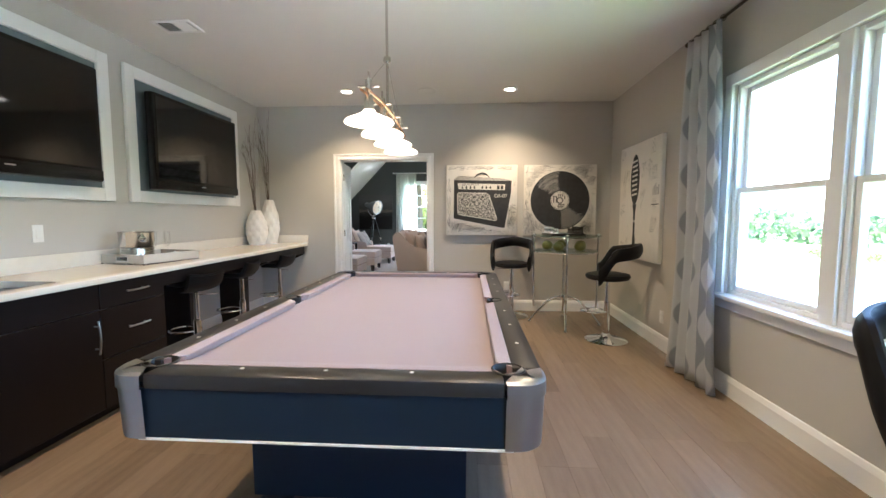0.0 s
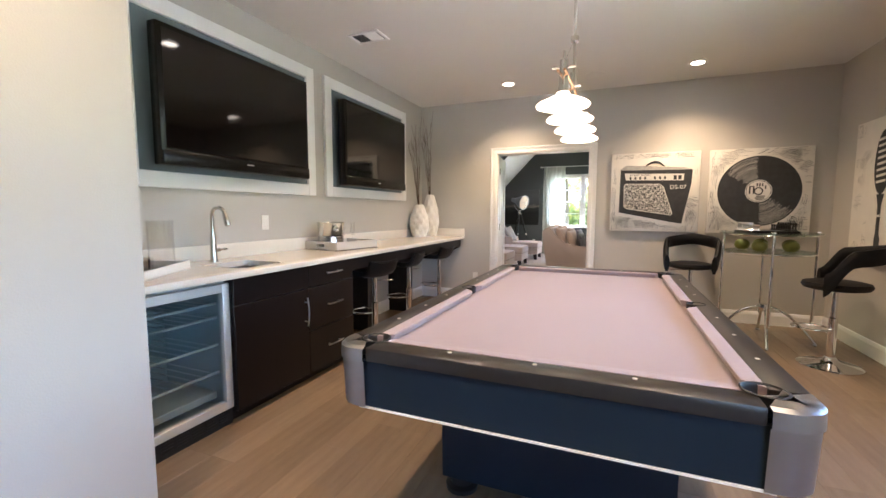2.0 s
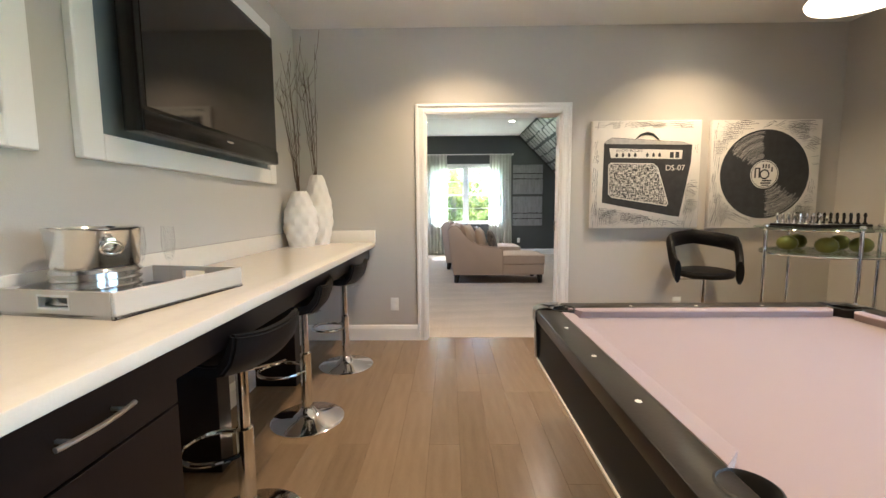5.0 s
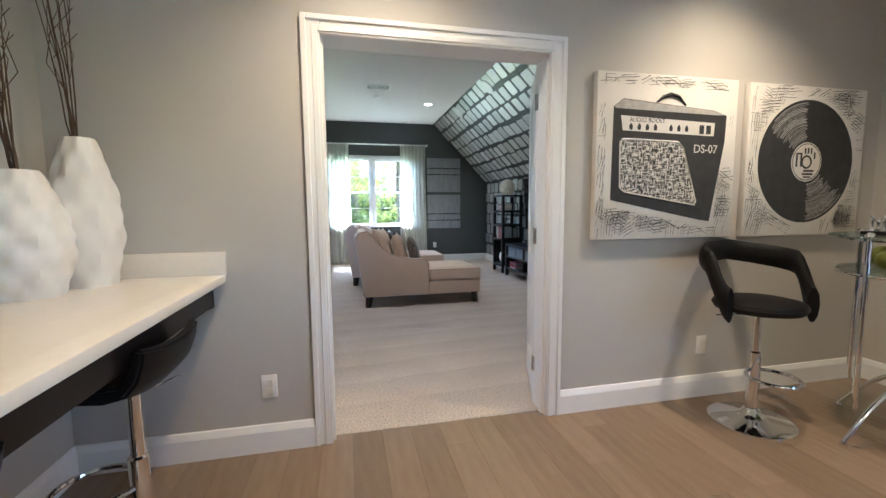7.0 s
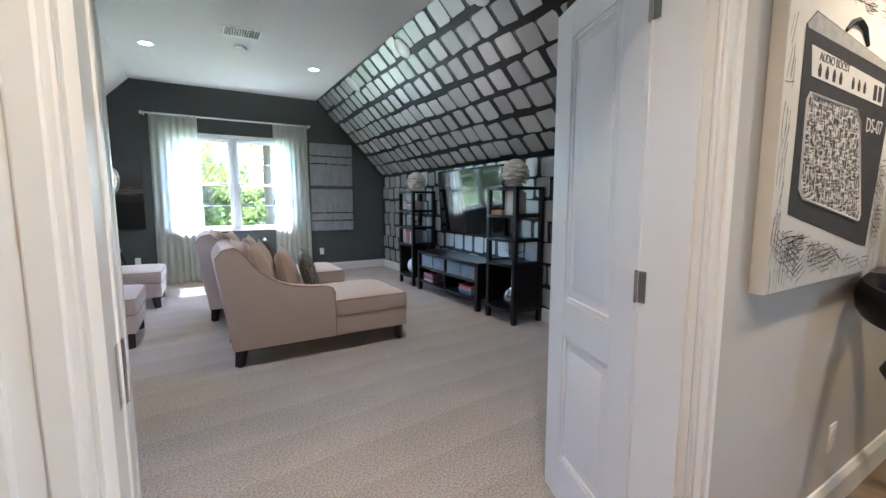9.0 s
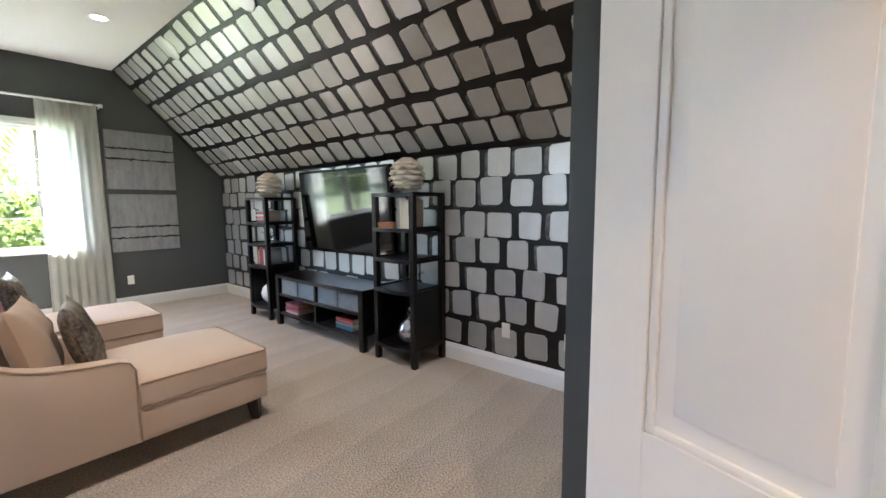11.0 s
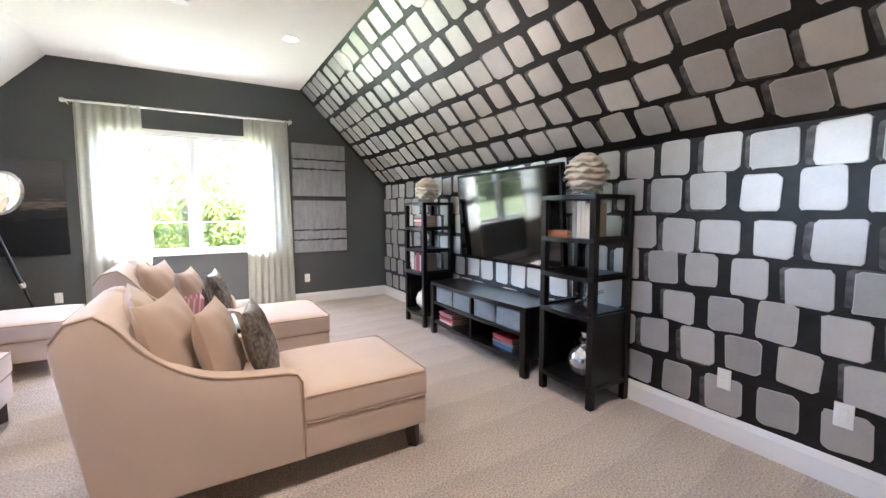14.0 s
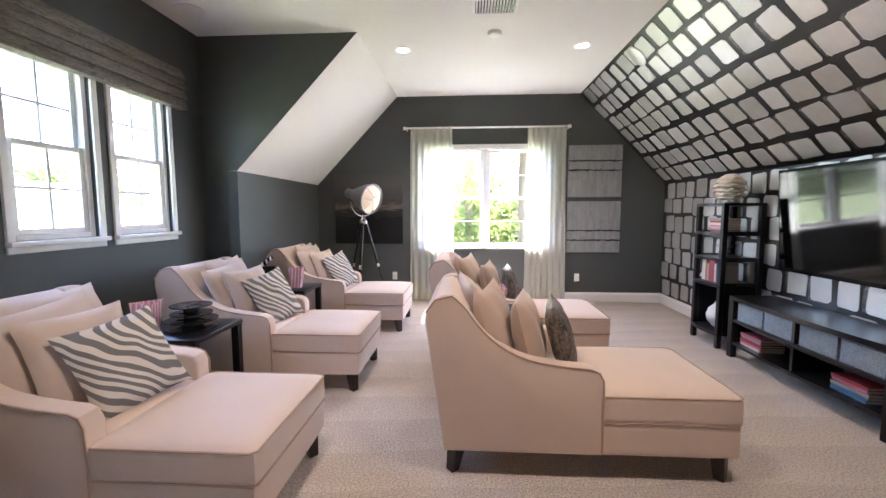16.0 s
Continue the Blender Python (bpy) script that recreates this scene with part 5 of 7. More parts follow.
M["white_ink"] = mat("white_print", (0.66, 0.64, 0.59), 0.85, var=0.08, scale=20)

am = canvas("amplifier_canvas", pose(0.594, BY - 0.041, 1.459), 0.92, 0.91, "white canvas with a black guitar amplifier print")
amp_shape = [(-0.36, 0.27), (-0.30, 0.315), (0.30, 0.275), (0.385, 0.25), (0.38, 0.10), (0.30, -0.36), (0.23, -0.352), (-0.365, -0.235)]


def in_amp(x, z):
    return -0.40 < x < 0.41 and -0.39 < z < 0.39 and not (x > 0.33 and z < -0.05) and z > -0.27 - (x + 0.37) * 0.19


tagged(part("brush_stroke", strokes(0.92, 0.91, 260, 5, in_amp), M["ink"], am), kind="stuff")
part("amplifier", flat(amp_shape, -0.0006), M["ink"], am)
part("amplifier_top", flat([(-0.355, 0.272), (-0.30, 0.312), (0.30, 0.273), (0.375, 0.252), (0.30, 0.250), (-0.345, 0.262)], -0.0013), M["groove"], am)
part("control_panel", flat([(-0.315, 0.225), (0.305, 0.205), (0.30, 0.13), (-0.30, 0.145)], -0.0014), M["white_ink"], am)
for k in range(7):
    x = -0.25 + k * 0.052 + (0.05 if k > 3 else 0)
    part("knob", flat([(x - 0.009, 0.15), (x + 0.009, 0.15), (x + 0.012, 0.168), (x + 0.004, 0.185), (x - 0.004, 0.185), (x - 0.012, 0.168)], -0.0022), M["ink"], am)
for x in (0.215, 0.262):
    part("switch", flat([(x - 0.016, 0.14), (x + 0.016, 0.14), (x + 0.016, 0.19), (x - 0.016, 0.19)], -0.0022), M["ink"], am)
part("speaker_grille", flat([(-0.30, 0.10), (0.06, 0.092), (0.10, 0.06), (0.20, -0.245), (0.19, -0.265), (-0.28, -0.19), (-0.31, -0.165), (-0.315, 0.08)], -0.0014), grille, am)
rim = [(-0.30, 0.10), (0.06, 0.092), (0.10, 0.06), (0.20, -0.245), (0.19, -0.265), (-0.28, -0.19), (-0.31, -0.165), (-0.315, 0.08)]
part("grille_rim", T([(x, -0.002, z) for x, z in rim], 0.004, 4, True), M["white_ink"], am)
part("handle", T([(-0.09, -0.0015, 0.305), (-0.05, -0.0015, 0.335), (0.0, -0.0015, 0.35), (0.05, -0.0015, 0.34), (0.10, -0.0015, 0.295)], 0.010, 5, radii=[0.006, 0.010, 0.012, 0.010, 0.006]), M["ink"], am)
up = pose(0, 0, 0, 90, 0, 0)
lettering("model_lettering", "DS-07", 0.066, M["white_ink"], am, pose(0.165, -0.0015, 0.035) @ up)
lettering("panel_lettering", "AUDIO BOOST", 0.034, M["ink"], am, pose(-0.26, -0.0022, 0.193) @ up)

rc = canvas("record_canvas", pose(1.60, BY - 0.041, 1.455), 0.917, 0.91, "white canvas with a black vinyl record print")
R0 = 0.375


def ring(r0, r1, y, n_=56, a0=0, a1=360):
    bm = bmesh.new()
    full = abs(a1 - a0) >= 360
    pts = [radians(a0 + (a1 - a0) * k / n_) for k in range(n_ + (0 if full else 1))]
    i0 = [bm.verts.new((r0 * math.cos(a), y, r0 * math.sin(a))) for a in pts]
    i1 = [bm.verts.new((r1 * math.cos(a), y, r1 * math.sin(a))) for a in pts]
    m_ = len(pts)
    for k in range(m_ if full else m_ - 1):
        j = (k + 1) % m_
        bm.faces.new((i0[k], i0[j], i1[j], i1[k]))
    bmesh.ops.recalc_face_normals(bm, faces=bm.faces)
    return bm


tagged(part("brush_stroke", strokes(0.917, 0.91, 330, 9, lambda x, z: math.hypot(x, z) < R0 + 0.015), M["ink"], rc), kind="stuff")
part("record", ring(0.12, R0, -0.0012), M["ink"], rc)
for a0, a1 in ((92, 146), (272, 326)):
    for k in range(24):
        rnd = random.Random(k + a0)
        r = 0.135 + k * 0.0095
        part("groove", ring(r, r + rnd.uniform(0.002, 0.0055), -0.0018, 14, a0 + rnd.uniform(0, 7), a1 + rnd.uniform(-9, 4)), M["groove"], rc)
part("centre_label", ring(0.012, 0.12, -0.0012), M["white_ink"], rc)
part("label_ring", ring(0.108, 0.113, -0.0020), M["ink"], rc)
part("label_ring", ring(0.030, 0.042, -0.0020), M["ink"], rc)
bm = bmesh.new()
for x0, x1, z0, z1 in ((-0.085, -0.072, -0.03, 0.055), (-0.05, -0.037, -0.03, 0.055), (-0.085, -0.037, 0.045, 0.055), (-0.02, -0.008, 0.05, 0.085), (0.004, 0.016, 0.05, 0.085), (0.028, 0.04, 0.05, 0.085), (0.055, 0.067, 0.02, 0.06),
                       (-0.02, 0.06, -0.06, -0.048), (-0.03, 0.055, -0.08, -0.068), (-0.02, 0.04, -0.097, -0.088)):
    box(bm, x0, x1, -0.0022, -0.0016, z0, z1)
part("label_print", bm, M["ink"], rc)

mc = canvas("microphone_canvas", pose(RX - 0.041, 5.20, 1.41, 0, 0, -90), 1.03, 1.22, "white canvas with a vintage microphone print")
tagged(part("brush_stroke", strokes(1.03, 1.22, 130, 21, lambda x, z: -0.22 < x < 0.06), M["ink"], mc), kind="stuff")
bm = ring(0.0, 1.0, 0, 40)
for v_ in bm.verts:
    v_.co = Vector((-0.08 + 0.115 * v_.co.x, -0.0012, 0.22 + 0.28 * v_.co.z * (1.0 if v_.co.z > 0 else 0.9)))
bmesh.ops.remove_doubles(bm, verts=bm.verts, dist=0.0001)
part("microphone_head", bm, M["ink"], mc)
for k in range(8):
    z = 0.06 + 0.05 * k
    part("microphone_slot", flat([(-0.155, z), (-0.02, z + 0.012), (-0.02, z + 0.032), (-0.155, z + 0.02)], -0.002), M["white_ink"], mc)
part("microphone_neck", flat([(-0.13, -0.03), (-0.02, -0.03), (-0.05, -0.12), (-0.05, -0.16), (-0.1, -0.16), (-0.1, -0.12)], -0.0014), M["ink"], mc)
part("microphone_stand", flat([(-0.10, -0.16), (-0.05, -0.16), (-0.05, -0.36), (-0.03, -0.40), (-0.04, -0.62), (-0.11, -0.62), (-0.11, -0.40), (-0.10, -0.36)], -0.0014), M["ink"], mc)
part("stand_collar", flat([(-0.10, -0.22), (-0.05, -0.22), (-0.05, -0.20), (-0.10, -0.20)], -0.002), M["white_ink"], mc)
for k in range(5):
    part("side_marks", B(0.36 + 0.03 * k, 0.368 + 0.03 * k, -0.002, -0.0014, 0.05, 0.12 + 0.02 * (k % 3)), M["ink"], mc)
part("side_marks", B(0.33, 0.50, -0.002, -0.0014, -0.045, -0.038), M["ink"], mc)

# ceiling fittings
def air_vent(x, y, z, w, h):
    ob = empty("air_vent", pose(x, y, z), "white slatted ceiling air vent", "air vent", "ceiling vents")
    bm = bmesh.new()
    f = 0.025
    for a in ((-w / 2, w / 2, -h / 2, -h / 2 + f), (-w / 2, w / 2, h / 2 - f, h / 2), (-w / 2, -w / 2 + f, -h / 2 + f, h / 2 - f), (w / 2 - f, w / 2, -h / 2 + f, h / 2 - f)):
        box(bm, *a, -0.012, 0.0, 0.003, 1)
    part("frame", bm, M["white"], ob)
    part("backing", B(-w / 2 + f, w / 2 - f, -h / 2 + f, h / 2 - f, -0.003, -0.001), M["tvblack"], ob)
    k = 0
    xx = -w / 2 + f + 0.012
    while xx < w / 2 - f - 0.006:
        sl = part("slat", B(-0.008, 0.008, -h / 2 + f, h / 2 - f, -0.001, 0.001), M["white"], ob)
        sl.matrix_basis = pose(xx, 0, -0.007, 0, 40 if xx < 0 else -40, 0)
        xx += 0.024


air_vent(-1.80, 3.84, C1, 0.30, 0.20)
air_vent(-0.695, 10.54, C2, 0.37, 0.27)
air_vent(-0.712, 8.64, C2, 0.37, 0.27)


def speaker(x, y, z, r=0.115):
    ob = empty("ceiling_speaker", pose(x, y, z), "round flush ceiling speaker grille", "speaker", "ceiling speakers")
    part("rim", L([(r - 0.012, -0.001), (r, -0.001), (r, -0.006), (r - 0.006, -0.009), (r - 0.012, -0.007)], n=36), M["ceiling"], ob)
    part("grille", L([(0.0, -0.006), (r - 0.012, -0.006), (r - 0.012, -0.002), (0.0, -0.002)], n=36), M["speaker_mesh"], ob)


M["speaker_mesh"] = mat("speaker_mesh", (0.36, 0.35, 0.33), 0.7, var=0.1, scale=10, fine=0.5, bscale=400)
speaker(-0.06, 5.59, C1)
speaker(-3.21, 10.447, C2)
sm = empty("smoke_detector", pose(-0.668, 11.04, C2), "white round smoke detector", "smoke detector")
part("housing", L([(0.0, 0.0), (0.065, 0.0), (0.065, -0.012), (0.055, -0.03), (0.03, -0.036), (0.0, -0.036)], n=28), M["plastic"], sm)

# ================= media room =================
GROW = Matrix.Translation((1.897, 6.17, 0)) @ Matrix.Scale(1.032, 4) @ Matrix.Translation((-1.89, -6.17, 0))


def beside(x, y):
    """Pose for a copy of a thing that already has its size."""
    return Matrix.Translation(GROW @ Vector((x, y, 0)))


def inner(*a):
    """Pose of a thing in the media room, whose furniture is drawn at 1 to 1.032."""
    return GROW @ pose(*a)


def smooth_outline(pts, n=6):
    """Catmull-Rom through the points of an open line."""
    out = []
    P_ = [Vector((*p, 0)) for p in pts]
    for i in range(len(P_) - 1):
        p0, p1, p2, p3 = P_[max(i - 1, 0)], P_[i], P_[i + 1], P_[min(i + 2, len(P_) - 1)]
        for k in range(n):
            t_ = k / n
            q = 0.5 * ((2 * p1) + (p2 - p0) * t_ + (2 * p0 - 5 * p1 + 4 * p2 - p3) * t_ ** 2 + (3 * p1 - p0 - 3 * p2 + p3) * t_ ** 3)
            out.append((q.x, q.y))
    out.append(pts[-1])
    return out


def soft_box(x0, x1, y0, y1, z0, z1, crown=0.02, r=0.03, n=14):
    """An upholstered cushion: rounded edges and a crowned top."""
    bm = bmesh.new()
    box(bm, x0, x1, y0, y1, z0, z1)
    bmesh.ops.subdivide_edges(bm, edges=bm.edges, cuts=n, use_grid_fill=True)
    cx, cy, cz = (x0 + x1) / 2, (y0 + y1) / 2, (z0 + z1) / 2
    hx, hy, hz = (x1 - x0) / 2, (y1 - y0) / 2, (z1 - z0) / 2
    for v in bm.verts:
        d = v.co - Vector((cx, cy, cz))
        core = Vector((max(-hx + r, min(hx - r, d.x)), max(-hy + r, min(hy - r, d.y)), max(-hz + r, min(hz - r, d.z))))
        o = d - core
        if o.length > 1e-6:
            d = core + o.normalized() * min(o.length, r)
        u, w = d.x / hx, d.y / hy
        if d.z > 0:
            d.z += crown * (1 - u ** 4) * (1 - w ** 4)
        v.co = Vector((cx, cy, cz)) + d
    return bm


HWD, AT = 0.37, 0.10


def chaise():
    ob = empty("chaise_lounge")
    # swooped side panels
    line = smooth_outline([(0.11, 0.895), (0.17, 0.84), (0.25, 0.735), (0.35, 0.65), (0.47, 0.594), (0.62, 0.566), (0.76, 0.553)], 5)
    front = [(0.80, 0.537), (0.82, 0.50), (0.825, 0.13)]
    outline = [(0.07, 0.13), (-0.02, 0.76), (-0.015, 0.815), (0.03, 0.878), (0.07, 0.895)] + line + front
    for s in (-1, 1):
        y0, y1 = sorted((s * HWD, s * (HWD - AT)))
        bm = P(outline, "y", y0, y1)
        bmesh.ops.bevel(bm, geom=[e for e in bm.edges if abs(e.verts[0].co.y - e.verts[1].co.y) < 1e-5], offset=0.014, segments=3, profile=0.5, affect='EDGES')
        part("arm_panel", bm, M["cream"], ob)
        part("arm_welt", T([(x, s * (HWD - 0.002), z - 0.003) for x, z in [(-0.015, 0.815), (0.03, 0.876)] + line[::2] + front[:2] + [(0.823, 0.32), (0.823, 0.14)]], 0.0045, 6), M["welt"], ob)
    bm = P([(0.07, 0.13), (-0.02, 0.76), (-0.015, 0.815), (0.03, 0.878), (0.08, 0.89), (0.14, 0.865), (0.19, 0.80), (0.27, 0.44), (0.27, 0.13)], "y", -HWD + AT, HWD - AT)
    part("backrest", bm, M["cream"], ob)
    part("base", soft_box(0.26, 1.455, -HWD + 0.004, HWD - 0.004, 0.13, 0.29, 0.0, 0.015, 8), M["cream"], ob)
    bm = soft_box(0.20, 0.835, -HWD + AT - 0.005, HWD - AT + 0.005, 0.28, 0.424, 0.018, 0.03, 12)
    part("inner_cushion", bm, M["cream"], ob)
    part("seat_cushion", soft_box(0.815, 1.465, -HWD, HWD, 0.286, 0.428, 0.020, 0.028, 14), M["cream"], ob)
    for z in (0.420, 0.294):
        loop = [(0.835, -HWD + 0.004, z), (1.44, -HWD + 0.004, z), (1.462, -HWD + 0.025, z), (1.462, HWD - 0.025, z), (1.44, HWD - 0.004, z), (0.835, HWD - 0.004, z)]
        part("cushion_welt", T(loop, 0.0048, 6), M["welt"], ob)
    for x in (0.13, 1.39):
        for s in (-1, 1):
            bm = bmesh.new()
            y = s * (HWD - 0.06)
            tube(bm, [(x, y, 0.131), (x + (0.012 if x > 1 else -0.02), y, 0.0)], 0.03, 4, radii=[0.045, 0.032])
            part("leg", bm, M["foot"], ob)
    return ob


ch = chaise()
tagged(ch, "cream upholstered chaise lounge with swooped arms", "chaise lounge", "chaise lounges")
ch.matrix_world = inner(-1.01, 9.251, 0)
copy_thing(ch, beside(-1.132, 10.686))
LEFT_ROW = ((-3.049, 8.709), (-3.049, 10.133), (-2.968, 11.62))
for x, y in LEFT_ROW:
    copy_thing(ch, beside(x, y))

M["zebra"] = mat("zebra_print_cloth", (0.6, 0.58, 0.54), 0.9, bump=0.0008, bscale=300)
t = M["zebra"].node_tree
n, ln = t.nodes, t.links
wv = n.new("ShaderNodeTexWave")
wv.bands_direction = 'DIAGONAL'
wv.inputs["Scale"].default_value, wv.inputs["Distortion"].default_value = 10.0, 6.0
wv.inputs["Detail"].default_value, wv.inputs["Detail Scale"].default_value = 0.5, 0.7
tc = n.new("ShaderNodeTexCoord")
ln.new(tc.outputs["Object"], wv.inputs["Vector"])
rp = n.new("ShaderNodeValToRGB")
rp.color_ramp.elements[0].position, rp.color_ramp.elements[1].position = 0.46, 0.54
rp.color_ramp.elements[0].color, rp.color_ramp.elements[1].color = (0.16, 0.155, 0.155, 1), (0.62, 0.58, 0.515, 1)
ln.new(wv.outputs["Fac"], rp.inputs[0])
ln.new(rp.outputs[0], n["Principled BSDF"].inputs["Base Color"])
M["pale_pillow"] = mat("pale_pillow_cloth", (0.56, 0.45, 0.37), 0.9, var=0.08, scale=8, bump=0.0010, bscale=300, sheen=0.4)
M["sequin"] = mat("dark_sequin_cloth", (0.20, 0.175, 0.15), 0.4, 0.3, var=0.6, scale=22, bump=0.010, bscale=48, fine=1.3)


def pillow(w, material, label, m, name="throw_pillow", t_=0.075):
    bm = bmesh.new()
    n_ = 18
    for side in (-1, 1):
        g = []
        for j in range(n_ + 1):
            row = []
            for i in range(n_ + 1):
                u, v = -1 + 2 * i / n_, -1 + 2 * j / n_
                edge = (1 - abs(u) ** 2.6) * (1 - abs(v) ** 2.6)
                pull_ = 1 - 0.09 * (1 - u * u) * abs(v) ** 3 - 0.0
                pull2 = 1 - 0.09 * (1 - v * v) * abs(u) ** 3
                crease = 0.006 * math.sin(9 * u + 4 * v) * edge
                row.append(bm.verts.new((side * (t_ * edge ** 0.55 + crease), u * w / 2 * pull2, v * w / 2 * pull_)))
            g.append(row)
        for j in range(n_):
            for i in range(n_):
                q = (g[j][i], g[j][i + 1], g[j + 1][i + 1], g[j + 1][i])
                bm.faces.new(q if side > 0 else tuple(reversed(q)))
    bmesh.ops.remove_doubles(bm, verts=bm.verts, dist=0.0005)
    ob = part(name, bm, material)
    ob.matrix_world = m
    return tagged(ob, label, "pillow", "throw pillows")


for ox, oy in ((-1.01, 9.251), (-1.132, 10.686)):
    pillow(0.52, M["pillow"], "large beige throw pillow on the chaise", inner(ox + 0.25, oy + 0.08, 0.675, 0, -20, 8))
    pillow(0.50, M["pillow"], "large beige throw pillow on the chaise", inner(ox + 0.34, oy - 0.10, 0.665, 0, -16, -14))
    pillow(0.43, M["pillow"], "beige throw pillow on the chaise", inner(ox + 0.51, oy - 0.08, 0.635, 0, -14, -12))
    pillow(0.41, M["sequin"], "dark sequinned throw pillow on the chaise", inner(ox + 0.69, oy - 0.04, 0.615, 0, -16, -10), t_=0.06)
for ox, y in LEFT_ROW:
    pillow(0.54, M["pale_pillow"], "large cream throw pillow on the chaise", inner(ox + 0.31, y + 0.10, 0.665, 0, -24, 4))
    pillow(0.50, M["pale_pillow"], "large cream throw pillow on the chaise", inner(ox + 0.40, y - 0.05, 0.655, 6, -22, -6))
    pillow(0.46, M["pale_pillow"], "cream throw pillow on the chaise", inner(ox + 0.52, y - 0.03, 0.635, 0, -22, -10))
    pillow(0.43, M["zebra"], "zebra print throw pillow on the chaise", inner(ox + 0.68, y + 0.0, 0.615, 8, -28, -18), t_=0.06)


def side_table(x, y, wx=0.5, wy=0.5, h=0.56):
    ob = empty("side_table", inner(x, y, 0), "small black wooden side table between chaises", "side table", "side tables")
    part("tabletop", B(-wx / 2, wx / 2, -wy / 2, wy / 2, h - 0.03, h, 0.004, 2), M["black_wood"], ob)
    part("shelf", B(-wx / 2 + 0.03, wx / 2 - 0.03, -wy / 2 + 0.03, wy / 2 - 0.03, 0.16, 0.18, 0.003, 1), M["black_wood"], ob)
    for sx in (-1, 1):
        for sy in (-1, 1):
            a, b = sx * (wx / 2 - 0.03), sy * (wy / 2 - 0.03)
            part("leg", B(a - 0.025, a + 0.025, b - 0.025, b + 0.025, 0, h - 0.03, 0.003, 1), M["black_wood"], ob)


side_table(-2.62, 9.42)
side_table(-2.58, 10.87, 0.5, 0.46)
side_table(-0.62, 9.97, 0.5, 0.48)

M["stripe"] = mat("pink_stripe_card", (0.62, 0.34, 0.38), 0.6)
t = M["stripe"].node_tree
n, ln = t.nodes, t.links
tc = n.new("ShaderNodeTexCoord")
sp_ = n.new("ShaderNodeSeparateXYZ")
ln.new(tc.outputs["Object"], sp_.inputs[0])
ad = n.new("ShaderNodeMath")
ad.operation = 'ADD'
ln.new(sp_.outputs[0], ad.inputs[0])
ln.new(sp_.outputs[1], ad.inputs[1])
sn = n.new("ShaderNodeMath")
sn.operation = 'SINE'
ml = n.new("ShaderNodeMath")
ml.operation = 'MULTIPLY'
ml.inputs[1].default_value = 210
ln.new(ad.outputs[0], ml.inputs[0])
ln.new(ml.outputs[0], sn.inputs[0])
rp = n.new("ShaderNodeValToRGB")
rp.color_ramp.elements[0].position, rp.color_ramp.elements[1].position = 0.45, 0.55
rp.color_ramp.elements[0].color, rp.color_ramp.elements[1].color = (0.60, 0.25, 0.30, 1), (0.72, 0.62, 0.60, 1)
ln.new(sn.outputs[0], rp.inputs[0])
ln.new(rp.outputs[0], n["Principled BSDF"].inputs["Base Color"])


def popcorn_box(x, y, z, ry=10):
    ob = empty("popcorn_box", inner(x, y, z, 0, 0, ry), "pink and white striped popcorn box", "popcorn box", "popcorn boxes")
    bm = bmesh.new()
    rings = []
    for zz, w in ((0, 0.042), (0.19, 0.062), (0.19, 0.058), (0.01, 0.039)):
        rings.append([bm.verts.new((a * w, b * w, zz + (0.008 * (a * b) if zz > 0.1 else 0))) for a, b in ((-1, -1), (0, -1), (1, -1), (1, 0), (1, 1), (0, 1), (-1, 1), (-1, 0))])
    for a, b in zip(rings, rings[1:]):
        for k in range(8):
            bm.faces.new((a[k], a[(k + 1) % 8], b[(k + 1) % 8], b[k]))
    bm.faces.new(rings[-1])
    bm.faces.new(list(reversed(rings[0])))
    bmesh.ops.recalc_face_normals(bm, faces=bm.faces)
    part("carton", bm, M["stripe"], ob, smooth=False)


popcorn_box(-2.75, 9.30, 0.5605)
popcorn_box(-2.48, 10.83, 0.5605)
popcorn_box(-0.62, 9.93, 0.5605)
for x, y, z in ((-2.57, 9.44, 0.5605),):
    ob = empty("film_reel", inner(x, y, z), "stack of black film reels on the side table", "film reel")
    for k, (rr, z0) in enumerate(((0.15, 0.0), (0.15, 0.05), (0.12, 0.09), (0.12, 0.14))):
        bm = bmesh.new()
        lathe(bm, [(rr * 0.5, z0), (rr, z0), (rr, z0 + 0.006), (rr * 0.5, z0 + 0.006)], n=36)
        for q in range(5):
            a = 2 * math.pi * q / 5
            tube(bm, [(0.02 * math.cos(a), 0.02 * math.sin(a), z0 + 0.003), (rr * 0.55 * math.cos(a), rr * 0.55 * math.sin(a), z0 + 0.003)], 0.008, 6)
        part("flange", bm, M["tvblack"], ob)
    part("core", L([(0.0, 0.0), (0.06, 0.0), (0.06, 0.055), (0.045, 0.06), (0.045, 0.145), (0.02, 0.15), (0.0, 0.15)], n=24), M["tvblack"], ob)
cl = empty("clapperboard", inner(-2.77, 10.81, 0.561, -12, 0, 60), "black and white clapperboard standing on a table", "clapperboard")
part("slate", B(-0.13, 0.13, 0, 0.012, 0, 0.2, 0.002, 1), M["tvblack"], cl)
stick = part("stick", B(-0.14, 0.14, -0.002, 0.014, 0.0, 0.035, 0.002, 1), M["tvblack"], cl)
stick.matrix_basis = pose(0, 0, 0.21, 0, -28, 0)
for k in range(5):
    pz = part("stripe", P([(-0.125 + k * 0.053, 0.001), (-0.10 + k * 0.053, 0.001), (-0.085 + k * 0.053, 0.034), (-0.11 + k * 0.053, 0.034)], "y", -0.004, -0.0021), M["plastic"], stick)


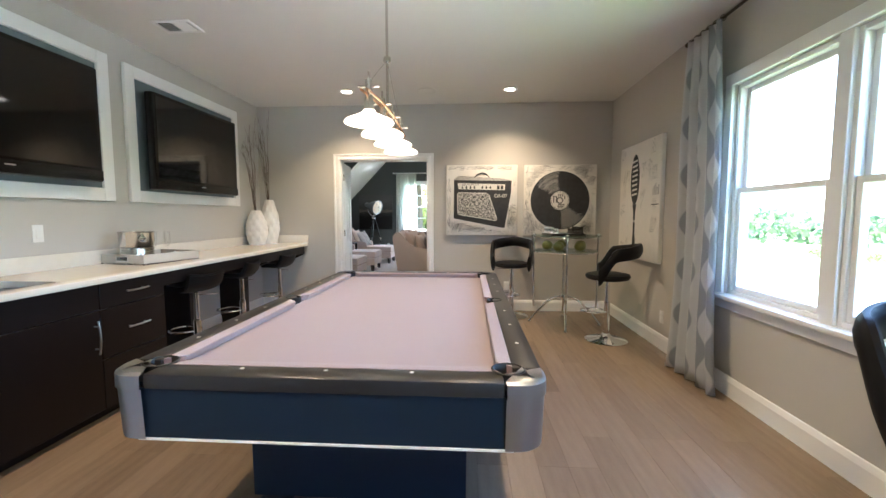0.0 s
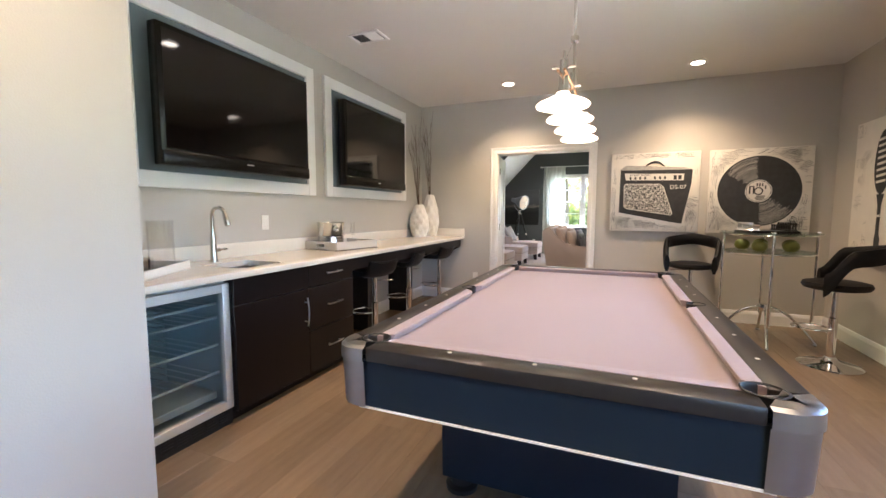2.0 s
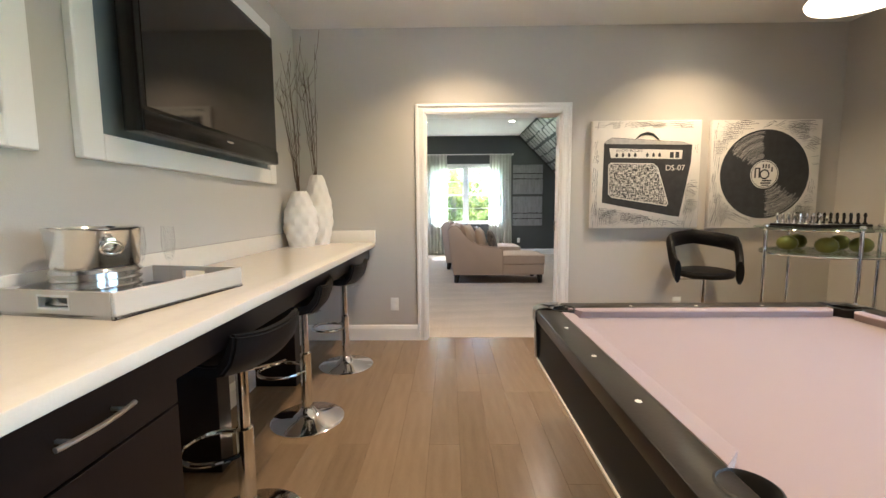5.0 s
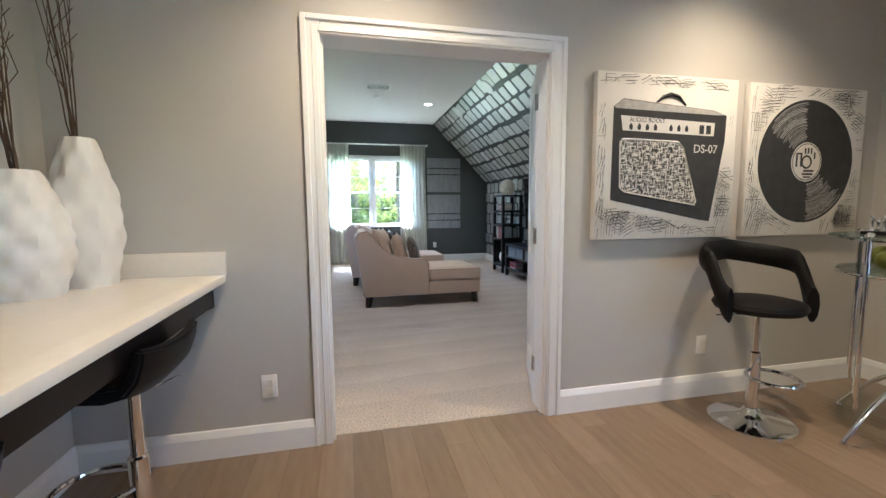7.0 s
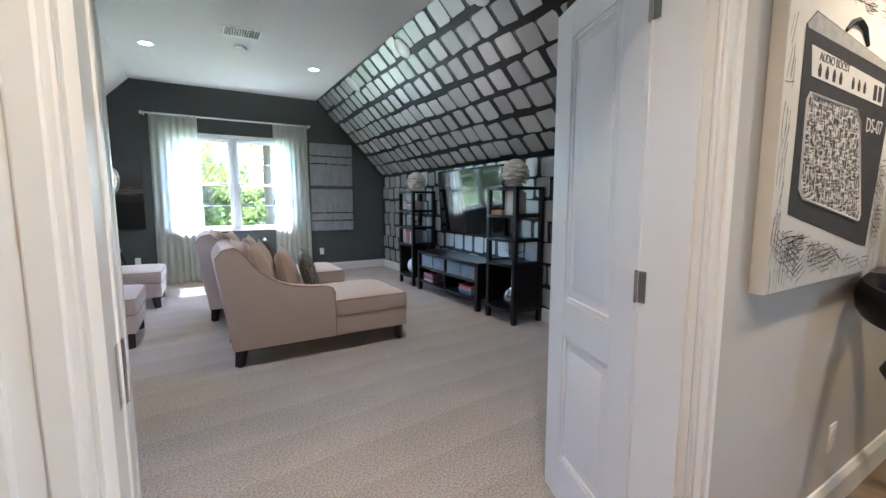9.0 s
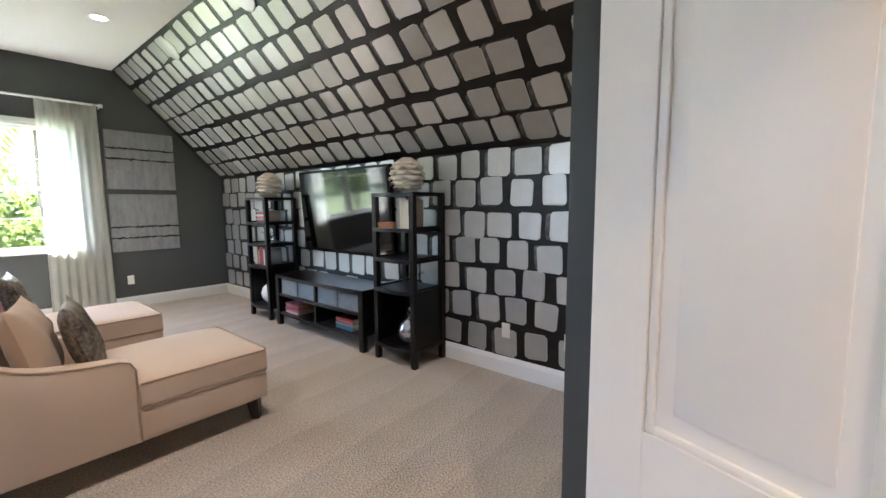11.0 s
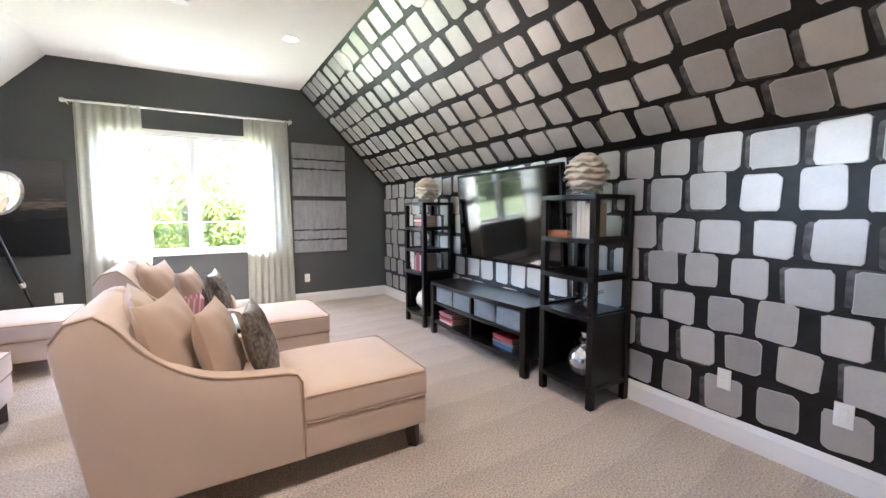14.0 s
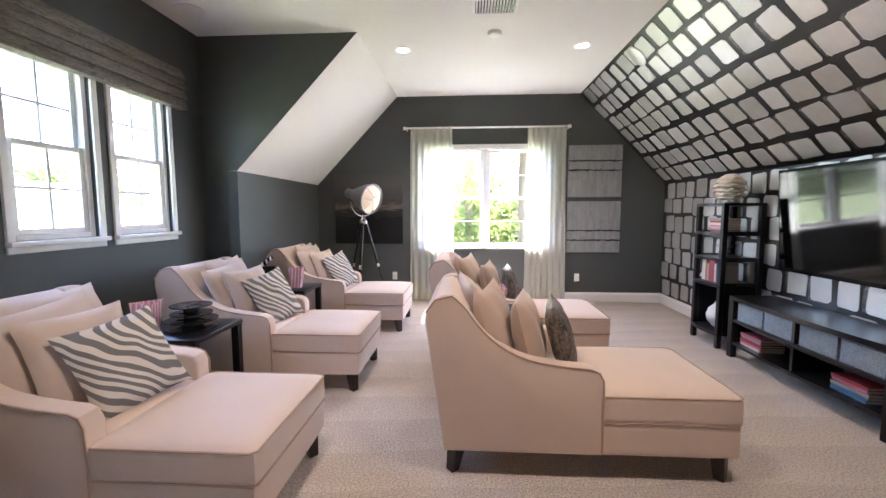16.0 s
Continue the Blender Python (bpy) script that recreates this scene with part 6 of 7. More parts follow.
# ---- shelf towers, console, television ----
def bowed(w, d, z0, z1, bow=0.05):
    """A shelf: straight back at x = d, front bowed out towards -x at x = 0; y from 0 to w."""
    pts = [(d, 0), (d, w)] + [(-bow * math.sin(math.pi * k / 12), w - w * k / 12) for k in range(13)]
    return P(pts, "z", z0, z1)


def tower(y0):
    ob = empty("shelf_tower", inner(1.50, y0, 0), "black wooden shelf tower with bowed shelves", "shelf", "shelf towers")
    w, d = 0.46, 0.375
    for x in (0.0, d - 0.045):
        for y in (0, w - 0.045):
            part("post", B(x, x + 0.045, y, y + 0.045, 0, 1.36, 0.003, 1), M["black_wood"], ob)
    for z in (0.12, 0.575, 0.82, 1.06, 1.335):
        part("shelf", bowed(w - 0.01, d - 0.004, z, z + 0.028, 0.035), M["black_wood"], ob).location.y = 0.005
    for y in (0.012, w - 0.03):
        part("side_panel", B(0.045, d - 0.045, y, y + 0.018, 0.148, 0.575), M["black_wood"], ob)
        for z in (0.60, 0.84, 1.08):
            part("side_rail", B(0.045, d - 0.045, y, y + 0.018, z, z + 0.02), M["black_wood"], ob)
    part("back_panel", B(d - 0.03, d - 0.02, 0.03, w - 0.03, 0.148, 0.575), M["black_wood"], ob)
    return ob


tower(8.685)
tower(10.90)

con = empty("media_console", inner(1.495, 9.285, 0), "low black media console with open shelves", "media console")
w, d = 1.45, 0.375
for y in (0.0, w - 0.06):
    for x in (-0.005, d - 0.05):
        part("leg", B(x, x + 0.05, y, y + 0.06, 0, 0.51, 0.003, 1), M["black_wood"], con)
    part("end_panel", B(0.045, d - 0.05, y + 0.02, y + 0.04, 0.13, 0.51), M["black_wood"], con)
part("top", bowed(w, d, 0.51, 0.545, 0.035), M["black_wood"], con)
for z in (0.12, 0.32):
    part("shelf", bowed(w - 0.13, d - 0.02, z, z + 0.022, 0.025), M["black_wood"], con).location.y = 0.065
part("divider", B(0.0, d - 0.02, w / 2 - 0.012, w / 2 + 0.012, 0.142, 0.51), M["black_wood"], con)
part("back_panel", B(d - 0.018, d - 0.008, 0.06, w - 0.06, 0.12, 0.51), M["black_wood"], con)
M["basket"] = mat("grey_woven_basket", (0.22, 0.25, 0.27), 0.8, var=0.2, scale=20, bump=0.006, bscale=90, fine=0.5)
for k in range(4):
    y = 9.285 + 0.072 + k * 0.322 + (0.025 if k > 1 else 0)
    ob = empty("basket", inner(1.515, y, 0.3425), "grey woven storage basket on the console shelf", "basket", "storage baskets")
    bm = bmesh.new()
    box(bm, 0, 0.30, 0, 0.302, 0, 0.006)
    for a in ((0, 0.012, 0, 0.302), (0.288, 0.30, 0, 0.302), (0.012, 0.288, 0, 0.012), (0.012, 0.288, 0.29, 0.302)):
        box(bm, *a, 0.006, 0.145, 0.003, 1)
    part("basket_body", bm, M["basket"], ob)
    part("rim", T([(0.006, 0.006, 0.147), (0.294, 0.006, 0.147), (0.294, 0.296, 0.147), (0.006, 0.296, 0.147)], 0.006, 6, True), M["basket"], ob)

BOOKS = dict(red=(0.28, 0.03, 0.03), pink=(0.45, 0.12, 0.17), blue=(0.05, 0.15, 0.30), cream=(0.55, 0.50, 0.42), grey=(0.25, 0.25, 0.25), orange=(0.35, 0.12, 0.04), navy=(0.03, 0.05, 0.10))
for k_, c_ in BOOKS.items():
    M["book_" + k_] = mat("book_cover_" + k_, c_, 0.5, var=0.08, scale=20)


def book(x, y, z, th, h, dep, color, lying, rz=0.0, label=""):
    """A closed book: cover boards, spine and page block. Lying flat or standing with its spine to -x."""
    ob = empty("book", inner(x, y, z, 0, 0, rz) if lying else inner(x, y, z, 90, 0, rz), label or (f"{color} {'book lying in a stack' if lying else 'book standing on a shelf'} on black wood"), "book", "books")
    bm = bmesh.new()
    box(bm, 0, dep, 0, h, 0, 0.003)
    box(bm, 0, dep, 0, h, th - 0.003, th)
    box(bm, -0.003, 0.0, 0, h, 0, th, 0.001, 1)
    part("cover", bm, M["book_" + color], ob)
    part("page_block", B(0.0005, dep - 0.005, 0.004, h - 0.004, 0.0031, th - 0.0031), M["paper"], ob)
    return ob


for y, z, cols in ((10.515, 0.1425, ("cream", "pink", "red", "grey", "pink")), (9.62, 0.1425, ("blue", "blue", "grey", "pink", "red"))):
    for k, c in enumerate(cols):
        book(1.53 + 0.004 * (k % 2), y - 0.14 - 0.008 * (k % 3), z + k * 0.021, 0.0205, 0.25, 0.19, c, True, 2 * (k % 3 - 1))
for k, c in enumerate(("red", "grey", "pink", "cream", "red", "grey")):
    book(1.56, 10.99 + 0.005 * (k % 2), 1.0885 + k * 0.022, 0.0215, 0.22, 0.16, c, True, 3 * (k % 2))
for k, (c, hh) in enumerate((("cream", 0.21), ("cream", 0.20), ("orange", 0.21), ("grey", 0.17), ("red", 0.22), ("red", 0.22), ("red", 0.21), ("cream", 0.18), ("navy", 0.2), ("cream", 0.2), ("grey", 0.19))):
    book(1.55, 11.29 - k * 0.03, 0.6035, 0.028, hh, 0.15, c, False)
for k, (c, hh) in enumerate((("grey", 0.23), ("cream", 0.235), ("cream", 0.235), ("cream", 0.22))):
    book(1.54, 8.895 - k * 0.034, 1.0885, 0.032, hh, 0.16, c, False)
book(1.53, 8.925, 1.0885, 0.022, 0.2, 0.15, "orange", True, 0, "orange leather book lying on the shelf")
book(1.535, 8.93, 1.111, 0.018, 0.19, 0.14, "orange", True, 4, "orange leather book lying on the shelf")

M["mercury"] = mat("mercury_glass", (0.42, 0.43, 0.45), 0.18, 0.8, var=0.25, scale=25)
va = tagged(part("gourd_vase", L([(0.0, 0), (0.06, 0.0), (0.105, 0.05), (0.115, 0.10), (0.095, 0.16), (0.045, 0.20), (0.032, 0.22), (0.05, 0.245), (0.03, 0.265), (0.036, 0.30), (0.028, 0.305), (0.0, 0.30)], n=32), M["mercury"]), "silver grey mercury glass gourd vase", "vase")
va.matrix_world = inner(1.66, 8.865, 0.1485)
va = tagged(part("round_vase", L([(0.0, 0), (0.05, 0.0), (0.10, 0.06), (0.11, 0.12), (0.09, 0.18), (0.045, 0.22), (0.04, 0.24), (0.0, 0.235)], n=28), M["porcelain"]), "white round ceramic vase on the lower shelf", "vase")
va.matrix_world = inner(1.66, 11.16, 0.1485)
for x, y, z in ((1.66, 8.885, 0.6035), (1.66, 11.11, 0.8485)):
    bm = bmesh.new()
    rnd = random.Random(4)
    for k in range(9):
        a = Vector((rnd.uniform(-1, 1), rnd.uniform(-1, 1), rnd.uniform(0.05, 1))).normalized()
        tube(bm, [(0, 0, 0.07), Vector((0, 0, 0.07)) + a * 0.13], 0.003, 6, radii=[0.004, 0.002])
        tube(bm, [(0, 0, 0.07), Vector((0, 0, 0.07)) - a * 0.068], 0.003, 6, radii=[0.004, 0.002])
    sc = tagged(part("starburst_ornament", bm, M["chrome"]), "spiky silver starburst ornament on a shelf", "ornament", "starburst ornaments")
    sc.matrix_world = inner(x, y, z)

M["ruffle"] = glow("cream_lamp_leaf", (1.0, 0.85, 0.65), 0.0, (0.72, 0.64, 0.54))


def ruffle_lamp(x, y, z):
    ob = empty("globe_lamp", inner(x, y, z), "cream globe table lamp of overlapping ruffled leaves", "table lamp", "globe lamps")
    R_ = 0.13
    part("base_ring", L([(0.0, 0), (0.05, 0), (0.05, 0.015), (0.0, 0.015)], n=20), M["porcelain"], ob)
    part("inner_globe", L([(R_ * 0.9 * math.sin(a), R_ + 0.0 - R_ * 0.9 * math.cos(a)) for a in (math.pi * (0.12 + 0.76 * k / 14) for k in range(15))], n=24), M["ruffle"], ob)
    rnd = random.Random(int(y * 10))
    for tier in range(8):
        th = math.pi * (0.16 + 0.70 * tier / 7)
        rr, zz = R_ * math.sin(th), R_ - R_ * math.cos(th)
        m_ = 72
        bm = bmesh.new()
        low, mid, up_ = [], [], []
        ph = rnd.uniform(0, 6)
        for k in range(m_):
            a = 2 * math.pi * k / m_
            wav_ = math.sin(7 * a + ph) * 0.010 + math.sin(12 * a + 2 * ph) * 0.004
            out_ = 0.014 + 0.010 * math.sin(7 * a + ph + 1.2)
            low.append(bm.verts.new(((rr + out_) * math.cos(a), (rr + out_) * math.sin(a), zz - 0.004 + wav_)))
            mid.append(bm.verts.new(((rr + 0.006) * math.cos(a), (rr + 0.006) * math.sin(a), zz + 0.012 + wav_ * 0.5)))
            up_.append(bm.verts.new(((rr - 0.014) * math.cos(a), (rr - 0.014) * math.sin(a), zz + 0.03)))
        for k in range(m_):
            j = (k + 1) % m_
            bm.faces.new((low[k], low[j], mid[j], mid[k]))
            bm.faces.new((mid[k], mid[j], up_[j], up_[k]))
        lf_ = part("leaf_tier", bm, M["ruffle"], ob)
        lf_.modifiers.new("thickness", 'SOLIDIFY').thickness = 0.002


ruffle_lamp(1.68, 8.915, 1.3635)
ruffle_lamp(1.68, 11.13, 1.3635)

tv = empty("wall_television", inner(1.79, 9.93, 1.205, 0, -4, 0), "large glossy black television above the console", "television")
part("housing", B(0.0, 0.05, -0.71, 0.71, -0.42, 0.42, 0.008, 2), M["tvblack"], tv)
part("screen", B(-0.003, 0.002, -0.685, 0.685, -0.385, 0.395), M["screen"], tv, "glossy black screen")
part("wall_mount", B(0.05, 0.085, -0.2, 0.2, -0.15, 0.15), M["tvblack"], tv)

# ---- tripod spotlight ----
sl = empty("tripod_spotlight", inner(-2.185, 12.27, 0), "chrome studio spotlight on a black wooden tripod", "floor lamp")
for k in range(3):
    a = radians(30 + 120 * k)
    c, s = math.cos(a), math.sin(a)
    bm = bmesh.new()
    tube(bm, [(0.03 * c, 0.03 * s, 1.16), (0.19 * c, 0.19 * s, 0.58)], 0.018, 8)
    tube(bm, [(0.18 * c, 0.18 * s, 0.62), (0.35 * c, 0.35 * s, 0.0)], 0.012, 8)
    lg = part("tripod_leg", bm, M["black_wood"], sl)
    part("leg_clamp", T([(0.185 * c, 0.185 * s, 0.61), (0.20 * c, 0.20 * s, 0.565)], 0.024, 10), M["chrome"], lg)
part("tripod_head", L([(0.0, 1.13), (0.05, 1.13), (0.055, 1.17), (0.03, 1.2), (0.015, 1.25), (0.0, 1.25)], n=20), M["chrome"], sl)
yk = bmesh.new()
tube(yk, [(0.16 * math.cos(a), 0.0, 1.42 + 0.19 * math.sin(a)) for a in (radians(180 + 180 * k / 14) for k in range(15))], 0.009, 8)
yoke = part("yoke", yk, M["chrome"], sl)
hd = part("lamp_head", L([(0.0, -0.28), (0.05, -0.28), (0.05, -0.20), (0.07, -0.16), (0.10, -0.10), (0.145, 0.0), (0.16, 0.08), (0.17, 0.085), (0.165, 0.095), (0.15, 0.085), (0.135, 0.0), (0.0, -0.06)], n=36), M["cap"], sl, "polished reflector head")
hd.matrix_basis = pose(0.04, 0.0, 1.47) @ look((0, 0, 0), (1.0, -0.55, -0.25)) @ pose(0, 0, 0, 180, 0, 0) @ Matrix.Scale(1.18, 4)
part("lamp_lens", L([(0.0, 0.07), (0.148, 0.07), (0.148, 0.078), (0.0, 0.095)], n=32), glow("warm_lit_lens", (1.0, 0.72, 0.45), 0.006, (0.6, 0.48, 0.34)), hd, "warm frosted lens")
bm = bmesh.new()
for q in range(4):
    a = radians(45 * q)
    tube(bm, [(0.165 * math.cos(a), 0.165 * math.sin(a), 0.095), (0.09 * math.cos(a), 0.09 * math.sin(a), 0.135), (-0.09 * math.cos(a), -0.09 * math.sin(a), 0.135), (-0.165 * math.cos(a), -0.165 * math.sin(a), 0.095)], 0.003, 6)
part("wire_guard", bm, M["chrome"], hd)

# ---- pictures on the end wall ----
M["seascape"] = mat("dark_seascape_print", (0.05, 0.05, 0.052), 0.45, var=0.3, scale=3, stretch=(1, 1, 6))
t = M["seascape"].node_tree
n, ln = t.nodes, t.links
tc = n.new("ShaderNodeTexCoord")
sp_ = n.new("ShaderNodeSeparateXYZ")
ln.new(tc.outputs["Object"], sp_.inputs[0])
ns = n.new("ShaderNodeTexNoise")
ns.inputs["Scale"].default_value = 5
mp = n.new("ShaderNodeMapping")
mp.inputs["Scale"].default_value = (1, 1, 7)
ln.new(tc.outputs["Object"], mp.inputs[0])
ln.new(mp.outputs[0], ns.inputs["Vector"])
ma = n.new("ShaderNodeMath")
ma.operation = 'MULTIPLY_ADD'
ma.inputs[1].default_value = 0.25
ln.new(ns.outputs["Fac"], ma.inputs[0])
ln.new(sp_.outputs[2], ma.inputs[2])
rp = n.new("ShaderNodeValToRGB")
for pos, col in ((0.0, (0.012, 0.012, 0.013, 1)), (0.10, (0.02, 0.02, 0.02, 1)), (0.16, (0.16, 0.13, 0.10, 1)), (0.22, (0.05, 0.047, 0.045, 1)), (0.5, (0.085, 0.085, 0.085, 1)), (0.9, (0.06, 0.06, 0.06, 1))):
    rp.color_ramp.elements.new(pos).color = col
ln.new(ma.outputs[0], rp.inputs[0])
ln.new(rp.outputs[0], n["Principled BSDF"].inputs["Base Color"])
pc = empty("seascape_picture", pose(-2.385, BK - 0.032, 1.368), "large dark moody seascape print on canvas", "picture")
part("stretched_canvas", B(-0.51, 0.51, 0, 0.03, -0.515, 0.515, 0.003, 1), M["seascape"], pc)

M["birch"] = mat("weathered_grey_wood_print", (0.26, 0.265, 0.27), 0.8, var=0.3, scale=5, fine=0.3, bscale=28, stretch=(4, 1, 0.6))
M["rust"] = mat("dark_barbed_line", (0.02, 0.018, 0.016), 0.8)
for z0, z1, lines in ((1.535, 2.27, (0.70, 0.52)), (0.735, 1.475, (0.43, 0.24))):
    w = 0.752
    pc = empty("weathered_panel", pose(0.528, BK - 0.032, z0), "weathered grey wood panel with dark barbed lines", "picture", "weathered panels")
    h = z1 - z0
    part("panel_board", B(0, w, 0, 0.031, 0, h, 0.003, 1), M["birch"], pc)
    for q in lines:
        rnd = random.Random(int(q * 100))
        bm = bmesh.new()
        tube(bm, [(w * k / 20, -0.001, h * q + rnd.uniform(-0.006, 0.006)) for k in range(21)], 0.004, 5, radii=[rnd.uniform(0.005, 0.012) for k in range(21)])
        for k in range(4):
            xx = w * (0.12 + 0.24 * k)
            tube(bm, [(xx - 0.015, -0.001, h * q - 0.02), (xx + 0.012, -0.001, h * q + 0.02)], 0.004, 5)
        part("barbed_line", bm, M["rust"], pc)

# ---- sheers and rod on the end window ----
M["sheer"] = sheer("ivory_sheer", (0.86, 0.86, 0.78), 0.72)
for x, w, sd in ((-1.44, 0.60, 2), (0.205, 0.54, 5)):
    ob = empty("sheer_curtain", pose(x, BK - 0.09, 0.012), "ivory sheer floor length curtain, drawn aside", "curtain", "sheer curtains")
    cloth("panel", drape(w, w + 0.06, 2.53, 7, 0.022, 1, 1, sd), M["sheer"], ob)
ob = empty("sheer_rod", None, "white curtain rod above the end window", "curtain rod")
part("rod", T([(-1.825, BK - 0.09, 2.525), (0.515, BK - 0.09, 2.525)], 0.013, 10), M["white"], ob)
for x in (-1.825, 0.515):
    part("finial", L([(0.0, -0.02), (0.022, -0.02), (0.026, 0.0), (0.022, 0.02), (0.0, 0.02)], n=14), M["white"], ob).matrix_basis = pose(x, BK - 0.09, 2.525, 0, 90, 0)
    part("bracket", T([(x * 0.985, BK - 0.001, 2.505), (x * 0.985, BK - 0.09, 2.515)], 0.008, 8), M["white"], ob)

# ---- woven roman shade over the dormer windows ----
rs_ = empty("roman_shade", pose(WX + 0.012, 8.36, 2.235), "grey brown woven roman shade, pulled up", "window shade")
for k in range(4):
    z = 0.085 * k
    part("fold", P([(0.0, z - 0.004), (0.062 - 0.004 * k, z), (0.066 - 0.004 * k, z + 0.018), (0.036 - 0.004 * k, z + 0.093), (0.0, z + 0.095)], "y", 0.0, 2.29), M["weave"], rs_)

plate(-2.01, BK, 0.366, 0)
plate(0.69, BK, 0.361, 0)
plate(KX - 0.004, 8.175, 0.347, -90)
plate(KX - 0.004, 7.67, 0.352, -90, "white light switch plate on the wallpaper", False)
for y, u in ((11.41, 0.09), (9.81, 0.09), (8.42, 0.09)):
    ob = empty("wall_speaker", None, "round flush speaker on the sloped wall", "speaker", "slope speakers")
    part("grille", L([(0.0, 0.007), (0.105, 0.007), (0.112, 0.004), (0.115, 0.0), (0.0, 0.0)], n=32), M["tile"], ob)
    ang = math.degrees(math.atan2(C2 - KZ, KX - SX))
    ob.matrix_world = pose(SX + u * (KX - SX) - 0.0055, y, C2 - u * (C2 - KZ) - 0.0055, 0, 0, 0) @ pose(0, 0, 0, 0, -180 + ang, 0)

# ================= outdoors =================
def leaf_cloud(name, blobs, count, size, material, seed, flat_=0.0):
    """Many small leaf quads spread over the shells of some uneven clumps (x, y, z, r)."""
    rng = np.random.default_rng(seed)
    b = np.array(blobs)
    pick = rng.choice(len(b), count, p=b[:, 3] ** 2 / (b[:, 3] ** 2).sum())
    d = rng.normal(size=(count, 3))
    d /= np.linalg.norm(d, axis=1)[:, None]
    rad = b[pick, 3] * rng.uniform(0.45, 1.08, count)
    c = b[pick, :3] + d * rad[:, None] * np.array((1, 1, 0.8))
    u = rng.normal(size=(count, 3))
    u[:, 2] *= 1 - flat_
    u /= np.linalg.norm(u, axis=1)[:, None]
    w = np.cross(u, rng.normal(size=(count, 3)))
    w /= np.linalg.norm(w, axis=1)[:, None]
    s = size * rng.uniform(0.6, 1.3, count)[:, None]
    v = np.stack((c - u * s, c - w * s * 0.55, c + u * s, c + w * s * 0.55), axis=1).reshape(-1, 3)
    f = np.arange(count * 4).reshape(-1, 4)
    me = bpy.data.meshes.new(name)
    me.from_pydata(v.tolist(), [], f.tolist())
    me.materials.append(material)
    return me


def foliage(name, color):
    m = mat(name, color, 0.6, var=0.35, scale=0.9, fine=0.25, bscale=6)
    n_, l_ = m.node_tree.nodes, m.node_tree.links
    tl_ = n_.new("ShaderNodeBsdfTranslucent")
    tl_.inputs[0].default_value = (color[0] * 2.2, color[1] * 1.9, color[2] * 1.8, 1)
    mx_ = n_.new("ShaderNodeMixShader")
    mx_.inputs[0].default_value = 0.55
    l_.new(n_["Principled BSDF"].outputs[0], mx_.inputs[1])
    l_.new(tl_.outputs[0], mx_.inputs[2])
    l_.new(mx_.outputs[0], n_["Material Output"].inputs[0])
    return m


M["leaf"] = foliage("green_foliage", (0.075, 0.105, 0.03))
M["leaf_far"] = foliage("far_foliage", (0.06, 0.095, 0.04))
M["palm"] = foliage("palm_foliage", (0.12, 0.125, 0.03))
M["bark"] = mat("grey_brown_bark", (0.12, 0.09, 0.065), 0.9, var=0.3, scale=8, bump=0.01, bscale=25, stretch=(1, 1, 0.2))
GZ = -3.2


def tree(seed, h=5.0, r=1.7):
    rnd = random.Random(seed)
    ob = empty("tree", None, "leafy green street tree on the lawn", "tree", "lawn trees")
    tips = []
    bm = bmesh.new()
    tube(bm, [(0, 0, 0), (0.03, 0.02, h * 0.25), (-0.02, 0.03, h * 0.5), (0.02, 0, h * 0.8)], 0.1, 9, radii=[0.15, 0.11, 0.08, 0.03])
    for k in range(7):
        a = 2 * math.pi * k / 7 + rnd.uniform(-0.3, 0.3)
        z0 = h * rnd.uniform(0.32, 0.55)
        e_ = Vector((math.cos(a) * r * rnd.uniform(0.55, 0.85), math.sin(a) * r * rnd.uniform(0.55, 0.85), h * rnd.uniform(0.55, 0.85)))
        tube(bm, [(0, 0, z0), Vector((e_.x * 0.5, e_.y * 0.5, z0 + (e_.z - z0) * 0.6)), e_], 0.03, 6, radii=[0.05, 0.03, 0.012])
        tips.append((e_.x, e_.y, e_.z, r * rnd.uniform(0.32, 0.5)))
    part("trunk", bm, M["bark"], ob)
    tips += [(rnd.uniform(-0.4, 0.4) * r, rnd.uniform(-0.4, 0.4) * r, h * rnd.uniform(0.7, 0.95), r * rnd.uniform(0.3, 0.45)) for _ in range(6)]
    cr = new("crown", leaf_cloud("crown", tips, 4200, 0.10, M["leaf"], seed))
    cr.parent = ob
    return ob


t1, t2 = tree(3), tree(8, 5.6, 1.9)
t1.matrix_world = pose(27, 14.5, GZ)
t2.matrix_world = pose(31, 23.5, GZ, 0, 0, 40)
for src, x, y, s, rz in ((t1, 24, 9.5, 0.9, 70), (t2, 30, 17.5, 1.0, 200), (t1, 33, 28, 1.1, 20), (t2, 34, 33, 1.0, 90), (t1, 28, 19.8, 0.8, 140), (t2, 37, 12, 1.1, 10), (t1, 36, 22, 1.1, 260),
                         (t2, -2.6, 21.5, 1.0, 30), (t1, 1.4, 22.5, 1.0, 80), (t2, -0.6, 24.5, 1.15, 130), (t1, -5.0, 23.5, 1.1, 170), (t1, 4.5, 24.0, 1.1, 210), (t2, -16, 22, 1.25, 30), (t1, -19, 27, 1.3, 100), (t2, -24, 18, 1.2, 150), (t1, -15, 31, 1.3, 220)):
    c_ = copy_thing(src, pose(x, y, GZ, 0, 0, rz))
    c_.scale = (s, s, s)
# hedge behind the lawn
hd_ = empty("hedge", pose(0, 0, GZ), "clipped green hedge along the lawn", "hedge")
new("hedge_leaves", leaf_cloud("hedge", [(38 + math.sin(k) * 0.3, -4 + k * 0.9, 0.6, 0.75) for k in range(60)], 12000, 0.10, M["leaf"], 5)).parent = hd_
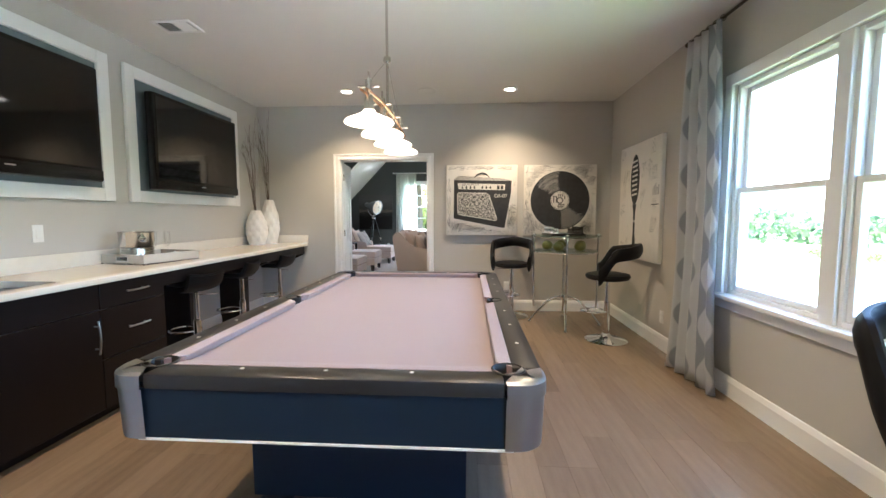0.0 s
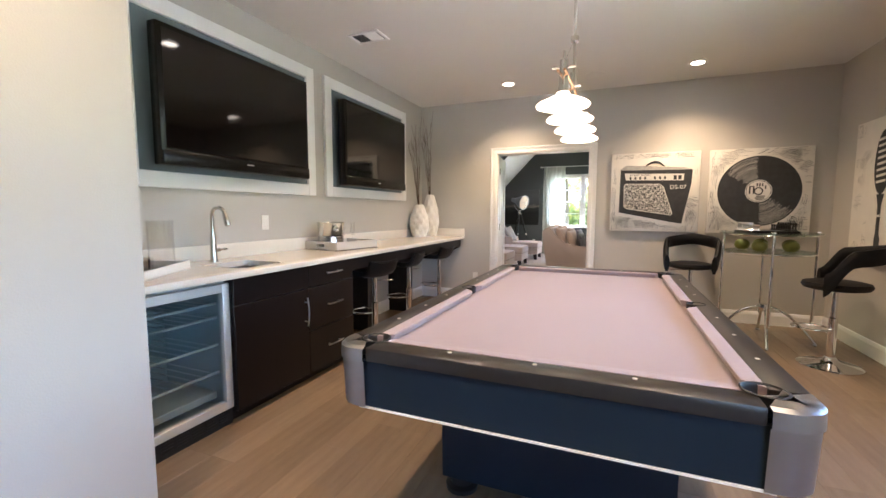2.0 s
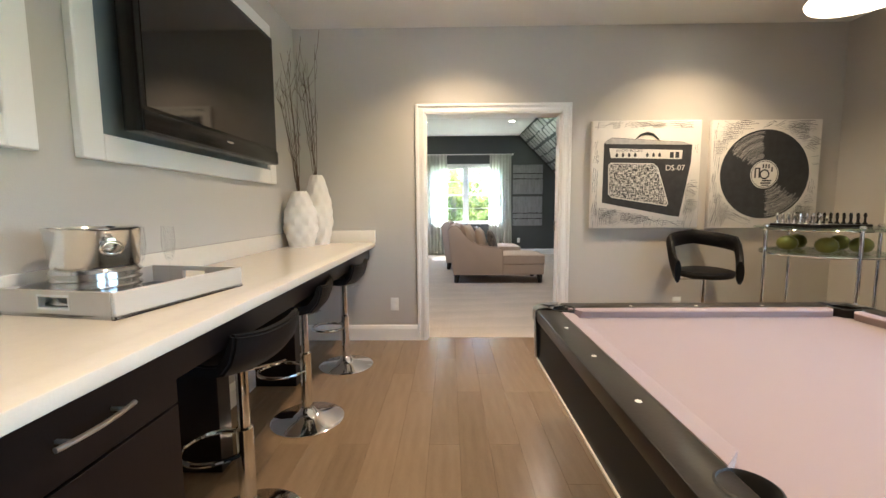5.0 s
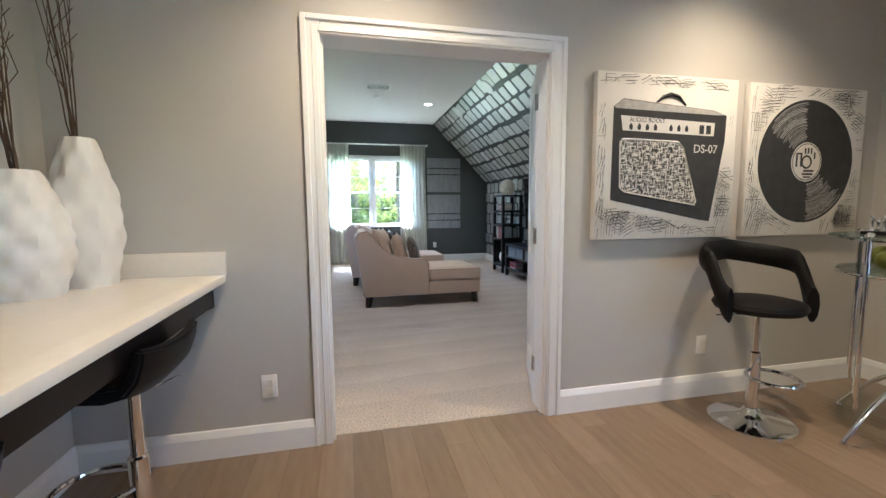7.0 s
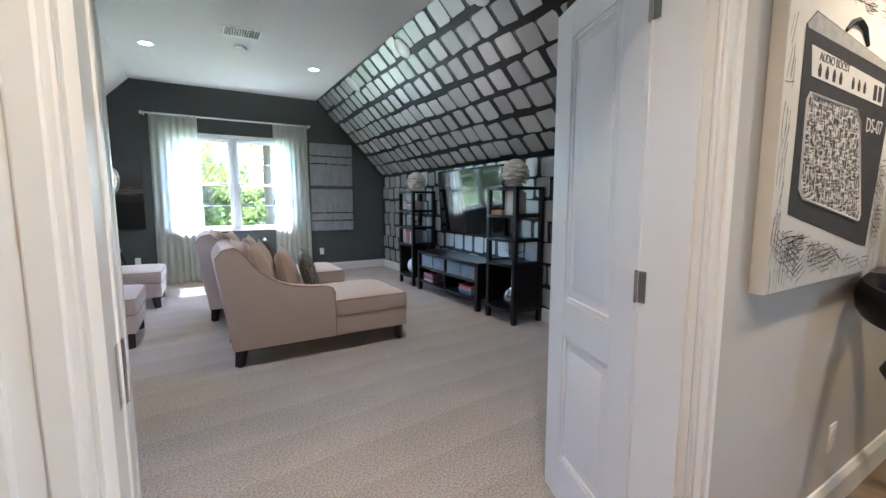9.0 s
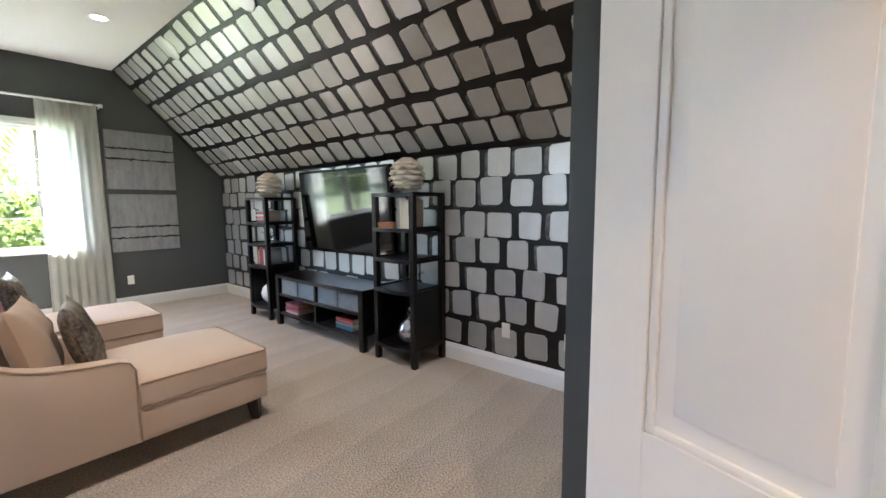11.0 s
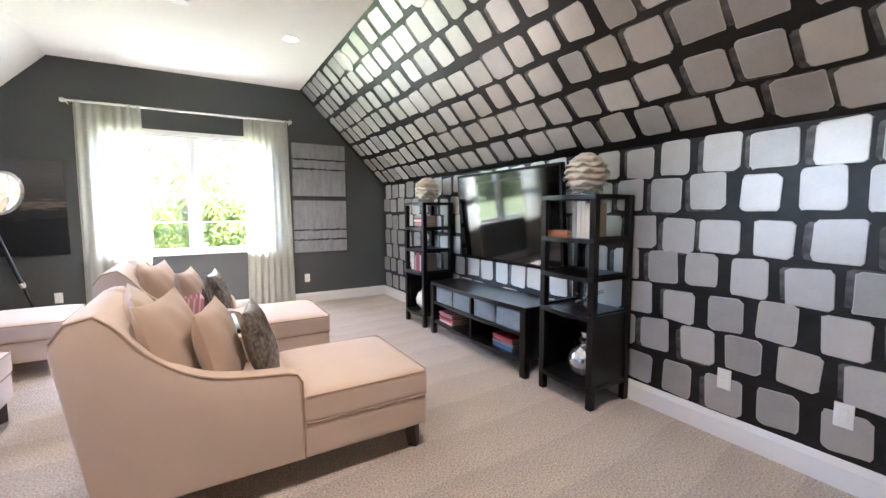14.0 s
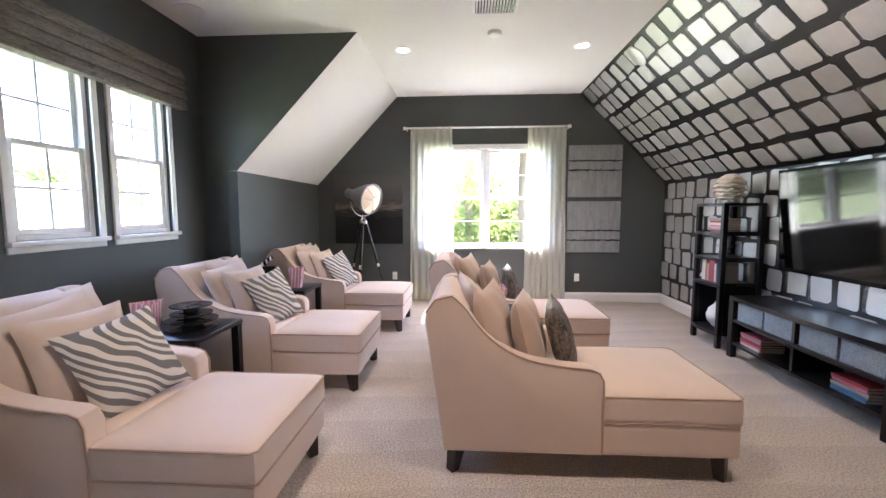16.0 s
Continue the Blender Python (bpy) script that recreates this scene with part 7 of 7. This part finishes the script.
# far woods, beyond the lawn on three sides
rng_ = random.Random(11)
far = []
for k in range(260):
    a = radians(-100 + 300 * k / 260)
    rr = rng_.uniform(75, 105)
    far.append((rr * math.cos(a), rr * math.sin(a), rng_.uniform(0.5, 4.0), rng_.uniform(2.2, 4.2)))
fw = new("far_woods", leaf_cloud("far_woods", far, 36000, 0.55, M["leaf_far"], 2))
fw.location.z = GZ
tagged(fw, "hazy green woods on the horizon", "woods", kind="stuff")


# palms close behind the end window
def palm(seed, h):
    rnd = random.Random(seed)
    ob = empty("palm_tree", None, "feathery green palm outside the window", "palm tree", "palms")
    bm = bmesh.new()
    tube(bm, [(0, 0, -2.6), (0.06, 0.02, h * 0.4), (0.02, 0.05, h * 0.75), (0, 0, h)], 0.12, 9, radii=[0.17, 0.13, 0.12, 0.10])
    part("trunk", bm, M["bark"], ob)
    for k in range(15):
        a = 2 * math.pi * k / 15 + rnd.uniform(-0.2, 0.2)
        ln_, lift = rnd.uniform(1.5, 2.2), rnd.uniform(0.2, 1.1)
        verts, faces = [], []
        spine = []
        for j in range(13):
            u_ = j / 12
            spine.append(Vector((math.cos(a) * ln_ * u_, math.sin(a) * ln_ * u_, h + lift * u_ * 1.6 - 2.2 * u_ * u_)))
        side = Vector((-math.sin(a), math.cos(a), 0))
        for j in range(1, 13):
            for q in (0, 0.5):
                p = spine[j - 1].lerp(spine[j], q)
                d = (spine[j] - spine[j - 1]).normalized()
                l_ = 0.42 * (1 - 0.6 * abs(j / 12 - 0.45))
                for s in (-1, 1):
                    e_ = p + side * s * l_ + d * l_ * 0.5 + Vector((0, 0, -0.12 - rnd.uniform(0, 0.1)))
                    i0 = len(verts)
                    verts += [p - d * 0.012, p + (e_ - p) * 0.4 - d * 0.042, e_, p + (e_ - p) * 0.4 + d * 0.042]
                    faces.append((i0, i0 + 1, i0 + 2, i0 + 3))
        me = bpy.data.meshes.new("frond")
        me.from_pydata([tuple(v) for v in verts], [], faces)
        me.materials.append(M["palm"])
        fr_ = new("frond", me)
        fr_.parent = ob
    return ob


p1 = palm(2, 5.2)
p1.matrix_world = pose(-1.6, 17.5, GZ + 0.7)
copy_thing(p1, pose(0.6, 18.6, GZ + 1.3, 0, 0, 50))
copy_thing(p1, pose(-3.4, 19.5, GZ + 1.8, 0, 0, 110))
copy_thing(p1, pose(2.6, 20.5, GZ + 2.0, 0, 0, 200))
copy_thing(p1, pose(-0.9, 21.5, GZ + 2.3, 0, 0, 260))

# neighbouring house outside the dormer windows
M["siding"] = mat("pale_lap_siding", (0.62, 0.60, 0.56), 0.8, var=0.05, scale=1)
M["shingle"] = mat("pale_roof_shingle", (0.42, 0.40, 0.37), 0.9, var=0.15, scale=2, fine=0.2, bscale=20)
hs = empty("neighbour_house", None, "pale sided neighbouring house with a shingled roof", "house")
bm = bmesh.new()
box(bm, -18, -11, 8, 21, GZ, 0.3)
for k in range(14):
    box(bm, -11.0, -10.98, 8, 21, GZ + 0.25 * k, GZ + 0.25 * k + 0.235)
part("wall", bm, M["siding"], hs)
part("roof", P([(-18.6, 0.3), (-10.6, 0.3), (-10.6, 0.42), (-14.6, 2.3), (-18.6, 0.42)], "y", 7.6, 21.4), M["shingle"], hs)
for y in (10, 13.5, 17):
    wnd = part("window", B(-10.98, -10.93, y, y + 1.0, -2.2, -0.8, 0.01, 1), M["vinyl"], hs)
    part("pane", B(-10.935, -10.925, y + 0.08, y + 0.92, -2.12, -0.88), M["screen"], wnd)

# ================= laid pieces =================
# wallpaper tiles on the knee wall and the slope
def tile_mesh(w, h, seed):
    rnd = random.Random(seed)
    bm = bmesh.new()
    out = [(u + rnd.uniform(-0.006, 0.006), v + rnd.uniform(-0.006, 0.006)) for u, v in rounded(w, h, 0.024, 3)]
    a = [bm.verts.new((u, v, 0.0)) for u, v in out]
    b = [bm.verts.new((u * 0.985, v * 0.985, 0.003)) for u, v in out]
    c = [bm.verts.new((u * 0.945, v * 0.945, 0.0034)) for u, v in out]
    m_ = len(out)
    for r0, r1, mi in ((a, b, 1), (b, c, 1)):
        for i in range(m_):
            f = bm.faces.new((r0[i], r0[(i + 1) % m_], r1[(i + 1) % m_], r1[i]))
            f.material_index = mi
    bm.faces.new(c)
    if seed % 3:
        ox, oy = rnd.uniform(-0.038, -0.020), rnd.uniform(-0.022, 0.016)
        f = bm.faces.new([bm.verts.new((u + ox, v * 0.92 + oy, 0.0012)) for u, v in out])
        f.material_index = 2
    me = bpy.data.meshes.new("tile")
    bm.to_mesh(me)
    bm.free()
    me.materials.append(M["tile"])
    me.materials.append(M["tile_edge"])
    me.materials.append(M["tile_side"])
    return me


M["tile_side"] = mat("smoky_print_side", (0.085, 0.083, 0.08), 0.4, 0.3, spec=0.3, var=0.9, scale=9, fine=0.8, bscale=22)
TILES = [tile_mesh(0.178 + 0.016 * (k % 3), 0.192 + 0.014 * (k % 2), k) for k in range(9)]
rnd = random.Random(17)
step_y, step_z = 0.236, 0.246


def lay(parent, name, origin, along, up_, normal, length, height, first):
    """Rows of uneven printed tiles over a rectangle."""
    rot = Matrix((along, up_, normal)).transposed().to_4x4()
    rows_ = round(height / step_z)
    for j in range(rows_):
        s = rnd.uniform(0.0, 0.12)
        drift = rnd.uniform(-0.02, 0.02)
        while s < length - 0.05:
            me = rnd.choice(TILES)
            u_ = s + 0.10
            v_ = first + (j + 0.5) * (height - first) / rows_ + drift * math.sin(s * 1.3 + j) + rnd.uniform(-0.012, 0.012)
            if u_ < length - 0.07:
                o = new("tile", me)
                o.parent = parent
                o.matrix_basis = Matrix.Translation(Vector(origin) + Vector(along) * u_ + Vector(up_) * v_ + Vector(normal) * 0.0005) @ rot @ pose(0, 0, 0, 0, 0, rnd.uniform(-3, 3))
            s += rnd.uniform(0.228, 0.268)


lay(knee, "tile", (KX, BK, 0.0), (0, -1, 0), (0, 0, 1), (-1, 0, 0), BK - PY, KZ, 0.15)
sv = Vector((SX - KX, 0, C2 - KZ))
sl_len = sv.length
sv.normalize()
lay(slope_e, "tile", (KX, BK, KZ), (0, -1, 0), tuple(sv), tuple(Vector((0, -1, 0)).cross(sv)), BK - PY, sl_len, 0.03)

# oak planks
floor_ob = bpy.data.objects["floor"]
PW = 0.152
cache = {}


def plank_mesh(ln_):
    key = round(ln_, 2)
    if key not in cache:
        bm = bmesh.new()
        w_ = PW - 0.0006
        z_ = [(-0.012, 0.0), (-0.0007, 0.0), (0.0, 0.0009)]
        rings = [[bm.verts.new((x, y, zz)) for x, y in ((i, i), (w_ - i, i), (w_ - i, key - 0.0006 - i), (i, key - 0.0006 - i))] for zz, i in z_]
        for a, b in zip(rings, rings[1:]):
            for k in range(4):
                bm.faces.new((a[k], a[(k + 1) % 4], b[(k + 1) % 4], b[k]))
        bm.faces.new(rings[-1])
        me = bpy.data.meshes.new("plank")
        bm.to_mesh(me)
        bm.free()
        me.materials.append(M["plank"])
        cache[key] = me
    return cache[key]


x = LX
row = 0
while x < RX - 0.001:
    y = Y0
    firstp = True
    while y < 6.23:
        ln_ = rnd.choice((0.9, 1.2, 1.5, 1.8)) if not firstp else rnd.choice((0.4, 0.7, 1.0, 1.3, 1.6))
        firstp = False
        ln_ = min(ln_, 6.232 - y)
        o = new("plank", plank_mesh(ln_))
        o.parent = floor_ob
        o.location = (x, y, 0)
        y += round(ln_, 2)
        if ln_ < 0.05:
            break
    x += PW
    row += 1
